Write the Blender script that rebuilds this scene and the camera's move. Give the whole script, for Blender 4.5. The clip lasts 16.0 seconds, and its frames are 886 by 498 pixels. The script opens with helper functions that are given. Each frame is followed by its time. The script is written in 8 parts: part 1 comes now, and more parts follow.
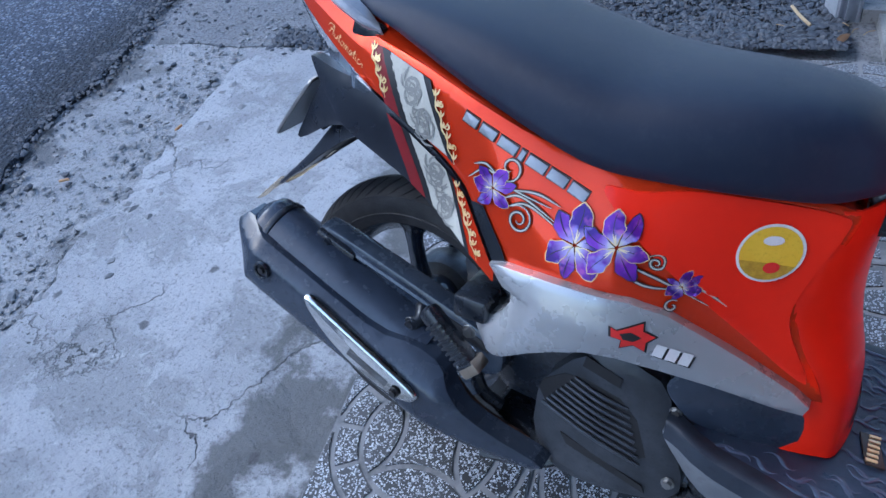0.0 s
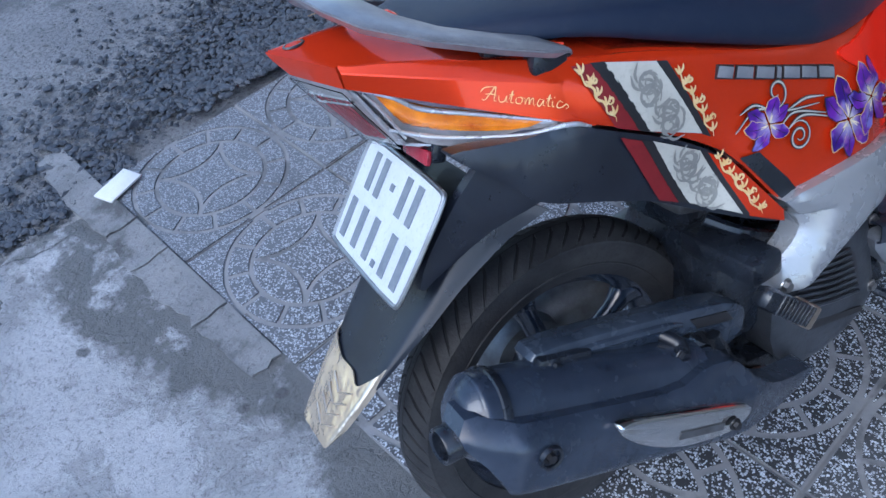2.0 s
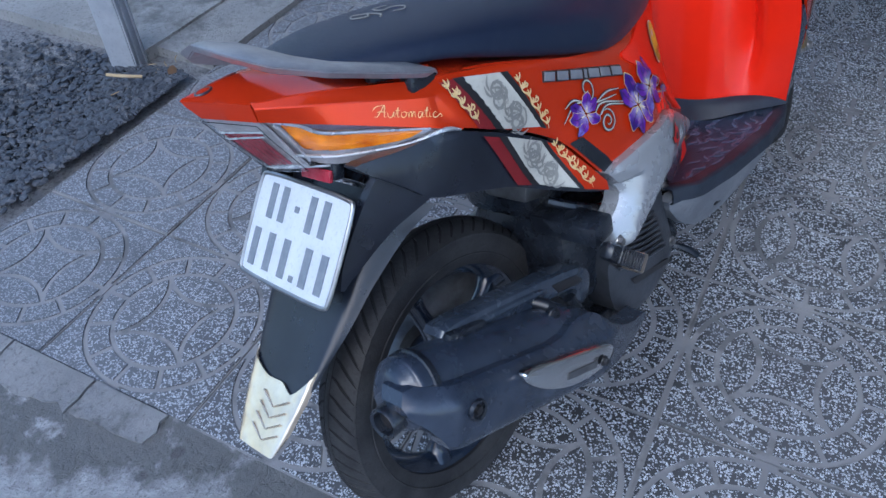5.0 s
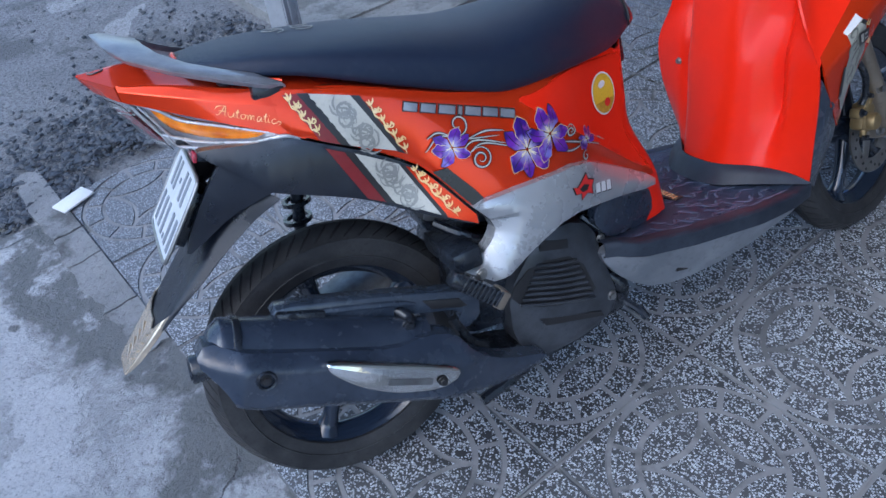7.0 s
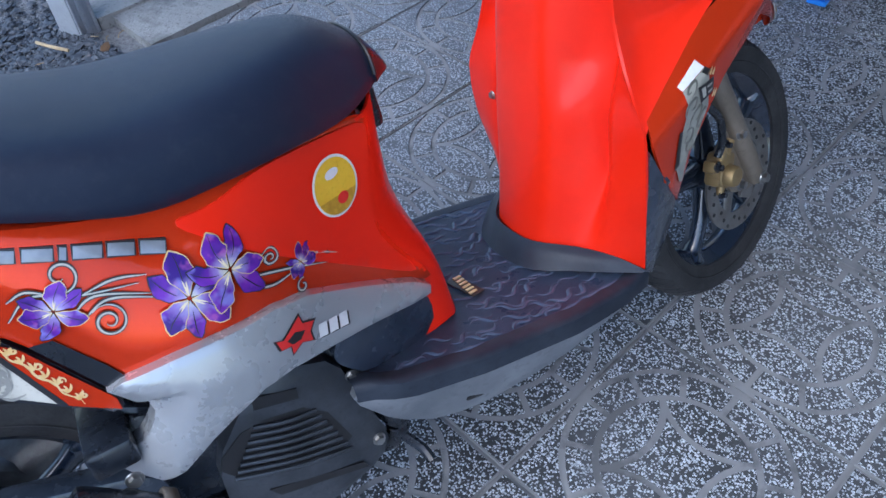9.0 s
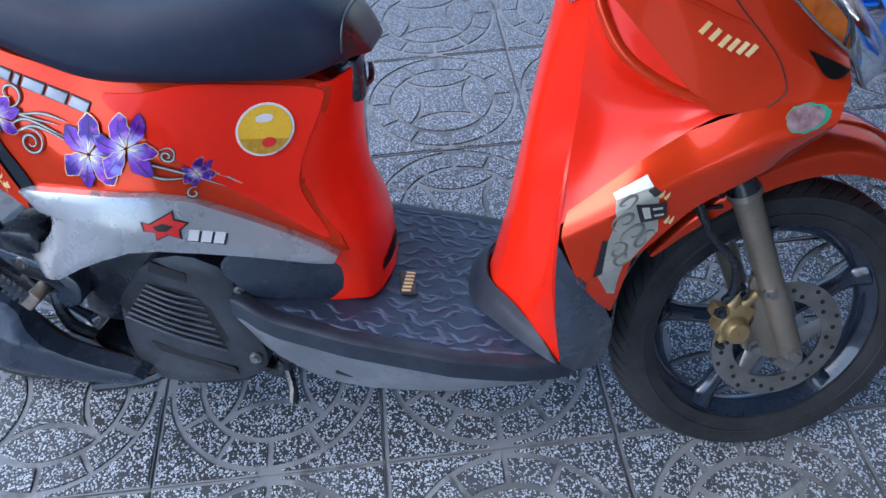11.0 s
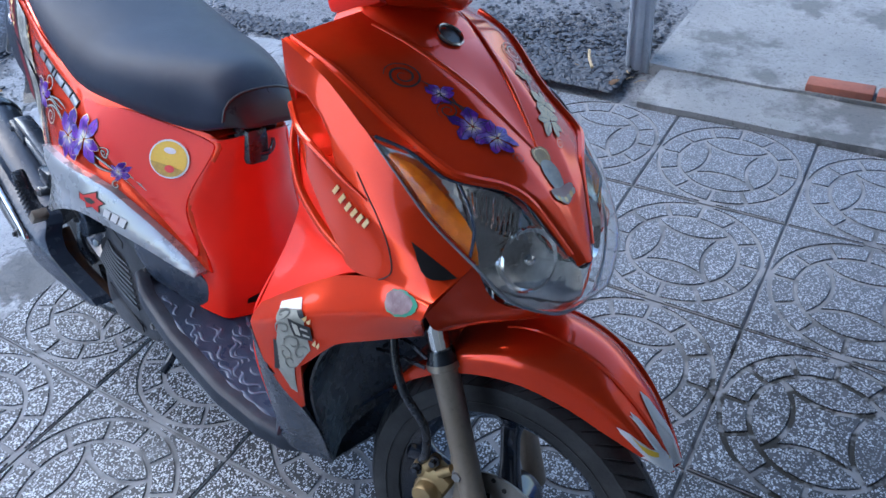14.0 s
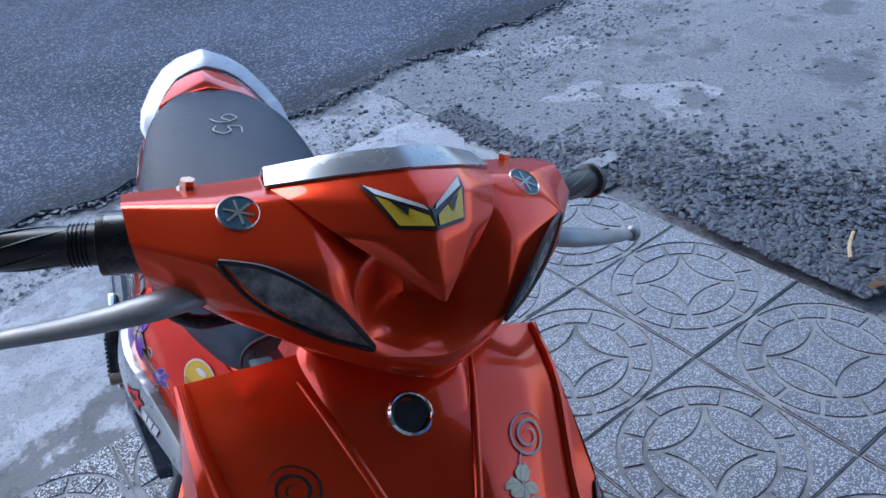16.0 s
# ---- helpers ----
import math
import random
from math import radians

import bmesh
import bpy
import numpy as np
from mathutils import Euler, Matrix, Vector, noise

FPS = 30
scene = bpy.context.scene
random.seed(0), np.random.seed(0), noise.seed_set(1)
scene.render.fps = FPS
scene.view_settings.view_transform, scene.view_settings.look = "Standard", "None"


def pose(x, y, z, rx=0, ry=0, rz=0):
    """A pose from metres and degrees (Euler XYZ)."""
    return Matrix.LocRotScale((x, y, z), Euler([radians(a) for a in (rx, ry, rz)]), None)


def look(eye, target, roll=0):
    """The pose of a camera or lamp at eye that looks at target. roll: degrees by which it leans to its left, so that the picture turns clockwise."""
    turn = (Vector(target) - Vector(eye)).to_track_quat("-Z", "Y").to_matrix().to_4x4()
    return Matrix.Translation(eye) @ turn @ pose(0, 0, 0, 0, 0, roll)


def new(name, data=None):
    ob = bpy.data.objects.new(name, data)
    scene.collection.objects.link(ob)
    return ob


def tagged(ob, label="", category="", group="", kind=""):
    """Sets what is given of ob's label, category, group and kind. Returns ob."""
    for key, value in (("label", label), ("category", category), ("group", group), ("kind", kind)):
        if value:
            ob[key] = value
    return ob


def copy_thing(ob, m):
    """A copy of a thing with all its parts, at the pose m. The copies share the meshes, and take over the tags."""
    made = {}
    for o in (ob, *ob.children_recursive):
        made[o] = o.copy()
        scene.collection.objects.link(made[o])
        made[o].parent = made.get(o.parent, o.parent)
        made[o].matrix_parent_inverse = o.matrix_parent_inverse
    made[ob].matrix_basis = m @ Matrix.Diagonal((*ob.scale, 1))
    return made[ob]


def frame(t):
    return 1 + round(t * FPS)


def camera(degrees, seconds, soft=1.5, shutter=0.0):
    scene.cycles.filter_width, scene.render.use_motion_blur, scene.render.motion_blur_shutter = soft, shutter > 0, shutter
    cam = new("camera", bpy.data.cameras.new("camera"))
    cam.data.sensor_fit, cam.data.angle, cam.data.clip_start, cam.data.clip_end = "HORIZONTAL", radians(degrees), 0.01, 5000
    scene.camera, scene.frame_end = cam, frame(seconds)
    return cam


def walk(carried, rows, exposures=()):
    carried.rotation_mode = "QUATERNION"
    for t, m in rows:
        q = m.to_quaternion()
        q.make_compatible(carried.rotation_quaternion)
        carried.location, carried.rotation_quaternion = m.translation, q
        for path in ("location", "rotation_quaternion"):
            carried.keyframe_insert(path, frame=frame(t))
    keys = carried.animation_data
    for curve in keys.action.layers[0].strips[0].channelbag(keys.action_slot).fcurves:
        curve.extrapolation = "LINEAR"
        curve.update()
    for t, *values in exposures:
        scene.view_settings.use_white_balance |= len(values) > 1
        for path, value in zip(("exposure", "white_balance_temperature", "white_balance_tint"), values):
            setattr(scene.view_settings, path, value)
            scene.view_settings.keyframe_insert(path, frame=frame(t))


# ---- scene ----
cam = camera(60.0, 16.0)
PATH = [
    (0, (0.224, -0.492, 1.23), (-0.392, 0.832, -0.136), -11.1),
    (0.5, (-0.037, -0.434, 1.213), (-0.453, 0.934, -0.185), -11.4),
    (1, (-0.325, -0.332, 1.197), (-0.35, 1.043, -0.255), -13.1),
    (1.5, (-0.558, -0.23, 1.195), (-0.099, 1.009, -0.307), -10.4),
    (2, (-0.687, -0.061, 1.19), (0.157, 0.999, -0.281), -8.5),
    (2.5, (-0.827, 0.041, 1.21), (0.253, 0.821, -0.282), -10.8),
    (3, (-0.89, 0.086, 1.217), (0.271, 0.697, -0.292), -9.3),
    (3.5, (-0.913, 0.119, 1.221), (0.28, 0.677, -0.284), -8.4),
    (4, (-0.926, 0.122, 1.218), (0.301, 0.658, -0.267), -7.2),
    (4.5, (-0.917, 0.069, 1.214), (0.333, 0.615, -0.249), -4.4),
    (4.7, (-0.9, 0.024, 1.227), (0.357, 0.624, -0.209), -3.5),
    (6.8, (-0.641, -0.517, 1.278), (0.249, 0.668, -0.065), -7.1),
    (7, (-0.576, -0.547, 1.28), (0.279, 0.668, -0.059), -7.5),
    (7.5, (-0.456, -0.598, 1.269), (0.39, 0.632, -0.062), -7.6),
    (8, (-0.369, -0.598, 1.24), (0.506, 0.626, -0.077), -8.4),
    (8.5, (-0.208, -0.483, 1.212), (0.752, 0.639, -0.137), -5.4),
    (9, (-0.045, -0.397, 1.183), (0.853, 0.626, -0.282), -4.4),
    (9.2, (0.021, -0.394, 1.152), (0.853, 0.585, -0.381), -2.2),
    (11.3, (0.57, -0.641, 1.224), (0.57, 0.735, -0.228), -5.0),
    (11.5, (0.632, -0.63, 1.233), (0.611, 0.763, -0.202), -5.7),
    (12, (0.758, -0.558, 1.247), (0.718, 0.852, -0.171), -3.5),
    (12.5, (0.918, -0.51, 1.263), (0.703, 0.893, -0.146), -4.0),
    (13, (1.106, -0.535, 1.245), (0.603, 0.808, -0.149), -4.1),
    (13.5, (1.222, -0.577, 1.216), (0.562, 0.702, -0.172), -4.4),
    (14, (1.327, -0.482, 1.282), (0.451, 0.761, -0.017), -6.4),
    (14.2, (1.364, -0.425, 1.293), (0.383, 0.783, 0.037), -6.7),
    (14.5, (1.401, -0.364, 1.307), (0.291, 0.776, 0.096), -7.3),
    (15, (1.407, -0.311, 1.314), (0.172, 0.728, 0.134), -10.5),
    (15.5, (1.348, -0.131, 1.322), (0.032, 0.848, 0.178), -10.9),
    (15.6, (1.359, -0.072, 1.305), (-0.038, 0.873, 0.229), -13.8),
    (16, (1.262, 0.096, 1.325), (-0.178, 0.911, 0.201), -11.3),
]
walk(cam, [(t, look(eye, target, roll)) for t, eye, target, roll in PATH], [(t, stops, kelvin, 8) for t, stops, kelvin in ((0, 0.8, 5250), (0.5, 0.72, 5300), (2.5, 0.74, 5400), (3.5, 0.55, 5400), (7, 0.66, 5450), (8.5, 0.92, 5400), (9, 0.94, 5450), (11.5, 1.20, 5500), (12, 1.27, 5450), (13, 1.32, 5500), (13.5, 1.27, 5500), (14.5, 1.12, 5450), (15, 0.90, 5400), (16, 0.95, 5400))])

# ---- light ----
world = bpy.data.worlds.new("sky")
scene.world = world
world.use_nodes = True
wn = world.node_tree
sky = wn.nodes.new("ShaderNodeTexSky")
sky.sky_type = "NISHITA"
sky.sun_disc = False
sky.sun_elevation = radians(48)
sky.sun_rotation = radians(250)
sky.air_density = 1.2
sky.dust_density = 2.0
background = wn.nodes["Background"]
background.inputs["Strength"].default_value = 0.19
wn.links.new(sky.outputs[0], background.inputs["Color"])
sun_data = bpy.data.lights.new("sun", "SUN")
sun_data.energy = 0.68
sun_data.angle = radians(24)
sun_data.color = (1.0, 0.95, 0.88)
sun = new("sun", sun_data)
sun.matrix_world = look((-4.0, 1.6, 5.2), (0, 0, 0))


# ---- materials ----
def nodes_of(name):
    m = bpy.data.materials.new(name)
    m.use_nodes = True
    nt = m.node_tree
    return m, nt, nt.nodes["Principled BSDF"]


def add(nt, kind, **values):
    n = nt.nodes.new("ShaderNode" + kind)
    for key, value in values.items():
        n.inputs[key].default_value = value
    return n


def mix(nt, fac, a, b):
    """Mixes two colours; fac, a and b are sockets or values."""
    n = nt.nodes.new("ShaderNodeMix")
    n.data_type = "RGBA"
    for index, v in ((0, fac), (6, a), (7, b)):
        if hasattr(v, "links"):
            nt.links.new(v, n.inputs[index])
        else:
            n.inputs[index].default_value = v if index == 0 else (*v, 1)
    return n.outputs[2]


def ramp(nt, fac, lo, hi):
    n = nt.nodes.new("ShaderNodeMapRange")
    n.inputs["From Min"].default_value, n.inputs["From Max"].default_value = lo, hi
    nt.links.new(fac, n.inputs["Value"])
    return n.outputs[0]


def noise_of(nt, scale, detail=3.0, rough=0.55, coords=None):
    n = add(nt, "TexNoise", Scale=scale, Detail=detail, Roughness=rough)
    if coords:
        nt.links.new(coords, n.inputs["Vector"])
    return n.outputs["Fac"]


def place(nt, local=False):
    if local:
        return nt.nodes.new("ShaderNodeTexCoord").outputs["Object"]
    return nt.nodes.new("ShaderNodeNewGeometry").outputs["Position"]


def bumped(nt, bsdf, height, strength, distance):
    b = add(nt, "Bump", Strength=strength, Distance=distance)
    nt.links.new(height, b.inputs["Height"])
    nt.links.new(b.outputs[0], bsdf.inputs["Normal"])


def warped(nt, c, scale, amount):
    """Coordinates pushed about by noise, for ragged lines."""
    n = add(nt, "TexNoise", Scale=scale, Detail=5.0, Roughness=0.65)
    nt.links.new(c, n.inputs["Vector"])
    k = nt.nodes.new("ShaderNodeVectorMath")
    k.operation = "SCALE"
    k.inputs["Scale"].default_value = amount
    nt.links.new(n.outputs["Color"], k.inputs[0])
    plus = nt.nodes.new("ShaderNodeVectorMath")
    nt.links.new(c, plus.inputs[0])
    nt.links.new(k.outputs[0], plus.inputs[1])
    return plus.outputs[0]


def times(nt, *sockets):
    out = sockets[0]
    for s in sockets[1:]:
        m = nt.nodes.new("ShaderNodeMath")
        m.operation = "MULTIPLY"
        nt.links.new(out, m.inputs[0])
        if hasattr(s, "links"):
            nt.links.new(s, m.inputs[1])
        else:
            m.inputs[1].default_value = s
        out = m.outputs[0]
    return out


def surface(name, a, b, scale=30.0, rough=0.5, metal=0.0, coat=0.0, spec=0.5, bump=0.0, bump_scale=300.0, rough_var=0.12, fine=0.0, flake=0.0):
    """A worn surface: two colours mixed at two scales, uneven gloss, fine relief."""
    m, nt, p = nodes_of(name)
    c = place(nt, True)
    big = ramp(nt, noise_of(nt, scale, 4.0, 0.6, c), 0.35, 0.7)
    small = noise_of(nt, scale * 9, 3.0, 0.6, c)
    col = mix(nt, big, a, b)
    dark = tuple(v * 0.72 for v in a)
    col = mix(nt, ramp(nt, small, 0.55, 0.9), col, dark) if not flake else mix(nt, ramp(nt, noise_of(nt, 2600, 1.0, 0.5, c), 0.5, 0.75), col, tuple(min(1, v * (1 + flake) + 0.003) for v in b))
    nt.links.new(col, p.inputs["Base Color"])
    r = nt.nodes.new("ShaderNodeMapRange")
    r.inputs["To Min"].default_value, r.inputs["To Max"].default_value = max(0.02, rough - rough_var), rough + rough_var
    nt.links.new(noise_of(nt, scale * 2.3, 5.0, 0.65, c), r.inputs["Value"])
    nt.links.new(r.outputs[0], p.inputs["Roughness"])
    p.inputs["Metallic"].default_value = metal
    p.inputs["Coat Weight"].default_value = coat
    p.inputs["Specular IOR Level"].default_value = spec
    p.inputs["Coat Roughness"].default_value = 0.022
    if bump:
        bumped(nt, p, noise_of(nt, bump_scale, 3.0, 0.6, c), bump, 0.002)
    return m


RED_CANDY = surface("red_candy_paint", (0.64, 0.036, 0.006), (0.72, 0.048, 0.007), 5, 0.18, 0.50, 0.58, 0.10, flake=0.25, rough_var=0.06)
RED_PLAIN = surface("red_plain_paint", (0.71, 0.014, 0.002), (0.79, 0.021, 0.003), 5, 0.35, 0.0, 0.25, 0.25, flake=0.04)
SILVER = surface("silver_paint", (0.345, 0.36, 0.385), (0.415, 0.43, 0.455), 8, 0.28, 0.45, 0.6, flake=0.2)
BLACK = surface("black_plastic", (0.008, 0.010, 0.015), (0.022, 0.028, 0.040), 14, 0.27, 0.0, 0.25, bump=0.12, bump_scale=700)
BLACK_GLOSS = surface("black_gloss", (0.009, 0.015, 0.030), (0.017, 0.027, 0.050), 9, 0.20, 0.0, 0.8)
RAIL = surface("scuffed_silver_paint", (0.35, 0.365, 0.40), (0.23, 0.245, 0.275), 26, 0.33, 0.45, 0.3, bump=0.12, bump_scale=240)
NAVY = surface("navy_black_plastic", (0.007, 0.009, 0.016), (0.014, 0.018, 0.029), 12, 0.30, 0.0, 0.2, bump=0.15, bump_scale=900)
GREY = surface("dark_grey_plastic", (0.020, 0.028, 0.047), (0.042, 0.056, 0.085), 9, 0.26, 0.0, 0.45, bump=0.15, bump_scale=900)
SKIRT = surface("scuffed_grey_plastic", (0.17, 0.186, 0.215), (0.31, 0.33, 0.365), 8, 0.34, 0.3, bump=0.1)
EDGE = surface("worn_rubber_edge", (0.012, 0.017, 0.030), (0.034, 0.043, 0.062), 11, 0.52, spec=0.4, bump=0.12, bump_scale=600)
RUBBER = surface("tyre_rubber", (0.019, 0.0200, 0.023), (0.046, 0.0465, 0.049), 16, 0.55, spec=0.3, bump=0.35, bump_scale=240)
# blacker than the tyre rubber: groove shade put into the colour
TREAD = surface("tread_groove_shade", (0.006, 0.006, 0.007), (0.010, 0.010, 0.011), 22, 0.85)
MAT = surface("rubber_mat", (0.046, 0.074, 0.135), (0.092, 0.130, 0.210), 9, 0.30, bump=0.25, bump_scale=500)
MATWORN = surface("worn_mat_relief", (0.044, 0.068, 0.120), (0.080, 0.112, 0.178), 30, 0.42)
STEEL = surface("bare_steel", (0.42, 0.42, 0.42), (0.30, 0.29, 0.28), 40, 0.34, 0.95)
DISC = surface("brake_steel", (0.36, 0.35, 0.34), (0.24, 0.22, 0.20), 25, 0.36, 0.9)
CHROME = surface("chrome", (0.82, 0.82, 0.80), (0.74, 0.74, 0.73), 30, 0.09, 1.0, rough_var=0.06, bump=0.25, bump_scale=60)
TIP = surface("polished_tip", (0.84, 0.72, 0.56), (0.60, 0.51, 0.40), 20, 0.10, 0.72, bump=0.5, bump_scale=40, rough_var=0.05)
FORK = surface("bronze_grey_paint", (0.235, 0.200, 0.160), (0.31, 0.265, 0.215), 14, 0.34, 0.55)
LEVER = surface("dull_cast_lever", (0.36, 0.365, 0.38), (0.27, 0.275, 0.29), 30, 0.40, 0.45, bump=0.1)
ENGINE = surface("dusty_black_casting", (0.026, 0.030, 0.038), (0.060, 0.067, 0.082), 16, 0.36, bump=0.2, bump_scale=200)
ARM = surface("blue_black_enamel", (0.026, 0.036, 0.056), (0.052, 0.067, 0.094), 18, 0.26, 0.0, 0.5)
GOLD = surface("gold_caliper", (0.36, 0.26, 0.12), (0.26, 0.19, 0.10), 30, 0.45, 0.6)
RUST = surface("rusty_pipe", (0.16, 0.07, 0.035), (0.09, 0.06, 0.05), 60, 0.75, 0.2, bump=0.4)
ALLOY = surface("cast_alloy", (0.20, 0.21, 0.22), (0.12, 0.12, 0.125), 40, 0.5, 0.7, bump=0.3)
WHITE = surface("white_sticker", (0.74, 0.75, 0.76), (0.66, 0.67, 0.69), 30, 0.3)
PLATE = surface("plate_enamel", (0.54, 0.585, 0.65), (0.62, 0.66, 0.73), 25, 0.38, 0.0)
PLATE_INK = surface("plate_ink", (0.16, 0.19, 0.23), (0.22, 0.25, 0.29), 60, 0.4)
BEIGE = surface("beige_silver_sticker", (0.46, 0.45, 0.40), (0.54, 0.53, 0.475), 20, 0.40, 0.0)
SWIRL = surface("grey_swirl_print", (0.27, 0.265, 0.25), (0.33, 0.325, 0.30), 20, 0.36, 0.3)
YELLOW = surface("yellow_print", (0.72, 0.46, 0.025), (0.78, 0.54, 0.04), 30, 0.34)
GOLDPRINT = surface("gold_print", (0.72, 0.48, 0.18), (0.82, 0.66, 0.36), 60, 0.32, 0.25)
CREAM = surface("cream_print", (0.80, 0.66, 0.42), (0.84, 0.74, 0.54), 40, 0.35)
MARBLE = surface("marbled_grey_print", (0.36, 0.36, 0.32), (0.25, 0.25, 0.22), 30, 0.22, 0.0, 0.5)
MARBLE_DARK = surface("dark_swirl_print", (0.10, 0.10, 0.088), (0.14, 0.14, 0.12), 40, 0.3)
MAROON = surface("maroon_print", (0.17, 0.008, 0.012), (0.22, 0.012, 0.016), 20, 0.34)
INK = surface("black_print", (0.014, 0.014, 0.016), (0.022, 0.022, 0.025), 20, 0.34)
REDPRINT = surface("red_print", (0.60, 0.02, 0.02), (0.66, 0.03, 0.025), 20, 0.34)
GREEN = surface("green_print", (0.03, 0.26, 0.15), (0.05, 0.34, 0.2), 30, 0.4)
PINKGREY = surface("scuffed_print", (0.42, 0.28, 0.27), (0.34, 0.21, 0.20), 40, 0.42)
BLUE = surface("blue_plastic", (0.045, 0.23, 0.78), (0.06, 0.28, 0.84), 10, 0.35)
BRICK = surface("red_brick", (0.30, 0.10, 0.065), (0.22, 0.085, 0.06), 24, 0.85, bump=0.5, bump_scale=120)
POST = surface("grey_painted_steel", (0.42, 0.46, 0.52), (0.52, 0.56, 0.61), 12, 0.45, 0.2, bump=0.15)
WALL = surface("plain_plaster", (0.36, 0.35, 0.33), (0.42, 0.41, 0.38), 2, 0.85, bump=0.2)


def petal_material(centre, r):
    """Violet foil print: pale throat, deep petals, hue drifting over the foil."""
    m, nt, p = nodes_of("violet_foil_print")
    c = place(nt, True)
    far = nt.nodes.new("ShaderNodeVectorMath")
    far.operation = "DISTANCE"
    nt.links.new(c, far.inputs[0])
    far.inputs[1].default_value = centre
    jitter = add(nt, "Math")
    nt.links.new(far.outputs["Value"], jitter.inputs[0])
    nt.links.new(times(nt, noise_of(nt, 2.2 / r, 3.0, 0.6, c), r * 0.5), jitter.inputs[1])
    col = mix(nt, ramp(nt, noise_of(nt, 1.6 / r, 2.0, 0.5, c), 0.38, 0.62), (0.045, 0.010, 0.21), (0.17, 0.025, 0.42))
    col = mix(nt, ramp(nt, noise_of(nt, 2.4 / r, 2.0, 0.5, c), 0.56, 0.72), col, (0.24, 0.21, 0.62))
    col = mix(nt, times(nt, ramp(nt, noise_of(nt, 3.1 / r, 2.0, 0.5, c), 0.58, 0.70), 0.7), col, (0.42, 0.10, 0.42))
    col = mix(nt, ramp(nt, jitter.outputs[0], r * 0.78, r * 0.40), col, (0.42, 0.36, 0.66))
    col = mix(nt, ramp(nt, jitter.outputs[0], r * 0.50, r * 0.27), col, (0.72, 0.70, 0.50))
    nt.links.new(col, p.inputs["Base Color"])
    p.inputs["Metallic"].default_value, p.inputs["Roughness"].default_value = 0.25, 0.28
    return m




def seat_material():
    """Leatherette with a fine slanting weave and a dusty bloom."""
    m, nt, p = nodes_of("seat_leatherette")
    c = place(nt, True)
    col = mix(nt, noise_of(nt, 5, 5.0, 0.6, c), (0.008, 0.014, 0.034), (0.015, 0.024, 0.050))
    col = mix(nt, times(nt, ramp(nt, noise_of(nt, 60, 6.0, 0.7, c), 0.5, 0.8), 0.5), col, (0.030, 0.038, 0.060))
    nt.links.new(col, p.inputs["Base Color"])
    p.inputs["Roughness"].default_value = 0.42
    p.inputs["Specular IOR Level"].default_value = 0.34
    p.inputs["Sheen Weight"].default_value = 0.05
    p.inputs["Sheen Roughness"].default_value = 0.35
    p.inputs["Sheen Tint"].default_value = (0.75, 0.85, 1.0, 1)
    weave = add(nt, "TexWave", Scale=520.0, Distortion=0.6)
    weave.bands_direction = "DIAGONAL"
    nt.links.new(c, weave.inputs["Vector"])
    bumped(nt, p, weave.outputs["Fac"], 0.3, 0.0005)
    return m


def clear_material(name, colour, rough=0.03, ior=1.45):
    m, nt, p = nodes_of(name)
    p.inputs["Base Color"].default_value = (*colour, 1)
    p.inputs["Transmission Weight"].default_value = 1.0
    p.inputs["Roughness"].default_value = rough
    p.inputs["IOR"].default_value = ior
    return m


SEAT = seat_material()
GLASS = clear_material("clear_lens", (0.96, 0.97, 0.98), 0.03, 1.22)
REFLECTOR = surface("lamp_reflector", (0.80, 0.79, 0.77), (0.56, 0.55, 0.53), 60, 0.08, 0.96, bump=0.7, bump_scale=34, rough_var=0.06)
TAIL_BODY = surface("clear_grey_lamp_body", (0.30, 0.295, 0.31), (0.46, 0.45, 0.47), 40, 0.2, 0.35, 0.5, bump=0.3, bump_scale=120)
# the darker amber patches paint brownish reflections into the colour
AMBER_BODY = surface("amber_bulb_cover", (0.95, 0.30, 0.008), (0.50, 0.085, 0.003), 34, 0.15, 0.0, 0.7, bump=0.8, bump_scale=120)
VIOLET_BODY = surface("dim_violet_lamp_strip", (0.17, 0.15, 0.21), (0.30, 0.28, 0.34), 30, 0.18, 0.3, 0.5)
RED_BODY = surface("red_lamp_insert", (0.30, 0.012, 0.03), (0.42, 0.05, 0.075), 60, 0.18, 0.0, 0.5, bump=0.5, bump_scale=160)


STAIN = (1.42, 0.55)


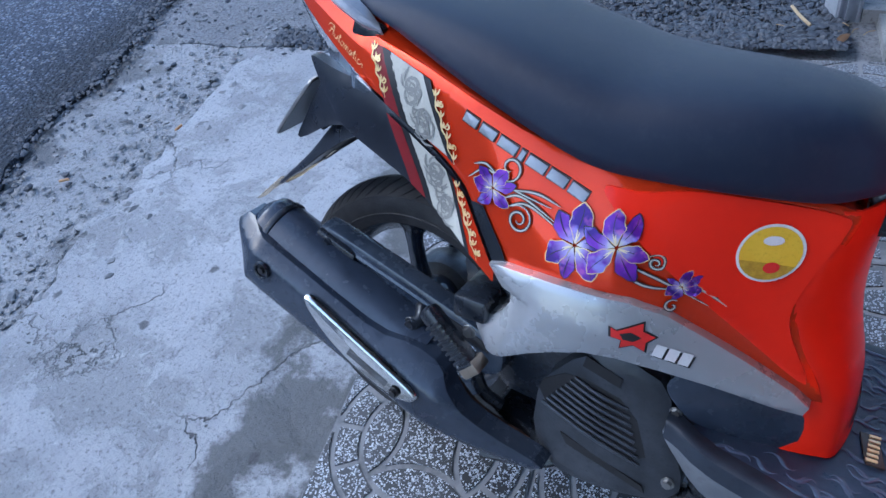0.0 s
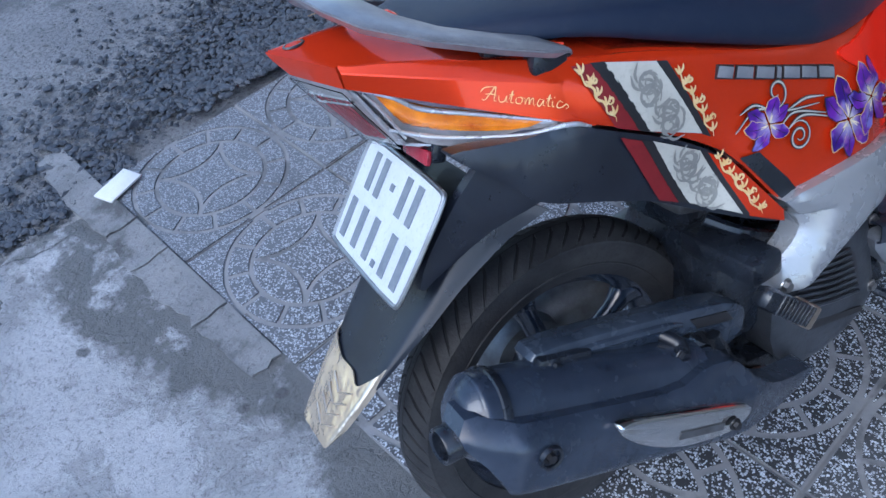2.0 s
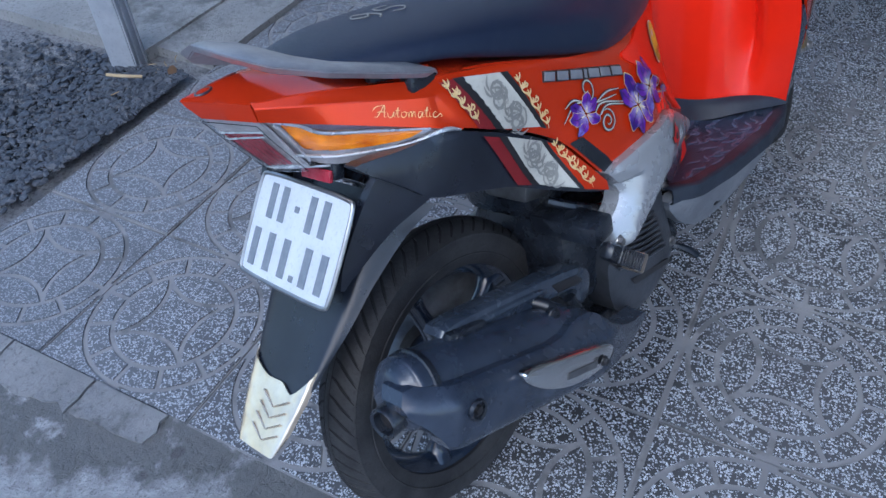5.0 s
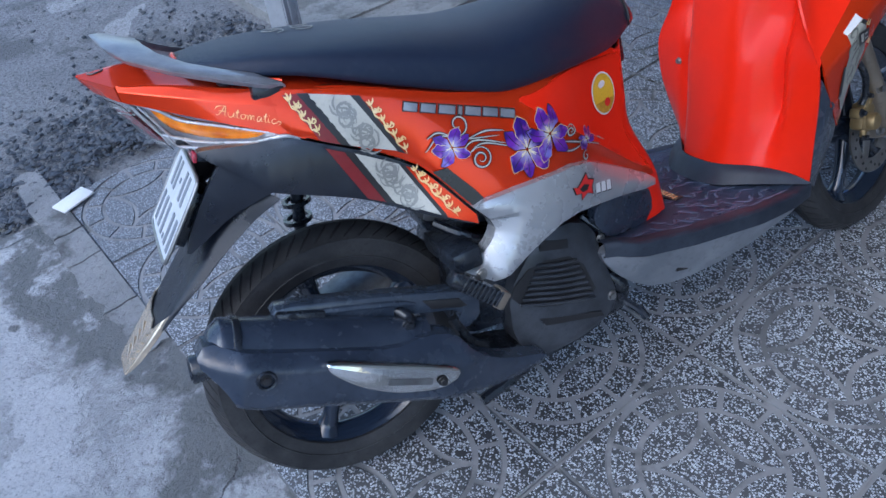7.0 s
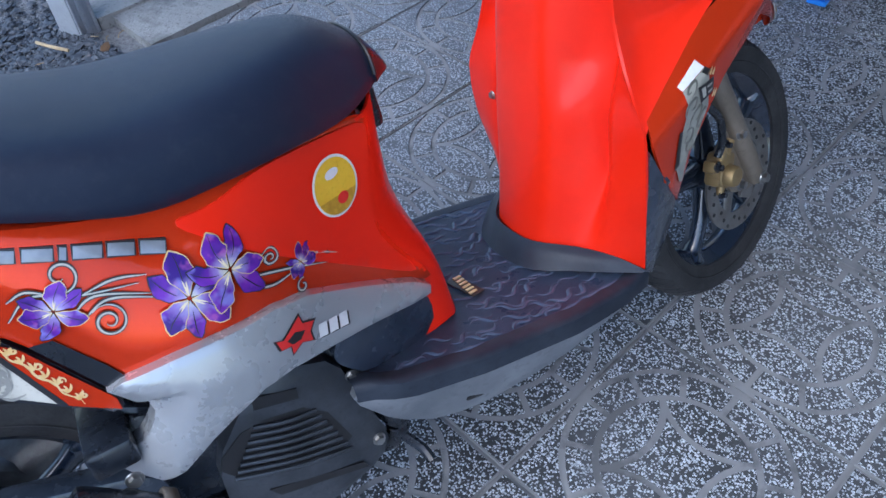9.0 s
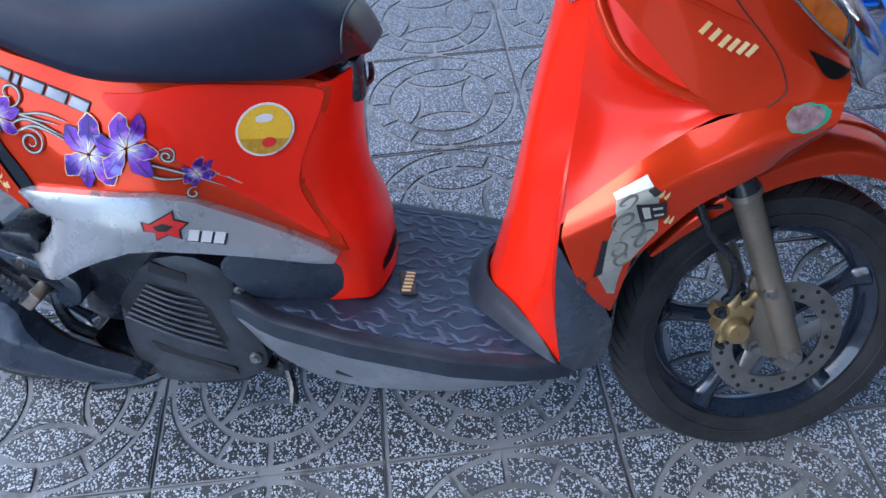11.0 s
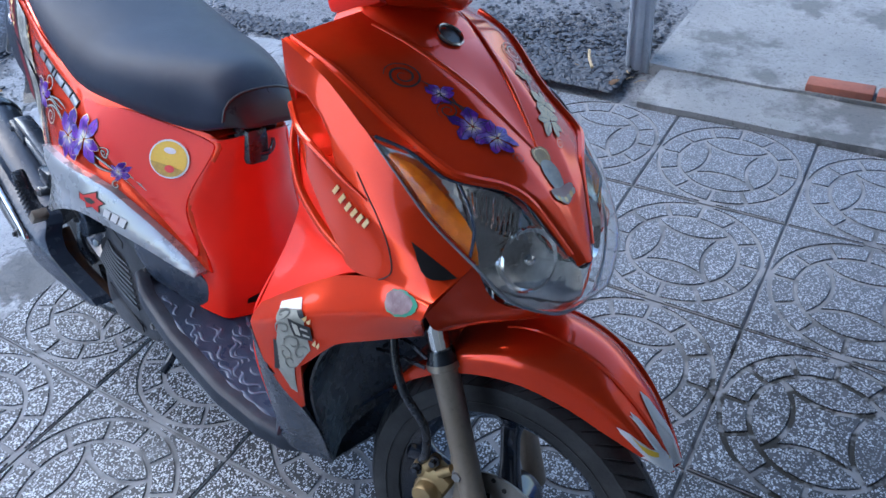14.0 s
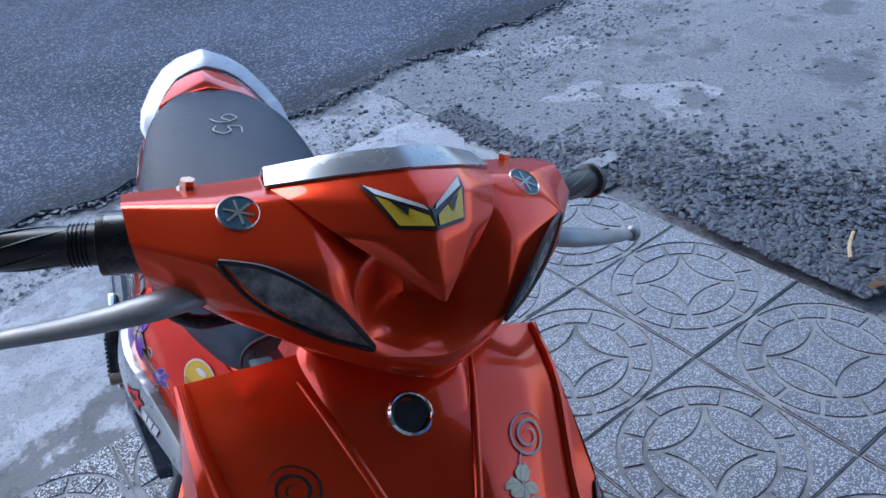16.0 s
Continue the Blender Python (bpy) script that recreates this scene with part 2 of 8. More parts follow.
def terrazzo_material():
    m, nt, p = nodes_of("terrazzo_tile")
    c = place(nt)
    chips = add(nt, "TexVoronoi", Scale=265.0, Randomness=1.0)
    warp = add(nt, "VectorMath")
    warp.operation = "SCALE"
    warp.inputs["Scale"].default_value = 0.006
    w_noise = add(nt, "TexNoise", Scale=120.0)
    nt.links.new(c, w_noise.inputs["Vector"])
    nt.links.new(w_noise.outputs["Color"], warp.inputs[0])
    plus = nt.nodes.new("ShaderNodeVectorMath")
    nt.links.new(c, plus.inputs[0])
    nt.links.new(warp.outputs[0], plus.inputs[1])
    nt.links.new(plus.outputs[0], chips.inputs["Vector"])
    tone = nt.nodes.new("ShaderNodeSeparateColor")
    nt.links.new(chips.outputs["Color"], tone.inputs[0])
    base = mix(nt, noise_of(nt, 3.0, 5.0, 0.6, c), (0.015, 0.017, 0.021), (0.038, 0.041, 0.047))
    base = mix(nt, ramp(nt, noise_of(nt, 1.3, 4.0, 0.6, c), 0.42, 0.62), base, (0.075, 0.080, 0.089))
    chip = mix(nt, tone.outputs[0], (0.32, 0.35, 0.40), (0.62, 0.67, 0.74))
    inside = ramp(nt, chips.outputs["Distance"], 0.60, 0.48)
    present = ramp(nt, tone.outputs[1], 0.43, 0.47)
    both = nt.nodes.new("ShaderNodeMath")
    both.operation = "MULTIPLY"
    nt.links.new(inside, both.inputs[0])
    nt.links.new(present, both.inputs[1])
    col = mix(nt, both.outputs[0], base, chip)
    # paler grey with growing y, broken up by noise
    xyz = nt.nodes.new("ShaderNodeSeparateXYZ")
    nt.links.new(c, xyz.inputs[0])
    drift = add(nt, "Math")
    nt.links.new(xyz.outputs[1], drift.inputs[0])
    nt.links.new(noise_of(nt, 1.1, 4.0, 0.6, c), drift.inputs[1])
    half = add(nt, "Math")
    half.operation = "MULTIPLY"
    half.inputs[1].default_value = 0.62
    nt.links.new(ramp(nt, drift.outputs[0], 0.65, 1.75), half.inputs[0])
    col = mix(nt, half.outputs[0], col, (0.175, 0.190, 0.220))
    dirt = ramp(nt, noise_of(nt, 5.5, 6.0, 0.7, c), 0.56, 0.74)
    col = mix(nt, times(nt, dirt, 0.7), col, (0.095, 0.102, 0.115))
    # oily stain where things are washed
    spot = nt.nodes.new("ShaderNodeVectorMath")
    spot.operation = "DISTANCE"
    nt.links.new(warped(nt, c, 6.0, 0.30), spot.inputs[0])
    spot.inputs[1].default_value = (STAIN[0] + 0.15, STAIN[1] + 0.15, 0.15)
    blot = times(nt, ramp(nt, spot.outputs["Value"], 0.36, 0.17), ramp(nt, noise_of(nt, 22, 5.0, 0.7, c), 0.43, 0.55))
    col = mix(nt, times(nt, blot, 0.45), col, (0.022, 0.022, 0.022))
    info = nt.nodes.new("ShaderNodeObjectInfo")
    bright = nt.nodes.new("ShaderNodeHueSaturation")
    v = nt.nodes.new("ShaderNodeMapRange")
    v.inputs["To Min"].default_value, v.inputs["To Max"].default_value = 0.9, 1.1
    nt.links.new(info.outputs["Random"], v.inputs["Value"])
    nt.links.new(v.outputs[0], bright.inputs["Value"])
    nt.links.new(col, bright.inputs["Color"])
    nt.links.new(bright.outputs[0], p.inputs["Base Color"])
    p.inputs["Roughness"].default_value = 0.62
    bumped(nt, p, noise_of(nt, 260, 3.0, 0.6, c), 0.25, 0.002)
    return m


def cement_material(name, a, b, stain, scale=1.6, grit=(0.6, 0.8), bump=0.35, blot=False):
    m, nt, p = nodes_of(name)
    c = place(nt)
    col = mix(nt, ramp(nt, noise_of(nt, scale, 8.0, 0.62, c), 0.36, 0.64), a, b)
    col = mix(nt, ramp(nt, noise_of(nt, scale * 0.8 + 0.5, 9.0, 0.66, c), 0.52, 0.60), col, stain)
    col = mix(nt, ramp(nt, noise_of(nt, 85, 4.0, 0.7, c), *grit), col, tuple(v * 0.45 for v in a))
    if blot:
        # oily dirt caught in the joints
        spot = nt.nodes.new("ShaderNodeVectorMath")
        spot.operation = "DISTANCE"
        nt.links.new(warped(nt, c, 6.0, 0.30), spot.inputs[0])
        spot.inputs[1].default_value = (STAIN[0] + 0.15, STAIN[1] + 0.20, 0.15)
        dirt = times(nt, ramp(nt, spot.outputs["Value"], 0.40, 0.24), ramp(nt, noise_of(nt, 13, 4.0, 0.6, c), 0.46, 0.53))
        col = mix(nt, times(nt, dirt, 0.95), col, (0.020, 0.019, 0.015))
    nt.links.new(col, p.inputs["Base Color"])
    p.inputs["Roughness"].default_value = 0.82
    h = add(nt, "Math")
    nt.links.new(noise_of(nt, 55, 8.0, 0.7, c), h.inputs[0])
    nt.links.new(noise_of(nt, 9, 5.0, 0.6, c), h.inputs[1])
    bumped(nt, p, h.outputs[0], bump, 0.012)
    return m


def apron_material():
    """Trowelled cement: pale skin worn off in patches, hair cracks, pits, a damp dirty strip along the tiles."""
    m, nt, p = nodes_of("trowelled_cement")
    c = place(nt)
    w = warped(nt, c, 2.2, 0.35)
    col = mix(nt, ramp(nt, noise_of(nt, 1.5, 8.0, 0.62, w), 0.36, 0.62), (0.445, 0.461, 0.491), (0.295, 0.308, 0.332))
    skin = ramp(nt, noise_of(nt, 4.5, 9.0, 0.7, w), 0.50, 0.56)
    col = mix(nt, times(nt, skin, 0.55), col, (0.20, 0.208, 0.222))
    speck = ramp(nt, noise_of(nt, 110, 4.0, 0.75, c), 0.54, 0.66)
    col = mix(nt, times(nt, speck, 0.7), col, (0.10, 0.105, 0.115))
    pale = ramp(nt, noise_of(nt, 70, 3.0, 0.7, c), 0.60, 0.72)
    col = mix(nt, times(nt, pale, 0.6), col, (0.44, 0.455, 0.48))
    xyz = nt.nodes.new("ShaderNodeSeparateXYZ")
    nt.links.new(c, xyz.inputs[0])
    edge = add(nt, "Math")
    nt.links.new(xyz.outputs[0], edge.inputs[0])
    nt.links.new(times(nt, noise_of(nt, 2.1, 8.0, 0.66, c), 0.95), edge.inputs[1])
    wet = ramp(nt, edge.outputs[0], -0.125, -0.075)
    dry = ramp(nt, noise_of(nt, 5, 7.0, 0.66, c), 0.60, 0.54)
    wet = times(nt, wet, dry)
    col = mix(nt, times(nt, wet, 0.86), col, (0.085, 0.088, 0.090))
    crack = add(nt, "TexVoronoi", Scale=2.3)
    crack.feature = "DISTANCE_TO_EDGE"
    nt.links.new(warped(nt, c, 5.0, 0.22), crack.inputs["Vector"])
    line = ramp(nt, crack.outputs["Distance"], 0.008, 0.002)
    line = times(nt, line, ramp(nt, noise_of(nt, 1.7, 2.0, 0.5, c), 0.54, 0.62))
    col = mix(nt, times(nt, line, 0.85), col, (0.05, 0.052, 0.056))
    pits = add(nt, "TexVoronoi", Scale=14.0)
    nt.links.new(warped(nt, c, 30.0, 0.03), pits.inputs["Vector"])
    tone = nt.nodes.new("ShaderNodeSeparateColor")
    nt.links.new(pits.outputs["Color"], tone.inputs[0])
    pit = times(nt, ramp(nt, pits.outputs["Distance"], 0.22, 0.14), ramp(nt, tone.outputs[0], 0.80, 0.84))
    col = mix(nt, times(nt, pit, 0.8), col, (0.07, 0.072, 0.078))
    nt.links.new(col, p.inputs["Base Color"])
    r = nt.nodes.new("ShaderNodeMapRange")
    r.inputs["To Min"].default_value, r.inputs["To Max"].default_value = 0.8, 0.55
    nt.links.new(wet, r.inputs["Value"])
    nt.links.new(r.outputs[0], p.inputs["Roughness"])
    h = add(nt, "Math")
    h.operation = "SUBTRACT"
    nt.links.new(noise_of(nt, 60, 8.0, 0.72, c), h.inputs[0])
    nt.links.new(line, h.inputs[1])
    h2 = add(nt, "Math")
    h2.operation = "SUBTRACT"
    nt.links.new(h.outputs[0], h2.inputs[0])
    nt.links.new(times(nt, skin, 0.3), h2.inputs[1])
    bumped(nt, p, h2.outputs[0], 0.9, 0.008)
    return m


def asphalt_material():
    """Tar with aggregate of many greys, worn lighter in long drifts."""
    m, nt, p = nodes_of("asphalt")
    c = place(nt)
    chips = add(nt, "TexVoronoi", Scale=72.0)
    nt.links.new(warped(nt, c, 60.0, 0.01), chips.inputs["Vector"])
    tone = nt.nodes.new("ShaderNodeSeparateColor")
    nt.links.new(chips.outputs["Color"], tone.inputs[0])
    drift = ramp(nt, noise_of(nt, 0.9, 6.0, 0.6, c), 0.36, 0.66)
    tar = mix(nt, drift, (0.032, 0.042, 0.062), (0.072, 0.088, 0.120))
    chip = mix(nt, drift, (0.150, 0.185, 0.25), (0.215, 0.25, 0.325))
    col = mix(nt, times(nt, ramp(nt, chips.outputs["Distance"], 0.55, 0.35), ramp(nt, tone.outputs[0], 0.25, 0.8)), tar, chip)
    col = mix(nt, ramp(nt, tone.outputs[1], 0.965, 0.975), col, (0.22, 0.235, 0.26))
    xyz = nt.nodes.new("ShaderNodeSeparateXYZ")
    nt.links.new(c, xyz.inputs[0])
    rim = add(nt, "Math")
    nt.links.new(xyz.outputs[0], rim.inputs[0])
    nt.links.new(times(nt, noise_of(nt, 3.0, 5.0, 0.6, c), 0.25), rim.inputs[1])
    col = mix(nt, times(nt, ramp(nt, rim.outputs[0], -2.02, -1.78), 0.75), col, (0.022, 0.025, 0.032))
    nt.links.new(col, p.inputs["Base Color"])
    p.inputs["Roughness"].default_value = 0.8
    p.inputs["Specular IOR Level"].default_value = 0.3
    h = add(nt, "Math")
    nt.links.new(chips.outputs["Distance"], h.inputs[0])
    nt.links.new(noise_of(nt, 30, 5.0, 0.7, c), h.inputs[1])
    bumped(nt, p, h.outputs[0], 1.0, 0.014)
    return m


TERRAZZO = terrazzo_material()
GROOVE = cement_material("tile_groove", (0.20, 0.207, 0.222), (0.26, 0.268, 0.285), (0.14, 0.145, 0.156), 6, (0.7, 0.9), blot=True)
CEMENT = apron_material()
MORTAR = cement_material("broken_mortar", (0.17, 0.178, 0.192), (0.25, 0.258, 0.272), (0.09, 0.093, 0.098), 5.0, (0.56, 0.76), 0.6)
GROUND = cement_material("gritty_ground", (0.268, 0.279, 0.299), (0.37, 0.384, 0.405), (0.15, 0.156, 0.166), 2.4, (0.5, 0.70), 0.9)
ASPHALT = asphalt_material()
PATCH = cement_material("worn_gritty_cement", (0.175, 0.184, 0.203), (0.255, 0.265, 0.284), (0.12, 0.126, 0.138), 2.4, (0.48, 0.66), 0.9)
MIDSTONE = surface("grey_stones", (0.09, 0.097, 0.11), (0.19, 0.20, 0.22), 12, 0.85, bump=0.5, bump_scale=90)
STONE = surface("dark_stones", (0.028, 0.034, 0.047), (0.082, 0.093, 0.115), 60, 0.6, bump=0.5, bump_scale=90)
PALESTONE = surface("pale_stones", (0.15, 0.157, 0.167), (0.32, 0.33, 0.345), 12, 0.85, bump=0.5, bump_scale=90)
STEP = cement_material("worn_cement_step", (0.23, 0.238, 0.245), (0.33, 0.338, 0.342), (0.15, 0.155, 0.157), 2.6, (0.54, 0.72), 0.7)


# ---- building tools ----
def part(name, bm, material, parent=None, label="", smooth=42):
    """Links a bmesh as one mesh object, under a thing or a part."""
    bmesh.ops.recalc_face_normals(bm, faces=bm.faces)
    for e in bm.edges:
        e.smooth = len(e.link_faces) == 2 and e.calc_face_angle(0) < radians(smooth)
    for f in bm.faces:
        f.smooth = True
    me = bpy.data.meshes.new(name)
    bm.to_mesh(me)
    bm.free()
    for m in material if isinstance(material, (list, tuple)) else [material]:
        me.materials.append(m)
    ob = new(name, me)
    if parent:
        ob.parent = parent
    if label:
        ob["label"] = label
    return ob


def spline(points, n, tight=0.0):
    """n points along a smooth curve through the given points; tight pulls it towards straight lines."""
    pts = np.array(points, float)
    return np.array([along(pts, s, tight) for s in np.linspace(0, 1, n)])


def along(pts, s, tight=0.0):
    k = len(pts) - 1
    i = min(max(int(s * k), 0), k - 1)
    f = s * k - i
    a = pts[i - 1] if i > 0 else 2 * pts[0] - pts[1]
    b, c = pts[i], pts[i + 1]
    d = pts[i + 2] if i + 2 <= k else 2 * pts[-1] - pts[-2]
    m0, m1 = (c - a) * 0.5, (d - b) * 0.5
    f2, f3 = f * f, f ** 3
    smooth = (2 * f3 - 3 * f2 + 1) * b + (f3 - 2 * f2 + f) * m0 + (3 * f2 - 2 * f3) * c + (f3 - f2) * m1
    return smooth * (1 - tight) + (b * (1 - f) + c * f) * tight


def chaikin(points, rounds=2):
    pts = [np.array(p, float) for p in points]
    for _ in range(rounds):
        nxt = []
        for a, b in zip(pts, pts[1:] + pts[:1]):
            nxt += [a * 0.78 + b * 0.22, a * 0.22 + b * 0.78]
        pts = nxt
    return pts


def grid_mesh(bm, rows, close=False):
    vs = [[bm.verts.new(p) for p in row] for row in rows]
    for r0, r1 in zip(vs, vs[1:]):
        n = len(r0)
        for j in range(n if close else n - 1):
            quad = [r0[j], r0[(j + 1) % n], r1[(j + 1) % n], r1[j]]
            try:
                bm.faces.new(quad)
            except ValueError:
                pass
    return vs


class Patch:
    """A smooth sheet through rows of control points; mirrored rows run from one side across the middle to the other."""

    def __init__(self, rows, mirror=False, tight=0.0):
        if mirror:
            rows = [list(r) + [(x, -y, z) for x, y, z in reversed(r) if abs(y) > 1e-6] for r in rows]
        self.rows, self.tight = [np.array(r, float) for r in rows], tight

    def points(self, nu, nv):
        across = [spline(r, nv, self.tight) for r in self.rows]
        return np.stack([spline([a[j] for a in across], nu, self.tight) for j in range(nv)], axis=1)

    def spot(self, u, v):
        return along(np.array([along(r, v, self.tight) for r in self.rows]), u, self.tight)

    def at(self, u, v):
        """Place and normal at u, v in 0..1 (u from row to row, v along the rows)."""
        n = np.cross(self.spot(min(u + 0.01, 1), v) - self.spot(max(u - 0.01, 0), v), self.spot(u, min(v + 0.01, 1)) - self.spot(u, max(v - 0.01, 0)))
        return self.spot(u, v), n / (np.linalg.norm(n) + 1e-9)

    def mesh(self, nu=20, nv=24, thick=0.004):
        bm = bmesh.new()
        grid_mesh(bm, self.points(nu, nv))
        bmesh.ops.remove_doubles(bm, verts=bm.verts, dist=0.0004)
        bmesh.ops.recalc_face_normals(bm, faces=bm.faces)
        if thick:
            bmesh.ops.solidify(bm, geom=bm.faces[:], thickness=thick)
        return bm


def flipped(bm):
    """A mirrored copy for the other side."""
    c = bm.copy()
    for v in c.verts:
        v.co.y = -v.co.y
    bmesh.ops.reverse_faces(c, faces=c.faces[:])
    return c


def both(name, bm, material, parent, label="", smooth=42):
    other = flipped(bm)
    a = part(name, bm, material, parent, label, smooth)
    b = part(name, other, material, parent, label, smooth)
    return a, b


def flat_fill(outline, step):
    """A cut-up flat sheet with the given outline in x and z."""
    bm = bmesh.new()
    face = bm.faces.new([bm.verts.new((p[0], 0, p[1])) for p in outline])
    face.normal_update()
    bmesh.ops.triangulate(bm, faces=[face])
    xs, zs = [p[0] for p in outline], [p[1] for p in outline]
    for axis, values in ((0, xs), (2, zs)):
        lo, hi = min(values), max(values)
        for s in np.arange(lo + step, hi, step):
            co, no = [0, 0, 0], [0, 0, 0]
            co[axis], no[axis] = s, 1
            bmesh.ops.bisect_plane(bm, geom=bm.verts[:] + bm.edges[:] + bm.faces[:], plane_co=co, plane_no=no, dist=1e-6)
    bmesh.ops.remove_doubles(bm, verts=bm.verts, dist=0.0003)
    return bm


def side_sheet(outline, depth_at, thick, step=0.02, rounds=2, rim=0.003):
    """A panel on the right flank: outline in x and z, y from depth_at(x, z), with a rolled rim and real thickness."""
    pts = chaikin(outline, rounds) if rounds else outline
    bm = flat_fill(pts, step)
    ring = np.array([(p[0], p[-1]) for p in pts], float)
    run = np.roll(ring, -1, axis=0) - ring
    length = (run ** 2).sum(axis=1) + 1e-12
    width = max(2.5 * rim, 0.8 * step)
    for v in bm.verts:
        p = np.array((v.co.x, v.co.z))
        f = np.clip(((p - ring) * run).sum(axis=1) / length, 0, 1)
        gap = math.sqrt(((ring + run * f[:, None] - p) ** 2).sum(axis=1).min())
        v.co.y = -depth_at(v.co.x, v.co.z) + rim * 0.8 * max(0.0, 1 - gap / width) ** 2
    if thick:
        rims = [e for e in bm.edges if len(e.link_faces) == 1]
        made = bmesh.ops.extrude_edge_only(bm, edges=rims)
        for v in made["geom"]:
            if isinstance(v, bmesh.types.BMVert):
                v.co.y += thick
    return bm


def sticker(polys, depth_at, off, step=0.015):
    """Thin printed film that follows a flank: closed outlines in x and z."""
    out = bmesh.new()
    for poly in polys:
        bm = flat_fill(poly, step)
        for v in bm.verts:
            v.co.y = -(depth_at(v.co.x, v.co.z) + off)
        me = bpy.data.meshes.new("film")
        bm.to_mesh(me)
        bm.free()
        out.from_mesh(me)
        bpy.data.meshes.remove(me)
    return out


def ribbon(points, width, taper=True):
    """Outline of a curved stroke in the plane."""
    pts = spline(points, max(8, len(points) * 5))
    left, right = [], []
    n = len(pts)
    for i, p in enumerate(pts):
        d = pts[min(i + 1, n - 1)] - pts[max(i - 1, 0)]
        d = np.array((-d[1], d[0])) / (np.linalg.norm(d) + 1e-9)
        s = width / 2 * (math.sin(math.pi * (0.12 + 0.80 * i / (n - 1))) if taper else 1)
        left.append(p + d * s)
        right.append(p - d * s)
    return left + right[::-1]


def strokes(lines, depth_at, off, width, taper=True):
    """Curved strokes as strips that follow a flank."""
    bm = bmesh.new()
    for line in lines:
        o = ribbon(line, width, taper)
        n = len(o) // 2
        rows = []
        for p in (o[:n], o[n:][::-1]):
            rows.append([(q[0], -(depth_at(q[0], q[1]) + off), q[1]) for q in p])
        grid_mesh(bm, rows)
    return bm


def spiral(cx, cz, r, turns, start, sense=1, n=26):
    out = []
    for i in range(n):
        s = i / (n - 1)
        a = start + sense * turns * 2 * math.pi * s
        rr = r * (1 - 0.82 * s)
        out.append((cx + rr * math.cos(a), cz + rr * math.sin(a)))
    return out


def rings(bm, sections, cap=True, n=None):
    """Skins closed rings of equal count; caps both ends."""
    vs = grid_mesh(bm, sections, True)
    if cap:
        for loop in (vs[0], vs[-1]):
            try:
                bm.faces.new(loop)
            except ValueError:
                pass
    return bm


def tube(bm, points, radius, sides=12, n=None, flat=1.0, up=(0, 0, 1)):
    """A pipe along a smooth curve; radius may be a list along it; flat squeezes it along up."""
    pts = spline(points, n or max(2, len(points) * 6)) if len(points) > 2 else np.array(points, float)
    m = len(pts)
    radii = np.interp(np.linspace(0, 1, m), np.linspace(0, 1, len(radius)), radius) if isinstance(radius, (list, tuple)) else [radius] * m
    sections = []
    for i, p in enumerate(pts):
        d = pts[min(i + 1, m - 1)] - pts[max(i - 1, 0)]
        d /= np.linalg.norm(d) + 1e-9
        side = np.cross(d, up)
        if np.linalg.norm(side) < 1e-3:
            side = np.cross(d, (1, 0, 0))
        side /= np.linalg.norm(side)
        u2 = np.cross(side, d)
        sections.append([p + radii[i] * (math.cos(a) * side + flat * math.sin(a) * u2) for a in np.linspace(0, 2 * math.pi, sides, endpoint=False)])
    return rings(bm, sections)


def box(bm, centre, size, turn=None, bevel=0.0):
    made = bmesh.ops.create_cube(bm, size=1.0)["verts"]
    m = Matrix.Translation(centre) @ (turn or Matrix()) @ Matrix.Diagonal((*size, 1))
    bmesh.ops.transform(bm, matrix=m, verts=made)
    if bevel:
        edges = {e for v in made for e in v.link_edges}
        bmesh.ops.bevel(bm, geom=list(edges), offset=bevel, segments=2, affect="EDGES", profile=0.5)
    return bm


def lathe(bm, profile, centre, axis="y", n=48):
    """Turns a closed profile of (radius, along) pairs about an axis through centre."""
    sections = []
    for a in np.linspace(0, 2 * math.pi, n, endpoint=False):
        c, s = math.cos(a), math.sin(a)
        if axis == "y":
            sections.append([(centre[0] + r * c, centre[1] + h, centre[2] + r * s) for r, h in profile])
        else:
            sections.append([(centre[0] + r * c, centre[1] + r * s, centre[2] + h) for r, h in profile])
    vs = [[bm.verts.new(p) for p in sec] for sec in sections]
    k = len(profile)
    for i in range(n):
        for j in range(k):
            bm.faces.new((vs[i][j], vs[i][(j + 1) % k], vs[(i + 1) % n][(j + 1) % k], vs[(i + 1) % n][j]))
    return bm


def bolt(bm, at, r=0.008, h=0.006, axis=(0, -1, 0)):
    """A hexagon head with a washer."""
    q = Vector((0, 0, 1)).rotation_difference(Vector(axis)).to_matrix().to_4x4()
    for rr, hh, z, n in ((r * 1.45, h * 0.3, 0, 16), (r, h, h * 0.5, 6)):
        made = bmesh.ops.create_cone(bm, cap_ends=True, segments=n, radius1=rr, radius2=rr * 0.93, depth=hh)["verts"]
        bmesh.ops.transform(bm, matrix=Matrix.Translation(at) @ q @ Matrix.Translation((0, 0, z)), verts=made)
    return bm


def put_bolt(at, parent, r=0.008, h=0.006, axis=(0, -1, 0), material=None, after=None):
    b = bolt(bmesh.new(), at, r, h, axis)
    if after is not None:
        bmesh.ops.transform(b, matrix=after, verts=b.verts)
    return part("bolt", b, material or STEEL, parent)


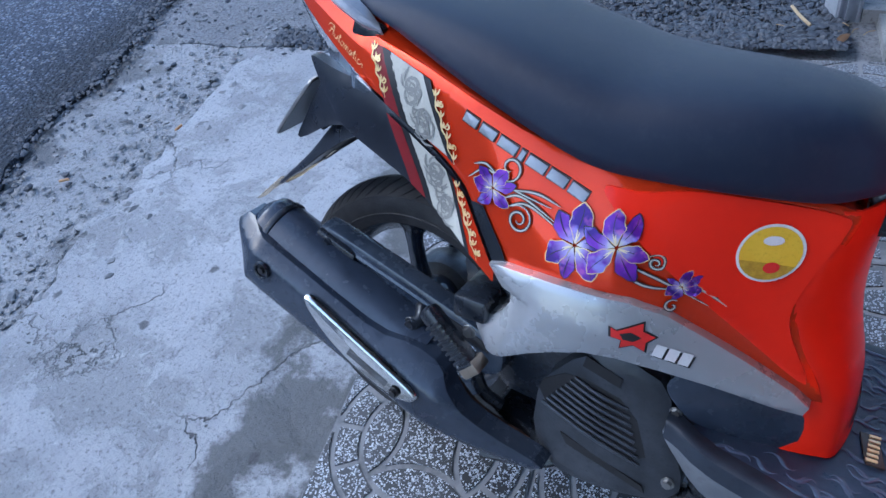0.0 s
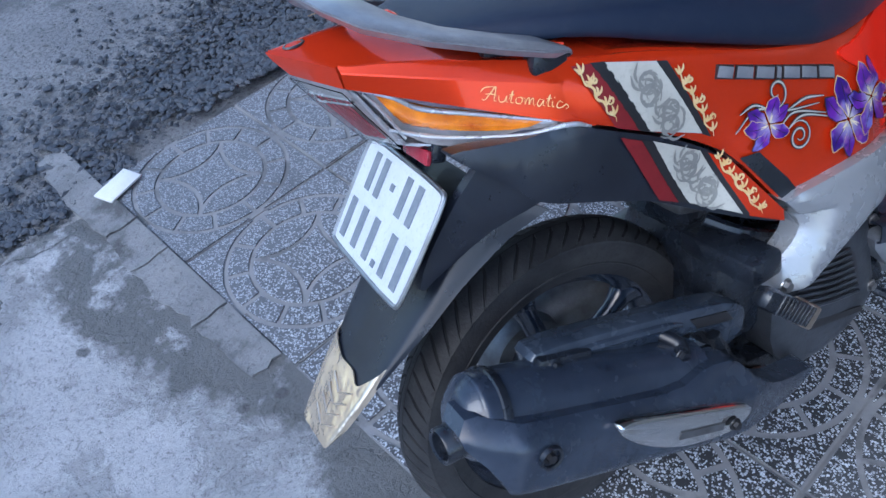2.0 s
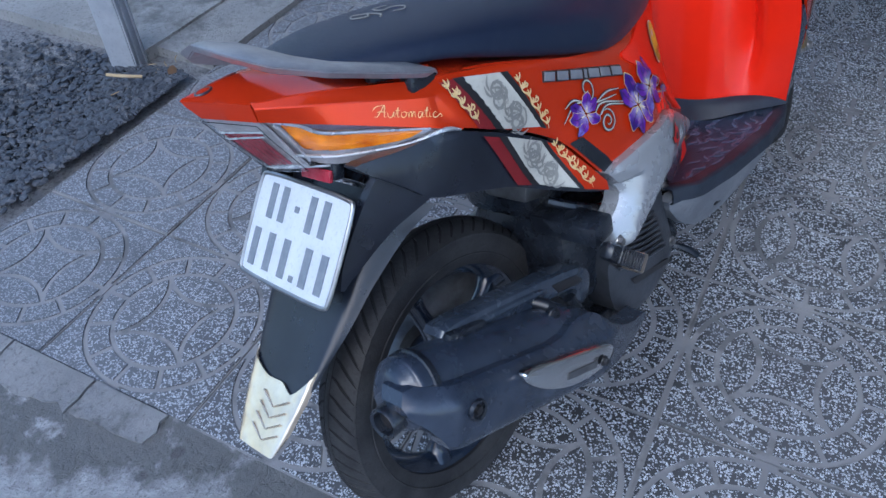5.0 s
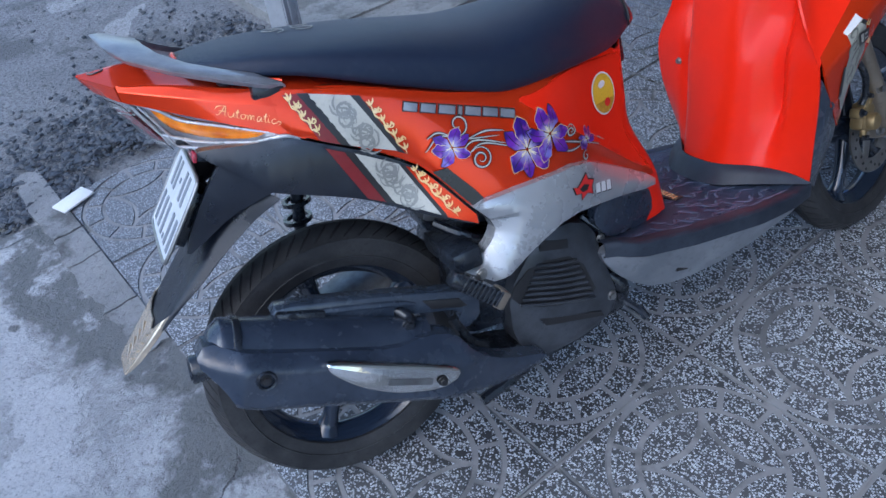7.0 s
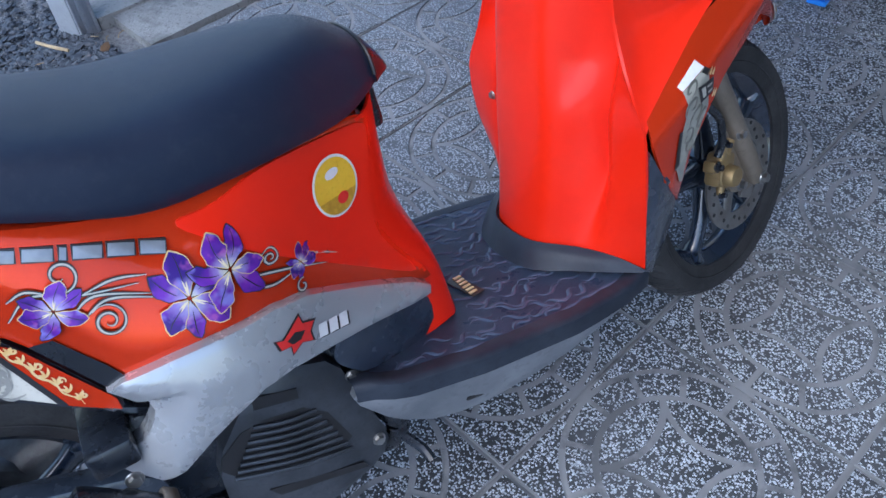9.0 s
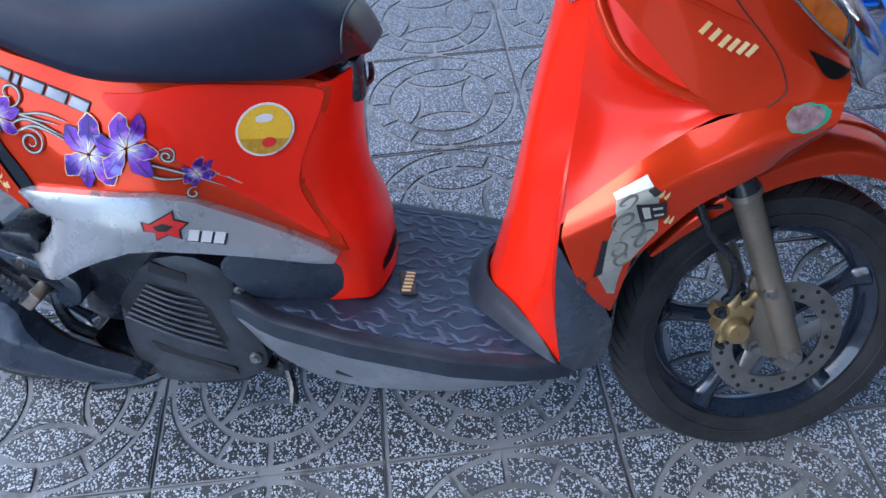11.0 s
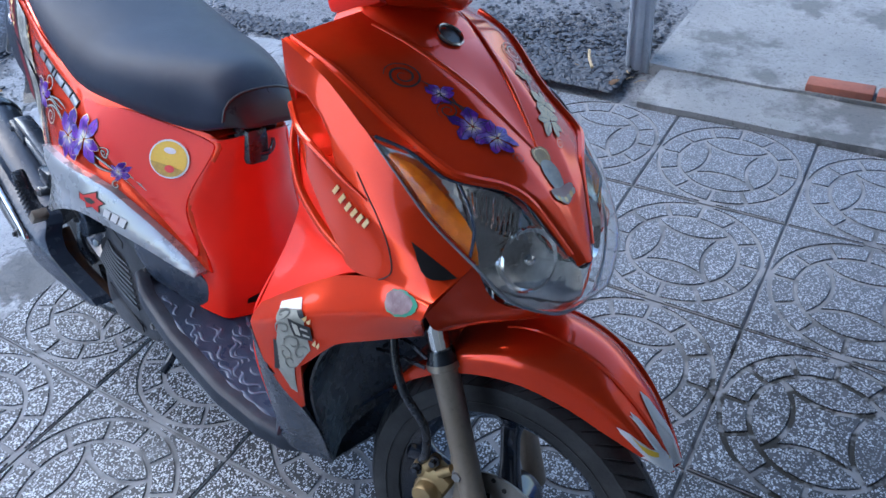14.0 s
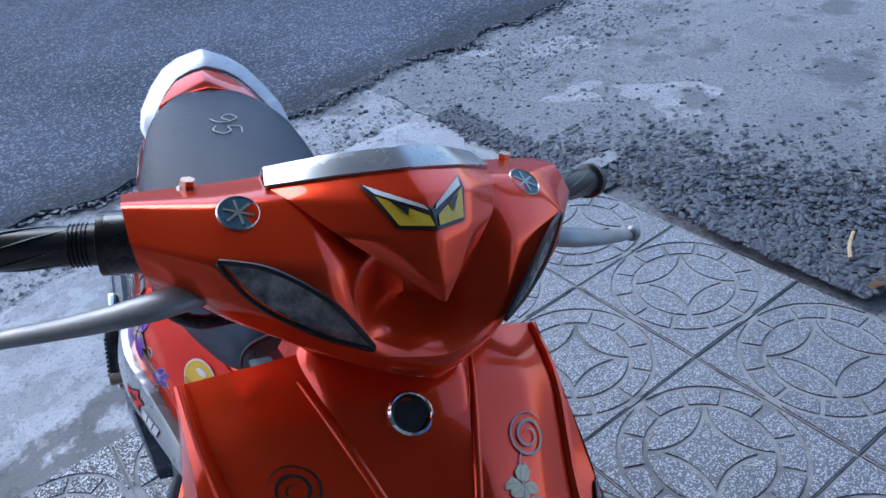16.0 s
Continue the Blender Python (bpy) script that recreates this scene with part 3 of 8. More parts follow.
def plate_solid(outline, y0, y1, rounds=1, bevel=0.003):
    """A slab with an outline in x and z between two y values."""
    pts = chaikin(outline, rounds) if rounds else outline
    bm = bmesh.new()
    f = bm.faces.new([bm.verts.new((p[0], y0, p[1])) for p in pts])
    f.normal_update()
    made = bmesh.ops.extrude_face_region(bm, geom=[f])
    bmesh.ops.translate(bm, vec=(0, y1 - y0, 0), verts=[v for v in made["geom"] if isinstance(v, bmesh.types.BMVert)])
    if bevel:
        sharp = [e for e in bm.edges if all(len(fc.verts) > 4 for fc in e.link_faces) or any(len(fc.verts) > 4 for fc in e.link_faces)]
        bmesh.ops.bevel(bm, geom=sharp, offset=bevel, segments=2, affect="EDGES", profile=0.5)
    bmesh.ops.triangulate(bm, faces=[fc for fc in bm.faces if len(fc.verts) > 4])
    return bm


def thin_plate(controls):
    """A smooth height over x and z through a few controls (x, z, value)."""
    c = np.array(controls, float)
    p, n = c[:, :2], len(c)

    def k(r):
        return np.where(r > 1e-9, r * r * np.log(np.maximum(r, 1e-9)), 0)

    a = k(np.linalg.norm(p[:, None] - p[None], axis=2)) + np.eye(n) * 2e-3
    q = np.c_[np.ones(n), p]
    s = np.linalg.solve(np.block([[a, q], [q.T, np.zeros((3, 3))]]), np.r_[c[:, 2], 0, 0, 0])
    return lambda x, z: float(k(np.hypot(x - p[:, 0], z - p[:, 1])) @ s[:n] + s[n] + s[n + 1] * x + s[n + 2] * z)


# ---- ground ----
def sheet(name, x0, x1, y0, y1, z, material, step, wobble=0.0, rough=0.0, thick=0.0, label="", category="", seed=0.0, keep=()):
    """A level sheet whose outline wanders a little and whose surface is slightly uneven. keep: sides that stay straight."""
    bm = bmesh.new()
    nx, ny = max(2, int((x1 - x0) / step) + 1), max(2, int((y1 - y0) / step) + 1)
    rows = []
    for i in range(nx):
        row = []
        for j in range(ny):
            x, y = x0 + (x1 - x0) * i / (nx - 1), y0 + (y1 - y0) * j / (ny - 1)
            dx = dy = 0.0
            if wobble:
                if i == 0 and "x0" not in keep or i == nx - 1 and "x1" not in keep:
                    dx = wobble * (noise.noise((x * 3, y * 4.0, seed)) + 0.5 * noise.noise((x * 3, y * 13, seed + 5)))
                if j == 0 and "y0" not in keep or j == ny - 1 and "y1" not in keep:
                    dy = wobble * (noise.noise((x * 4.0, y * 3, seed + 9)) + 0.5 * noise.noise((x * 13, y * 3, seed + 14)))
            h = z + rough * (noise.noise((x * 2.5, y * 2.5, seed)) + 0.4 * noise.noise((x * 9, y * 9, seed)))
            row.append((x + dx, y + dy, h))
        rows.append(row)
    grid_mesh(bm, rows)
    if thick:
        rim = [e for e in bm.edges if len(e.link_faces) == 1]
        made = bmesh.ops.extrude_edge_only(bm, edges=rim)
        for v in made["geom"]:
            if isinstance(v, bmesh.types.BMVert):
                v.co.z -= thick
    ob = part(name, bm, material, None, "", 60)
    for f in ob.data.polygons:
        if f.normal.z < -0.5:
            ob.data.flip_normals()
            break
    return tagged(ob, label, category, kind="structure")


def far_ground():
    bm = bmesh.new()
    grid_mesh(bm, [[(x, y, -0.045) for y in (-400, -3, 0, 3, 6, 400)] for x in (-400, -6, -3, 0, 4, 400)])
    return tagged(part("ground", bm, GROUND), "grey dusty ground with grit", "ground", kind="structure")


far_ground()
sheet("verge", -2.1, 0.62, -4.0, 6.0, -0.016, GROUND, 0.10, 0, 0.006, 0.03, "rough gritty cement verge beside the road", "verge", 3.0)
sheet("road", -9.0, -1.80, -12.0, 14.0, 0.008, ASPHALT, 0.07, 0.10, 0.007, 0.05, "dark worn asphalt road with a ragged edge", "road", 7.0)
sheet("cement_apron", -1.30, -0.385, -4.0, 1.55, -0.003, CEMENT, 0.05, 0.07, 0.0025, 0.03, "pale smooth cement apron with damp stains", "cement apron", 11.0, keep=("x1",))
sheet("worn_patch", -1.95, 0.66, 1.598, 6.0, -0.013, PATCH, 0.08, 0.03, 0.006, 0.03, "worn grey cement patch with exposed grit", "cement patch", 21.0)
sheet("cement_step", 0.66, 6.0, 1.60, 1.835, 0.018, STEP, 0.06, 0.008, 0.003, 0.06, "worn cement step along the tiled pavement", "step", 31.0)
sheet("cement_floor", 0.62, 8.0, 1.83, 7.0, 0.030, STEP, 0.12, 0.01, 0.006, 0.07, "stained cement floor behind the brick edge", "cement floor", 41.0)
sheet("pavement_bed", -0.395, 9.0, -6.0, 1.598, -0.0070, GROOVE, 0.4, 0, 0, 0.03, "grey mortar bed under the tiles", "pavement")


def stones(name, count, zone, size, material, label, seed):
    """Loose stones, one mesh: zone(rng) gives x, y, z of each."""
    rng = random.Random(seed)
    verts, faces = [], []
    ico = bmesh.new()
    bmesh.ops.create_icosphere(ico, subdivisions=1, radius=1.0)
    ico.verts.ensure_lookup_table()
    iv = [tuple(v.co) for v in ico.verts]
    jf = [tuple(v.index for v in f.verts) for f in ico.faces]
    ico.free()
    for _ in range(count):
        x, y, z = zone(rng)
        r = size * (0.35 + rng.random() ** 3 * 1.4)
        sx, sy, sz = r * (0.7 + 0.6 * rng.random()), r * (0.7 + 0.6 * rng.random()), r * (0.3 + 0.35 * rng.random())
        a = rng.random() * 6.28
        k = len(verts)
        for p in iv:
            q = 1 + 0.8 * (rng.random() - 0.5)
            px, py = p[0] * sx * q, p[1] * sy * q
            verts.append((x + px * math.cos(a) - py * math.sin(a), y + px * math.sin(a) + py * math.cos(a), z + p[2] * sz * q + sz * 0.3))
        faces += [tuple(k + i for i in f) for f in jf]
    me = bpy.data.meshes.new(name)
    me.from_pydata(verts, [], faces)
    me.materials.append(material)
    return tagged(new(name, me), label, "gravel", kind="stuff")


def heap(rng):
    y = 1.612 + abs(rng.gauss(0, 0.19))
    x = max(-0.7, 0.57 - abs(rng.gauss(0, 0.50)))
    return x, y + max(0, 0.05 - 0.3 * x) * rng.random(), 0.002 + max(0, 0.020 * (1 - (y - 1.62) / 0.3)) * max(0, min(1, (x + 0.35) * 2))


stones("dark_gravel", 5200, heap, 0.0085, STONE, "heap of dark broken asphalt along the pavement edge", 5)
stones("gravel_spill", 4600, lambda r: (0.58 - abs(r.gauss(0, 0.36)), 1.70 + abs(r.gauss(0, 0.28)), -0.006), 0.0062, STONE, "dark asphalt crumbs spilled over the worn patch", 16)
def road_edge(rng):
    y = rng.uniform(-1.5, 5.0)
    x = -1.80 + 0.10 * (noise.noise((-5.4, y * 4.0, 7.0)) + 0.5 * noise.noise((-5.4, y * 13, 12.0)))
    return x - 0.03 + rng.gauss(0, 0.045), y, 0.001


stones("kerb_crumbs", 2600, lambda r: (r.uniform(-1.25, -0.30), 1.635 + 0.02 * math.sin(9 * r.random()) + r.gauss(0, 0.030), -0.004), 0.0080, STONE, "dark asphalt crumbs along the end of the apron", 26)
stones("road_crumbs", 6500, road_edge, 0.0085, STONE, "dark asphalt crumbs along the road edge", 6)
stones("verge_grit", 4200, lambda r: (-1.22 - abs(r.gauss(0, 0.27)), r.uniform(-1.2, 3.2), -0.010), 0.0055, PALESTONE, "pale loose grit on the verge", 8)
stones("verge_gravel", 900, lambda r: (r.uniform(-1.8, -1.15), r.uniform(-1.2, 3.2), -0.010), 0.007, STONE, "scattered dark stones on the verge", 18)
stones("apron_rubble", 520, lambda r: (-1.27 + r.gauss(0, 0.07), r.uniform(-0.3, 1.5), -0.008), 0.009, PALESTONE, "broken cement lumps along the apron edge", 9)
stones("patch_grit", 2600, lambda r: (r.uniform(-1.9, 0.6), 1.65 + abs(r.gauss(0, 1.1)), -0.012), 0.0060, MIDSTONE, "grey grit bedded in the worn patch", 10)


def slab_crack():
    """Broken plates of mortar along the tile edge, each a part of the strip."""
    root = tagged(new("mortar_strip"), "cracked mortar strip between apron and tiles", "mortar", kind="structure")
    rng = random.Random(4)
    y = 0.84
    while y < 1.56:
        d = rng.uniform(0.12, 0.42)
        x1 = -0.3982
        edge = lambda t: -0.452 - 0.035 * math.sin(2.1 * (t - 0.6)) + 0.022 * noise.noise((t * 9, 3, 0)) + 0.012 * noise.noise((t * 37, 5, 0))
        side = lambda t, q: q + 0.012 * noise.noise((t * 40, q * 31, 2))
        pts = [(edge(q), q) for q in np.linspace(y + 0.005, y + d - 0.005, 9)]
        pts += [(t, side(t, y + d - 0.003)) for t in np.linspace(edge(y + d) + 0.012, x1, 4)]
        pts += [(t, side(t, y + 0.003)) for t in np.linspace(x1, edge(y) + 0.012, 4)]
        bm = bmesh.new()
        h = 0.0015 + rng.uniform(0, 0.003)
        f = bm.faces.new([bm.verts.new((px, py, h + 0.05 * (px + 0.45))) for px, py in pts])
        made = bmesh.ops.extrude_face_region(bm, geom=[f])
        bmesh.ops.translate(bm, vec=(0, 0, -0.014), verts=[v for v in made["geom"] if isinstance(v, bmesh.types.BMVert)])
        bmesh.ops.triangulate(bm, faces=[f for f in bm.faces if len(f.verts) > 4])
        part("mortar_plate", bm, MORTAR, root)
        y += d


slab_crack()


# ---- scooter ----
scooter = tagged(new("scooter"), "red automatic scooter with flower stickers leaning on its side stand", "scooter")
scooter.matrix_world = pose(-0.333, 0.290, 0.0, 0, 0, -12.5) @ pose(0, 0, 0, -15.4, 0, 0)

flank = thin_plate([(-0.10, 0.82, 0.012), (-0.05, 0.80, 0.06), (0.033, 0.753, 0.117), (0.128, 0.687, 0.156), (0.10, 0.80, 0.115), (0.284, 0.686, 0.172), (0.25, 0.58, 0.165), (0.337, 0.596, 0.192), (0.431, 0.641, 0.168), (0.45, 0.61, 0.182), (0.492, 0.57, 0.193), (0.511, 0.481, 0.200), (0.323, 0.409, 0.205), (0.651, 0.579, 0.108), (0.739, 0.381, 0.108), (0.755, 0.60, 0.06), (0.60, 0.68, 0.11), (0.40, 0.72, 0.15)])


def facets(rows, thick=0.0):
    """A sheet of plain facets; each row runs from the right side to the middle and is mirrored."""
    bm = bmesh.new()
    grid_mesh(bm, [[np.array(p, float) for p in list(r) + [(x, -y, z) for x, y, z in reversed(r) if abs(y) > 1e-6]] for r in rows])
    bmesh.ops.remove_doubles(bm, verts=bm.verts, dist=0.0003)
    bmesh.ops.recalc_face_normals(bm, faces=bm.faces)
    if thick:
        bmesh.ops.solidify(bm, geom=bm.faces[:], thickness=thick)
        bmesh.ops.recalc_face_normals(bm, faces=bm.faces)
    return bm


def curve(at, values):
    """A gentle line through the values, with no kink."""
    return np.poly1d(np.polyfit(at, values, 2))


STATIONS = (-0.067, -0.03, 0.02, 0.07, 0.13)
TOP_Z, TOP_Y = curve(STATIONS, (0.808, 0.801, 0.788, 0.769, 0.752)), curve(STATIONS, (0.058, 0.075, 0.097, 0.115, 0.140))
MID_Z, MID_Y = curve(STATIONS, (0.803, 0.789, 0.771, 0.754, 0.731)), curve(STATIONS, (0.064, 0.081, 0.109, 0.129, 0.150))
LOW_Z, LOW_Y = curve(STATIONS, (0.788, 0.768, 0.745, 0.720, 0.687)), curve(STATIONS, (0.061, 0.083, 0.112, 0.134, 0.153))


def tail_depth(x, z):
    """The tail's flank: an upper and a lower facet that meet in a long crease."""
    zt, yt, zm, ym, zb, yb = [float(c(x)) for c in (TOP_Z, TOP_Y, MID_Z, MID_Y, LOW_Z, LOW_Y)]
    f = min(1.0, max(0.0, (0.17 - x) / 0.06))
    return f * np.interp(z, (zb - 0.02, zb, zm, zt), (yb - 0.002, yb, ym, yt)) + (1 - f) * flank(x, z)


def rear_body():
    """Flank panels, tail, front of the under-seat body."""
    upper = [(-0.067, 0.808), (-0.03, 0.801), (0.02, 0.788), (0.07, 0.769), (0.133, 0.752), (0.203, 0.735), (0.277, 0.709), (0.377, 0.672), (0.453, 0.653), (0.52, 0.647), (0.636, 0.636), (0.722, 0.624), (0.728, 0.604), (0.692, 0.521), (0.690, 0.48), (0.746, 0.385), (0.728, 0.384), (0.541, 0.495), (0.365, 0.503), (0.345, 0.500), (0.292, 0.585), (0.252, 0.617), (0.208, 0.646), (0.15, 0.678), (0.11, 0.699), (0.048, 0.733), (-0.012, 0.759), (-0.067, 0.787)]

    def creased(x, z):
        """The flank with its long crease under the seat and towards the floor."""
        line = np.interp(x, (0.13, 0.27, 0.43, 0.50, 0.60, 0.745), (0.731, 0.692, 0.641, 0.598, 0.512, 0.391))
        return (tail_depth(x, z) if x < 0.17 else flank(x, z)) + 0.006 * max(0.0, 1 - abs(z - line) / 0.016) * min(1.0, max(0.0, (x - 0.45) * 12))

    panel_r, panel_l = both("side_panel", side_sheet(upper, creased, 0.02, 0.007, 1), RED_CANDY, scooter, "", 22)
    # the tail's flank, folded along its crease
    for s in (-1, 1):
        bm = bmesh.new()
        sheet = []
        for x in np.linspace(-0.0675, 0.138, 34):
            zt, zm, zb = TOP_Z(x) + 0.0005, MID_Z(x), LOW_Z(x) - 0.0007
            out = np.interp(x, (0.10, 0.138), (0.0014, -0.003))
            hem = [(x, tail_depth(x, zt) - 0.006, zt + 0.0006)]
            face = [(x, tail_depth(x, z) + out, z) for z in (zt, zt * 0.5 + zm * 0.5, zm + 0.0012, zm - 0.0012, zm * 0.5 + zb * 0.5, zb)]
            sheet.append([(a, s * b, c) for a, b, c in hem + face + [(x, tail_depth(x, zb) - 0.006, zb)]])
        grid_mesh(bm, sheet)
        bmesh.ops.recalc_face_normals(bm, faces=bm.faces)
        part("tail_flank", bm, RED_CANDY, scooter, "red creased flank of the tail", 14)
    lower = [(0.112, 0.694), (0.15, 0.673), (0.208, 0.641), (0.252, 0.612), (0.29, 0.579), (0.345, 0.494), (0.345, 0.477), (0.29, 0.506), (0.232, 0.542), (0.188, 0.572), (0.127, 0.600), (0.062, 0.626), (0.046, 0.648), (0.002, 0.692), (-0.008, 0.706), (0.06, 0.697)]
    low_r, low_l = both("lower_panel", side_sheet(lower, flank, 0.02), NAVY, scooter, "satin dark grey lower tail panel")
    plain = [(0.505, 0.632), (0.56, 0.640), (0.636, 0.630), (0.715, 0.617), (0.720, 0.604), (0.685, 0.521), (0.683, 0.48), (0.735, 0.392), (0.60, 0.508), (0.50, 0.597), (0.455, 0.637)]
    both("seat_base_panel", side_sheet(plain, lambda x, z: creased(x, z) + 0.0040, 0.012, 0.012, 2, 0.001), RED_PLAIN, scooter, "plain bright red panel below the seat nose")
    # ledge that the seat rests on
    rim = [(0.125, 0.752), (0.203, 0.734), (0.277, 0.708), (0.377, 0.671), (0.453, 0.652), (0.52, 0.646), (0.636, 0.635), (0.715, 0.623)]
    ledge = Patch([[(x, -creased(x, z) + 0.003, z - 0.0015), (x, -creased(x, z) + 0.022, z + 0.003), (x, -0.02, z + 0.002)] for x, z in rim])
    both("seat_ledge", ledge.mesh(40, 8, 0.003), RED_CANDY, scooter, "red ledge under the seat")
    # top deck of the tail
    deck = Patch([[(-0.106, -0.001, 0.828), (-0.107, 0, 0.8285)], [(-0.067, -0.060, 0.809), (-0.064, 0, 0.828)], [(-0.03, -0.077, 0.802), (-0.03, 0, 0.825)], [(0.02, -0.099, 0.789), (0.02, 0, 0.815)], [(0.07, -0.117, 0.770), (0.07, 0, 0.80)], [(0.14, -0.141, 0.752), (0.14, 0, 0.785)], [(0.22, -0.15, 0.728), (0.22, 0, 0.75)]], True, 0.6)
    top = part("tail_deck", deck.mesh(40, 24, 0.002), RED_CANDY, scooter, "", 30)
    # black sheet just above the deck; its colour paints the hollow's shade
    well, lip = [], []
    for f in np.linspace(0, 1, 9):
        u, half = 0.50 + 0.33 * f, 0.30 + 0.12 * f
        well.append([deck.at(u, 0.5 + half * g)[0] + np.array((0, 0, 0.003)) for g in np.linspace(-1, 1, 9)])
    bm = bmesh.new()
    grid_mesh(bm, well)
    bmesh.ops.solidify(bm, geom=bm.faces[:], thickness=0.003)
    part("tail_well", bm, INK, top, "black sheet painting the shaded hollow under the grab rail")
    bm = bmesh.new()
    edge = [r[0] for r in well[::-1]] + well[0] + [r[-1] for r in well]
    tube(bm, edge, 0.0035, 8, 60)
    part("well_lip", bm, RED_CANDY, top)
    bm = bmesh.new()
    tube(bm, [(-0.085 + 0.010 * math.cos(a), -0.006 + 0.006 * math.sin(a), 0.8270 - 0.10 * abs(-0.006 + 0.006 * math.sin(a))) for a in np.linspace(0, 2 * math.pi, 25)], 0.0016, 6, 48)
    part("lock_rim", bm, BLACK, top, "dark oval rim of the seat lock")
    end = [[(-0.067, -0.0600, 0.8095), (-0.088, -0.031, 0.8195), (-0.1075, 0, 0.829)], [(-0.0665, -0.0605, 0.804), (-0.086, -0.031, 0.813), (-0.1045, 0, 0.821)], [(-0.0655, -0.0600, 0.788), (-0.080, -0.031, 0.795), (-0.093, 0, 0.801)]]
    part("tail_end", facets(end, 0.004), RED_CANDY, scooter, "red end of the tail", 12)
    # front of the under-seat body
    nose = Patch([[(0.69, -0.080, 0.622), (0.724, -0.066, 0.622), (0.75, -0.035, 0.632), (0.757, 0, 0.634)], [(0.66, -0.108, 0.54), (0.702, -0.094, 0.54), (0.738, -0.05, 0.545), (0.750, 0, 0.545)], [(0.65, -0.124, 0.48), (0.694, -0.108, 0.48), (0.736, -0.06, 0.475), (0.756, 0, 0.47)], [(0.70, -0.112, 0.385), (0.746, -0.101, 0.385), (0.768, -0.07, 0.385), (0.778, 0, 0.385)], [(0.705, -0.116, 0.30), (0.750, -0.106, 0.30), (0.775, -0.085, 0.297), (0.788, 0, 0.295)]], True)
    face = part("front_panel", nose.mesh(28, 28), RED_PLAIN, scooter, "plain bright red panel in front of the seat")
    slot = bmesh.new()
    rows = [[], []]
    for v in np.linspace(0.385, 0.615, 14):
        o, n = nose.at(0.905 - 0.03 * math.sin((v - 0.385) / 0.23 * math.pi), v)
        q, k = nose.at(0.93, v)
        rows[0].append(o + np.array((0.002, 0, 0)))
        rows[1].append(q + np.array((0.002, 0, 0)))
    grid_mesh(slot, rows)
    bmesh.ops.solidify(slot, geom=slot.faces[:], thickness=0.002)
    part("slot", slot, INK, face, "dark vent slot")
    gap = bmesh.new()
    box(gap, (0.744, -0.014, 0.610), (0.033, 0.044, 0.064), pose(0, 0, 0, 0, -4, 0), 0.010)
    box(gap, (0.726, 0, 0.642), (0.034, 0.076, 0.030), None, 0.008)
    hinge = part("seat_hinge", gap, BLACK, face, "black hinge bracket under the seat nose")
    part("hook", tube(bmesh.new(), [(0.757, -0.012, 0.598), (0.764, 0.002, 0.600), (0.765, 0.010, 0.612), (0.763, 0.011, 0.624)], [0.005, 0.0045, 0.0045, 0.003], 8, 16), BLACK_GLOSS, hinge, "black bag hook")
    block = [(0.585, 0.405), (0.728, 0.372), (0.752, 0.290), (0.63, 0.315), (0.60, 0.328), (0.565, 0.375)]
    both("side_cover", side_sheet(block, lambda x, z: np.interp(x, (0.56, 0.76), (0.168, 0.100)), 0.02), GREY, scooter, "dark grey cover under the silver trim")
    return panel_r, low_r, creased


SIDE, LOWER, creased = rear_body()


def silver_depth(x, z):
    """The silver trim stands proud of the flank; its hook falls away behind a sharp fold."""
    ridge = np.interp(x, (0.34, 0.54, 0.72), (0.488, 0.462, 0.378))
    fold = np.interp(z, (0.370, 0.382, 0.440, 0.478), (0.345, 0.352, 0.389, 0.413))
    gap = (fold - x) * 0.86 if z < 0.478 else 0.0
    shelf = max(0.0, 0.413 - x) * 0.45 - max(0.0, z - 0.478) * 0.8
    bevel = max(0.0, gap) if z < 0.478 else max(0.0, min(shelf, 0.02))
    return flank(x, z) + 0.0165 + 0.004 * max(0.0, 1 - abs(z - ridge) / 0.03) - 0.62 * bevel


def silver_trim():
    out = [(0.334, 0.517), (0.43, 0.520), (0.543, 0.510), (0.630, 0.456), (0.732, 0.389), (0.724, 0.373), (0.590, 0.417), (0.492, 0.439), (0.420, 0.416), (0.352, 0.377), (0.305, 0.402), (0.305, 0.420), (0.338, 0.424), (0.360, 0.446), (0.370, 0.466), (0.352, 0.494)]
    trim, _ = both("silver_trim", side_sheet(out, silver_depth, 0.026, 0.010, 1), SILVER, scooter, "silver painted side trim", 24)
    put_bolt((0.320, -0.226, 0.409), trim, 0.007)
    bar = bmesh.new()
    box(bar, (0.31, -0.15, 0.43), (0.05, 0.12, 0.035), None, 0.006)
    part("peg_bracket", bar, BLACK, scooter)
    return trim


TRIM = silver_trim()


def lamp_depth(x, z):
    """The side lamp tucks in towards its lower rear corner."""
    return flank(x, z) - 0.053 * min(1.0, max(0.0, 1 - (x + 0.02) / 0.12)) * min(1.0, max(0.0, (0.785 - z) / 0.078))


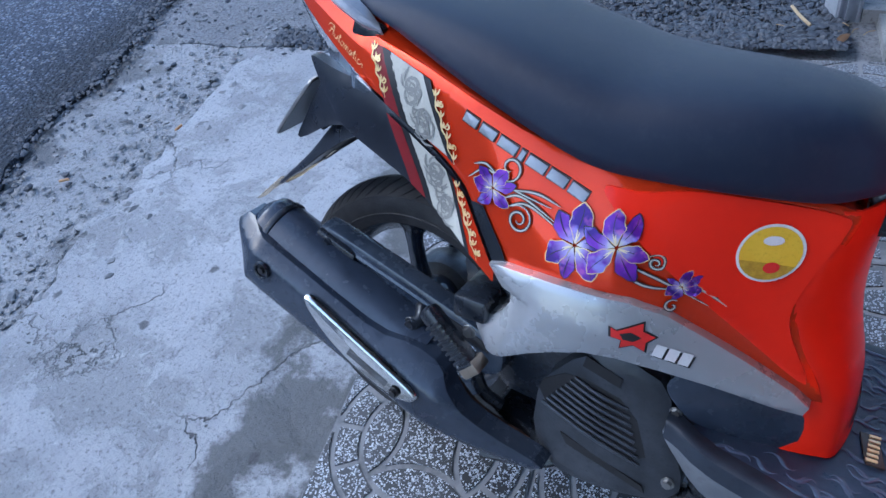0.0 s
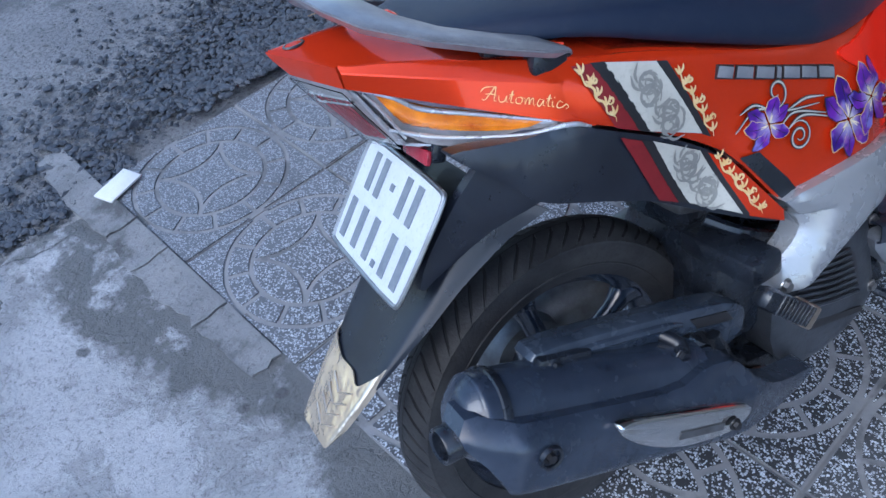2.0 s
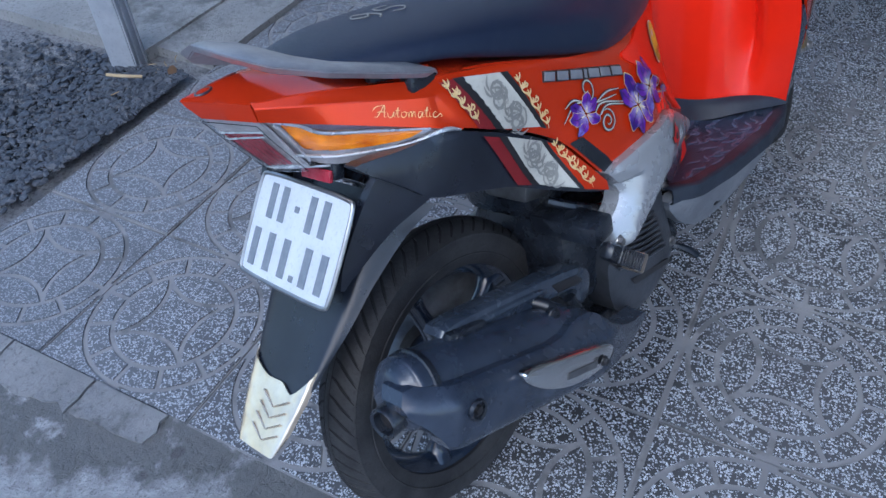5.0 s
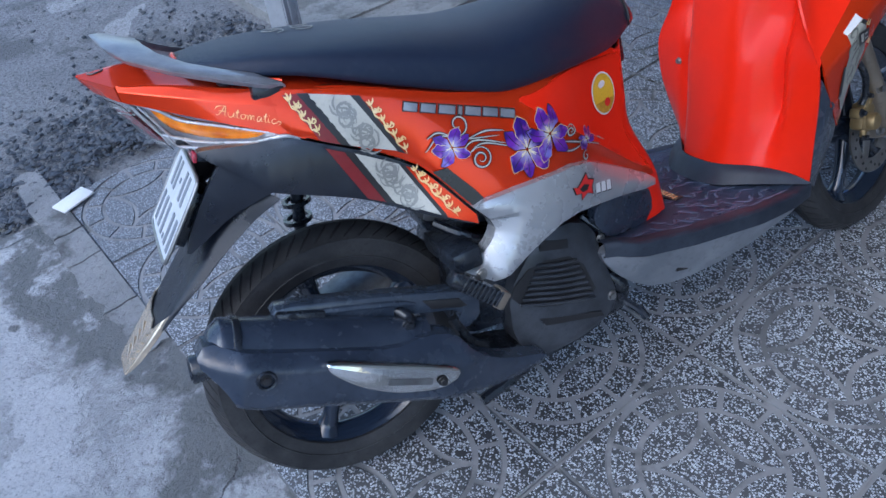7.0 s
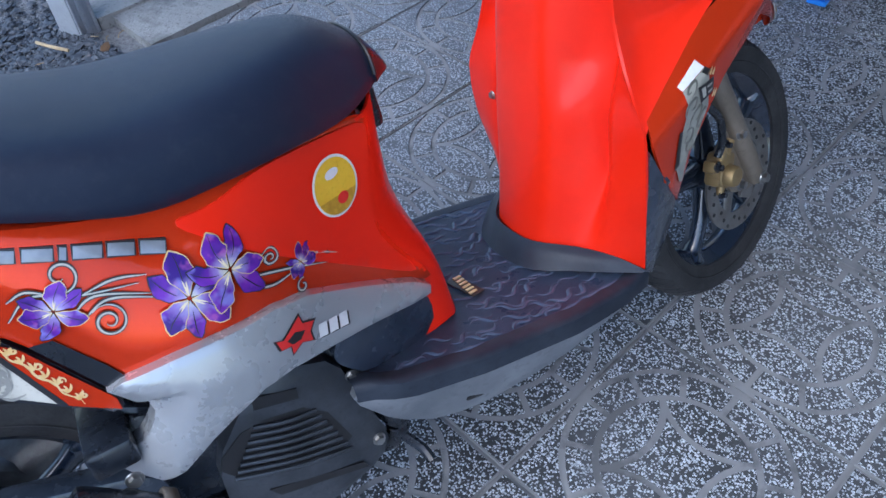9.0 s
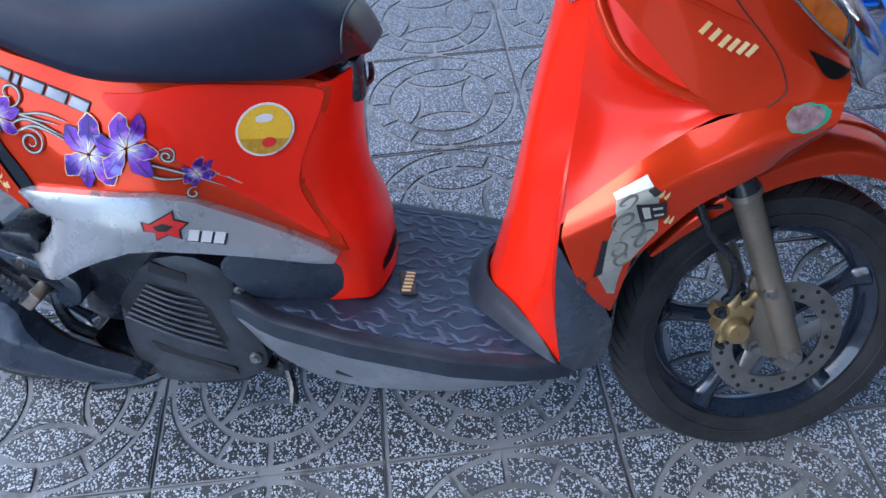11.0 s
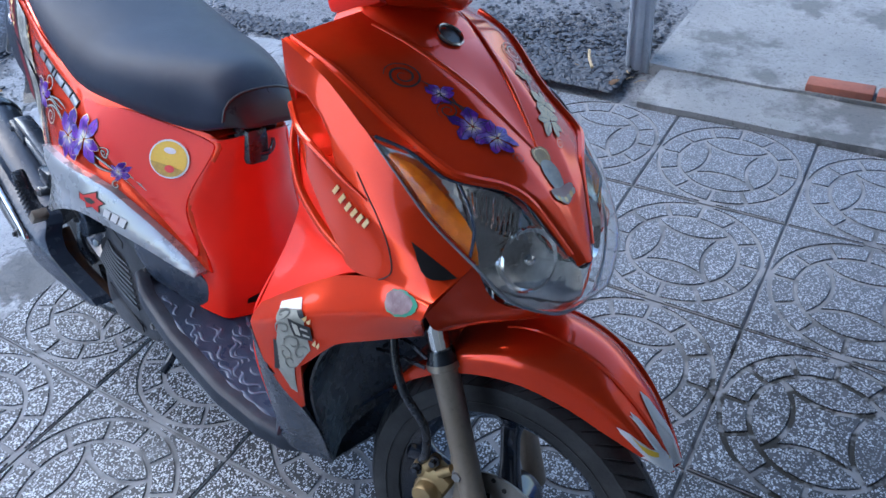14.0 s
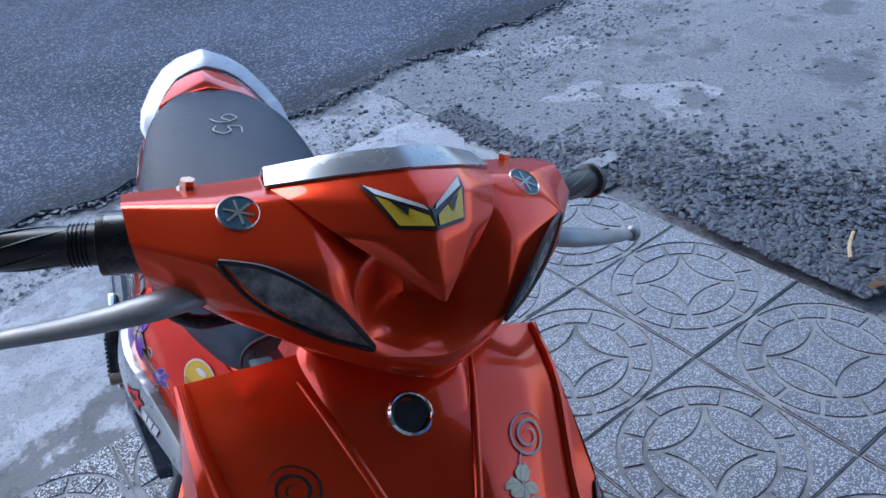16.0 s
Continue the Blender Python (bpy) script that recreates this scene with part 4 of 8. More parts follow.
def tail_lamps():
    def line(name, pts, radius, material, label, off=0.0):
        bm = bmesh.new()
        tube(bm, [(x, -(lamp_depth(x, z) + off), z) for x, z in pts], radius, 8, 34)
        both(name, bm, material, scooter, label)

    lens = [(-0.064, 0.785), (-0.012, 0.758), (0.042, 0.733), (0.094, 0.706), (0.138, 0.684), (0.118, 0.681), (0.099, 0.684), (0.062, 0.684), (0.029, 0.687), (0.001, 0.695), (-0.022, 0.706), (-0.035, 0.720), (-0.049, 0.754)]
    both("lamp_housing", side_sheet(lens, lambda x, z: max(0.004, lamp_depth(x, z) - 0.010), 0.012, 0.008, 1), TAIL_BODY, scooter, "grey reflector inside the tail lamp")
    amber = [(-0.044, 0.772), (-0.029, 0.761), (-0.006, 0.742), (0.040, 0.724), (0.094, 0.705), (0.073, 0.699), (0.035, 0.704), (0.004, 0.710), (-0.018, 0.720), (-0.024, 0.730)]
    both("indicator", side_sheet(amber, lambda x, z: lamp_depth(x, z) - 0.002 - 0.25 * abs(z - np.interp(x, (-0.04, 0.0, 0.09), (0.750, 0.728, 0.702))), 0.008, 0.006, 1), AMBER_BODY, scooter, "ribbed amber rear indicator")
    strip = [(-0.046, 0.777), (-0.012, 0.759), (0.042, 0.733), (0.088, 0.709), (0.040, 0.7265), (-0.006, 0.7445)]
    both("lamp_strip", side_sheet(strip, lambda x, z: lamp_depth(x, z) - 0.004, 0.004, 0.008, 0), VIOLET_BODY, scooter, "dim violet strip of the tail lamp")
    line("lamp_edge", [(-0.060, 0.783), (-0.029, 0.7635), (-0.006, 0.7435), (0.040, 0.7255), (0.094, 0.7055)], [0.0015, 0.0018, 0.0024, 0.002, 0.0012], SILVER, "bright ridge across the tail lamp", 0.001)
    line("lamp_edge", [(-0.036, 0.727), (-0.018, 0.7165), (0.004, 0.7075), (0.035, 0.7015), (0.073, 0.6965), (0.110, 0.6965), (0.130, 0.687)], [0.0014, 0.0018, 0.0018, 0.0015, 0.0016, 0.003, 0.0014], SILVER, "bright lower rim of the tail lamp", 0.001)
    for d in (0.0, 0.008):
        line("lamp_rib", [(-0.062 + 1.2 * d, 0.783 - d), (-0.049 + d, 0.754), (-0.030 + d, 0.712)], 0.0017, TAIL_BODY, "clear rib of the tail lamp", 0.001)
    for ob in both("tail_lens", side_sheet(lens, lambda x, z: lamp_depth(x, z) + 0.003, 0.0, 0.008, 1, 0.0), GLASS, scooter, "clear tail lamp cover"):
        ob.visible_shadow = False
    # middle block between the two side lamps
    rows = [[(-0.0655, -0.0600, 0.788), (-0.093, 0, 0.801)], [(-0.060, -0.0560, 0.778), (-0.085, 0, 0.786)], [(-0.053, -0.0540, 0.764), (-0.074, 0, 0.765)], [(-0.022, -0.0530, 0.705), (-0.037, 0, 0.703)], [(0.000, -0.060, 0.695), (-0.010, 0, 0.690)]]
    part("centre_housing", facets(rows, 0.002), TAIL_BODY, scooter, "pale inside of the centre tail lamp", 12)

    def on_block(r, f, out):
        """Between rows of the block: r counts rows, f runs from the middle to the side."""
        i = min(int(r), 3)
        g = r - i
        a, b = [np.array(rows[i][1]) * (1 - f) + np.array(rows[i][0]) * f for i in (i, i + 1)]
        return a * (1 - g) + b * g + np.array((-0.8, -0.35, -0.3)) * out

    for r0, r1, f0, f1 in ((2.02, 2.84, 0.02, 0.76), (1.52, 1.92, 0.02, 0.86)):
        ins = bmesh.new()
        grid_mesh(ins, [[on_block(r, f, 0.0035 + 0.0008 * (j % 2)) for j, f in enumerate(np.linspace(f0, f1, 12))] for r in np.linspace(r0, r1, 5)])
        bmesh.ops.solidify(ins, geom=ins.faces[:], thickness=0.0015)
        both("brake_lamp", ins, RED_BODY, scooter, "dark red ribbed brake lamp insert", 15)
    for r, f0 in ((1.45, 0.92), (1.97, 0.86), (2.90, 0.88)):
        bar = bmesh.new()
        tube(bar, [on_block(r, f, 0.004) for f in (0.0, 0.4, f0)], 0.0014, 6, 12)
        both("lamp_bar", bar, SILVER, scooter, "pale bar across the centre tail lamp")
    c = part("centre_lens", facets([[np.array(on_block(r, f, 0.0075)) for f in (0.99, 0.5)] + [on_block(r, 0.0, 0.0075) * np.array((1, 0, 1))] for r in (0.15, 1, 2, 3)], 0.001), GLASS, scooter, "clear centre lens of the tail lamp", 12)
    c.visible_shadow = False
    r = bmesh.new()
    box(r, (0.007, -0.031, 0.685), (0.018, 0.066, 0.026), pose(0, 0, 0, 0, 20, 0), 0.004)
    hold = part("reflector_holder", r, BLACK, scooter, "black holder of the reflector")
    r = bmesh.new()
    box(r, (-0.006, -0.034, 0.682), (0.006, 0.056, 0.016), pose(0, 0, 0, 0, 20, 0), 0.002)
    part("reflector", r, RED_BODY, hold, "small red reflector above the plate")


tail_lamps()


def grab_rail():
    """Faceted flat blade that runs round the back of the seat, on two feet."""
    outer = [(0.137, -0.136, 0.758), (0.105, -0.144, 0.771), (0.060, -0.138, 0.791), (0.0, -0.113, 0.818), (-0.045, -0.084, 0.842), (-0.064, -0.052, 0.859), (-0.075, 0, 0.875)]
    inner = [(0.128, -0.126, 0.764), (0.105, -0.119, 0.783), (0.070, -0.105, 0.797), (0.030, -0.085, 0.815), (0.0, -0.060, 0.834), (-0.012, -0.032, 0.846), (-0.018, 0, 0.853)]
    rows = []
    for o, i in zip(outer, inner):
        o, i = np.array(o), np.array(i)
        rows.append([o + np.array((0.004, 0.006, -0.010)), o, o * 0.72 + i * 0.28 + np.array((0, 0, 0.004)), i, i + np.array((-0.002, -0.004, -0.009))])
    rows += [[p * np.array((1, -1, 1)) for p in r] for r in rows[-2::-1]]
    bm = bmesh.new()
    grid_mesh(bm, [r + [(r[-1] + r[0]) / 2] for r in rows], True)
    for r in (0, -1):
        bm.verts.ensure_lookup_table()
    ends = [e for e in bm.edges if len(e.link_faces) == 1]
    bmesh.ops.holes_fill(bm, edges=ends)
    bmesh.ops.bevel(bm, geom=[e for e in bm.edges], offset=0.0015, segments=2, affect="EDGES")
    rail = part("grab_rail", bm, RAIL, scooter, "silver faceted passenger grab rail", 25)
    for s in (-1, 1):
        foot = bmesh.new()
        box(foot, (0.112, s * 0.126, 0.756), (0.046, 0.022, 0.026), pose(0, 0, 0, 0, 18, 0), 0.006)
        part("mount", foot, BLACK, rail, "black foot of the grab rail")
        strut = bmesh.new()
        box(strut, (0.075, s * 0.106, 0.782), (0.040, 0.014, 0.022), pose(0, 0, 0, 0, 20, 0), 0.005)
        part("strut", strut, BLACK, rail)


grab_rail()


def seat():
    st = np.array([(-0.005, 0.812, 0.797, 0.030), (0.03, 0.815, 0.789, 0.076), (0.09, 0.813, 0.777, 0.112), (0.16, 0.806, 0.760, 0.138), (0.28, 0.788, 0.709, 0.162), (0.40, 0.761, 0.660, 0.172), (0.46, 0.750, 0.642, 0.169), (0.53, 0.747, 0.637, 0.157), (0.62, 0.747, 0.631, 0.129), (0.69, 0.740, 0.628, 0.098), (0.730, 0.720, 0.642, 0.082), (0.754, 0.699, 0.652, 0.066), (0.768, 0.676, 0.654, 0.052), (0.774, 0.662, 0.655, 0.042)])
    xs = np.linspace(0, 1, 44)
    fine = spline(st, 44)
    sections = []
    for x, top, bot, hw in fine:
        ring = []
        for a in np.linspace(0, 2 * math.pi, 36, endpoint=False):
            c, s = math.cos(a), math.sin(a)
            e = 0.62 if s > 0 else 0.25
            yy = hw * math.copysign(abs(c) ** 0.72, c)
            zz = (bot + 0.25 * (top - bot)) + (0.75 * (top - bot) * abs(s) ** e if s > 0 else -0.25 * (top - bot) * abs(s) ** e)
            lean = 0.10 * hw * (1 if s > 0 else 0) * abs(s)
            ring.append((x, yy - math.copysign(lean, c) * (1 if abs(c) > 0.02 else 0), zz))
        sections.append(ring)
    bm = bmesh.new()
    rings(bm, sections)
    top = part("seat", bm, SEAT, scooter, "black leatherette seat", 80)
    cap = bmesh.new()
    rings(cap, [[(x, y * 1.015, 0.65 + (z - 0.65) * 1.012) for x, y, z in r] for r in sections[35:44]])
    for v in cap.verts:
        v.co.x += 0.0035
    part("nose_cap", cap, surface("seat_cap_vinyl", (0.022, 0.020, 0.024), (0.03, 0.027, 0.03), 8, 0.3), top, "smooth dark vinyl cap on the seat nose", 80)
    pipe = bmesh.new()
    r = sections[35]
    tube(pipe, [(x + 0.002, y * 1.02, 0.65 + (z - 0.65) * 1.015) for x, y, z in r[0:19]], 0.0028, 8, 40)
    part("piping", pipe, INK, top)
    def chalk_z(x, y):
        return np.interp(x, (0.09, 0.16, 0.28), (0.8145, 0.8075, 0.7895)) - 0.35 * y * y

    nine = [(0.028, 0.036), (0.014, 0.050), (0.0, 0.036), (0.014, 0.022), (0.028, 0.036), (0.028, 0.012), (0.016, 0.0)]
    five = [(0.028, 0.050), (0.004, 0.050), (0.002, 0.028), (0.018, 0.031), (0.028, 0.016), (0.014, 0.0), (0.0, 0.006)]
    for x0, pts in ((0.155, nine), (0.200, five)):
        chalk = bmesh.new()
        tube(chalk, [(x0 + a, b - 0.022, chalk_z(x0 + a, b - 0.022) + 0.0012) for a, b in pts], 0.0013, 6, 36, 0.5)
        part("chalk_mark", chalk, SWIRL, top, "chalked figure on the seat: 9 5")


seat()


def tread(radius, crown, count, slant):
    """Raised rubber blocks between curved grooves, on both sides of a plain middle rib."""
    bm = bmesh.new()

    def skin(h):
        return radius - (abs(h) / crown) ** 2 * radius * 0.085

    for s in (-1, 1):
        for i in range(count):
            a0 = 2 * math.pi * (i + (0.5 if s > 0 else 0)) / count
            wide = 2 * math.pi / count
            top, low = [], []
            for k in range(4):
                g = k / 3
                row, under = [], []
                for j in range(6):
                    f = j / 5
                    h = s * (0.13 + 0.84 * f) * crown
                    cut = 0.06 + 0.07 * math.sin(math.pi * f)
                    a = a0 + slant * f ** 1.4 + wide * (cut + (1 - 2 * cut) * g)
                    for r, line in ((skin(h), row), (skin(h) - 0.004, under)):
                        line.append((r * math.cos(a), h, r * math.sin(a)))
                top.append(row)
                low.append(under)
            grid_mesh(bm, [low[0]] + top + [low[-1]])
            grid_mesh(bm, [[r[0] for r in top], [r[0] for r in low]])
            grid_mesh(bm, [[r[-1] for r in top], [r[-1] for r in low]])
    lathe(bm, [(skin(h), h) for h in np.linspace(-0.10, 0.10, 5) * crown], (0, 0, 0), "y", 80)
    return bm


def groove_floor(radius, hw, centre):
    bm = bmesh.new()
    lathe(bm, [(radius * (1 - 0.085 * f * f) - 0.0022, hw * f) for f in np.linspace(-0.88, 0.88, 11)], centre, "y", 80)
    return bm


def wheel(name, centre, radius, width, spokes, label):
    """Hub and cast spokes, with the rim and the tyre as parts."""
    cx, cy, cz = centre
    hub = bmesh.new()
    lathe(hub, [(0.012, -0.05), (0.038, -0.05), (0.045, -0.03), (0.04, 0.0), (0.045, 0.03), (0.038, 0.05), (0.012, 0.05)], centre, "y", 24)
    arms = []
    for i in range(spokes):
        a = 2 * math.pi * i / spokes + 0.42
        def on(rad, ang, y=0.0):
            return (cx + rad * math.cos(ang), cy + y, cz + rad * math.sin(ang))

        arm = tube(bmesh.new(), [on(0.032, a), on(0.085, a + 0.03, -0.004), on(0.130, a + 0.05, -0.003), on(0.152, a + 0.05), on(0.170, a + 0.05)], [0.022, 0.0155, 0.0150, 0.020, 0.029], 12, 20, 0.9, (0, 1, 0))
        arms.append(arm)
    w = part(name, hub, BLACK_GLOSS, scooter, label)
    for arm in arms:
        part("spoke", arm, BLACK_GLOSS, w)
    rim = bmesh.new()
    h = width * 0.40
    lathe(rim, [(0.182, -h), (0.187, -h + 0.003), (0.178, -h + 0.012), (0.166, -h * 0.3), (0.164, 0), (0.166, h * 0.3), (0.178, h - 0.012), (0.187, h - 0.003), (0.182, h), (0.172, h - 0.010), (0.156, h * 0.32), (0.153, 0), (0.156, -h * 0.32), (0.172, -h + 0.010)], centre, "y", 64)
    part("rim", rim, BLACK_GLOSS, w, "gloss black cast rim")
    tyre = bmesh.new()
    hw = width / 2
    prof = [(0.176, -hw * 0.80), (0.188, -hw * 0.93), (0.205, -hw * 1.0), (radius * 0.895, -hw * 0.99)]
    for f in np.linspace(-0.95, 0.95, 11):
        prof.append((radius * (1 - 0.085 * f * f) - 0.0030 * (abs(f) < 0.9), hw * f))
    prof += [(radius * 0.895, hw * 0.99), (0.205, hw * 1.0), (0.188, hw * 0.93), (0.176, hw * 0.80)]
    lathe(tyre, prof, centre, "y", 80)
    t = part("tyre", tyre, RUBBER, w, "worn black rubber tyre")
    part("groove_floor", groove_floor(radius, hw, centre), TREAD, t)
    g = tread(radius, hw, 58, 0.15)
    bmesh.ops.translate(g, vec=centre, verts=g.verts)
    tagged(part("tread_block", g, RUBBER, t, "worn rubber tread blocks"), kind="stuff")
    lip = bmesh.new()
    lathe(lip, [(0.1945, -hw * 0.985), (0.1960, -hw * 0.985 - 0.0012), (0.1975, -hw * 0.985)], centre, "y", 64)
    part("bead_ring", lip, RUBBER, t)
    return w


REAR = (0.112, 0.0, 0.2440)
rear_wheel = wheel("rear_wheel", REAR, 0.246, 0.083, 5, "black cast rear wheel")


def exhaust():
    """Silencer, its outer cover, the chrome shield and the pipe."""
    can = bmesh.new()
    a, b = np.array((-0.078, -0.155, 0.428)), np.array((0.215, -0.160, 0.295))
    d = (b - a) / np.linalg.norm(b - a)
    tube(can, [a - d * 0.026, a - d * 0.022, a - d * 0.010, a, a + d * 0.05, a + d * 0.16, b], [0.012, 0.030, 0.044, 0.049, 0.050, 0.050, 0.044], 28, 40)
    body = part("exhaust", can, GREY, scooter, "satin black exhaust silencer", 50)
    band = bmesh.new()
    tube(band, [a + d * 0.010, a + d * 0.012, a + d * 0.020, a + d * 0.022], [0.049, 0.0525, 0.0525, 0.049], 28, 8)
    part("silencer_band", band, BLACK, body)
    w = np.array((-0.95, -0.06, 0.20))
    w /= np.linalg.norm(w)
    q = Vector((0, 0, 1)).rotation_difference(Vector(w)).to_matrix().to_4x4()
    mouth = np.array((-0.084, -0.160, 0.4125))
    tail = bmesh.new()
    lathe(tail, [(0.016, 0), (0.021, 0), (0.021, 0.042), (0.0195, 0.044), (0.016, 0.042)], (0, 0, 0), "z", 26)
    bmesh.ops.transform(tail, matrix=Matrix.Translation(mouth) @ q, verts=tail.verts)
    part("tail_pipe", tail, BLACK, body, "short black tail pipe")
    core = bmesh.new()
    bmesh.ops.create_cone(core, cap_ends=True, segments=18, radius1=0.0165, radius2=0.0165, depth=0.004)
    bmesh.ops.transform(core, matrix=Matrix.Translation(mouth + w * 0.028) @ q, verts=core.verts)
    part("pipe_mouth", core, INK, body)

    def bulge(x, z):
        """Flat outer face with a sloped top and a chamfered foot."""
        run = (x + 0.10) * 0.906 - (z - 0.436) * 0.423
        off = (x + 0.10) * 0.423 + (z - 0.436) * 0.906
        return 0.232 - 0.85 * max(0.0, off - 0.006) - 0.5 * max(0.0, -off - 0.050) - 0.55 * max(0.0, 0.045 - run) - 0.22 * max(0.0, run - 0.40)

    out = [(-0.116, 0.447), (-0.092, 0.464), (-0.05, 0.440), (0.06, 0.388), (0.158, 0.341), (0.215, 0.332), (0.262, 0.312), (0.285, 0.270), (0.34, 0.225), (0.43, 0.180), (0.40, 0.168), (0.30, 0.190), (0.235, 0.205), (0.133, 0.255), (0.02, 0.310), (-0.085, 0.362), (-0.092, 0.398)]
    cover = part("exhaust_cover", side_sheet(out, bulge, 0.035, 0.008, 1, 0.004), GREY, body, "matt dark grey exhaust heat cover", 30)
    chrome = [(0.046, 0.384), (0.062, 0.384), (0.12, 0.350), (0.19, 0.310), (0.248, 0.275), (0.235, 0.257), (0.20, 0.255), (0.133, 0.284), (0.085, 0.322), (0.052, 0.362)]
    sh = part("chrome_shield", plate_solid(chrome, -0.2275, -0.2440, 2, 0.005), CHROME, cover, "scratched chrome exhaust shield", 60)
    mark = bmesh.new()
    box(mark, (0.160, -0.2445, 0.295), (0.075, 0.002, 0.010), pose(0, 0, 0, 0, 27, 0))
    part("brand_bar", mark, ALLOY, sh, "dull unreadable printed mark")
    put_bolt((-0.036, -0.2335, 0.398), cover, 0.006, material=INK)
    put_bolt((0.209, -0.2475, 0.272), cover, 0.006, material=INK)
    ring = bmesh.new()
    lathe(ring, [(0.011, -0.004), (0.014, -0.005), (0.015, 0.0), (0.011, 0.0)], (-0.036, -0.234, 0.398), "y", 24)
    part("bolt_recess", ring, BLACK, cover)
    pipe = bmesh.new()
    tube(pipe, [(0.24, -0.165, 0.27), (0.30, -0.16, 0.205), (0.38, -0.13, 0.155), (0.47, -0.08, 0.13), (0.55, -0.03, 0.16)], 0.016, 14, 30)
    part("exhaust_pipe", pipe, RUST, body, "rusty exhaust pipe")


exhaust()


def swing_arm():
    out = [(0.008, 0.452), (0.05, 0.444), (0.192, 0.393), (0.25, 0.372), (0.315, 0.345), (0.338, 0.320), (0.332, 0.285), (0.30, 0.272), (0.285, 0.29), (0.30, 0.312), (0.24, 0.335), (0.192, 0.352), (0.044, 0.402), (0.012, 0.415)]
    arm = part("swing_arm", plate_solid(out, -0.150, -0.112, 1, 0.006), ARM, scooter, "blue-black enamelled swing arm")
    part("exhaust_bracket", tube(bmesh.new(), [(0.19, -0.135, 0.365), (0.205, -0.165, 0.352), (0.197, -0.178, 0.347)], 0.010, 10, 10), BLACK, arm)
    part("exhaust_bracket", box(bmesh.new(), (0.045, -0.15, 0.42), (0.075, 0.02, 0.03), pose(0, 0, 0, 0, 22, 0), 0.004), BLACK, arm)
    part("exhaust_bracket", tube(bmesh.new(), [(0.285, -0.14, 0.30), (0.30, -0.15, 0.25), (0.33, -0.14, 0.22)], 0.010, 8, 8), BLACK, arm)
    put_bolt((0.032, -0.160, 0.427), arm, 0.0085, material=BLACK)
    put_bolt((0.197, -0.180, 0.347), arm, 0.0085, material=BLACK)
    # the arm is solid here; a black plate paints the opening's shade
    part("arm_recess", plate_solid([(0.238, 0.362), (0.300, 0.338), (0.312, 0.318), (0.296, 0.322), (0.250, 0.340)], -0.1520, -0.1480, 0, 0.001), INK, arm, "black plate for the shaded opening in the swing arm")
    part("arm_rib", tube(bmesh.new(), [(0.020, -0.150, 0.436), (0.10, -0.151, 0.411), (0.192, -0.151, 0.378), (0.225, -0.150, 0.362)], [0.003, 0.006, 0.006, 0.003], 8, 20), ARM, arm)
    # axle carrier and drum on the far side of the wheel
    drum = bmesh.new()
    lathe(drum, [(0.01, 0.05), (0.062, 0.05), (0.068, 0.06), (0.068, 0.10), (0.05, 0.12), (0.01, 0.12)], REAR, "y", 32)
    part("transmission_hub", drum, ALLOY, scooter, "dull cast alloy transmission hub")
    case = bmesh.new()
    tube(case, [(0.06, 0.10, 0.25), (0.2, 0.115, 0.27), (0.36, 0.105, 0.28), (0.46, 0.08, 0.29)], [0.05, 0.07, 0.075, 0.08], 18, 20, 0.75)
    part("transmission_case", case, ALLOY, scooter, "dull cast alloy transmission case")
    axle = bmesh.new()
    tube(axle, [(REAR[0], -0.11, REAR[2]), (REAR[0], 0.13, REAR[2])], 0.011, 12)
    box(axle, (0.112, -0.085, 0.29), (0.05, 0.02, 0.16), pose(0, 0, 0, 0, 12, 0), 0.008)
    part("axle", axle, BLACK, scooter)
    shock = bmesh.new()
    for i in range(9):
        a = Vector((0.10, 0.115, 0.33)).lerp(Vector((0.16, 0.11, 0.60)), i / 8)
        lathe(shock, [(0.020, -0.004), (0.027, -0.004), (0.027, 0.004), (0.020, 0.004)], tuple(a), "z", 16)
    tube(shock, [(0.10, 0.115, 0.30), (0.165, 0.11, 0.63)], 0.012, 10)
    part("shock_absorber", shock, BLACK, scooter)


swing_arm()


SLAT = (0.404, 0.276, 0.552, 0.224, 0.449, 0.337, 0.526, 0.315)


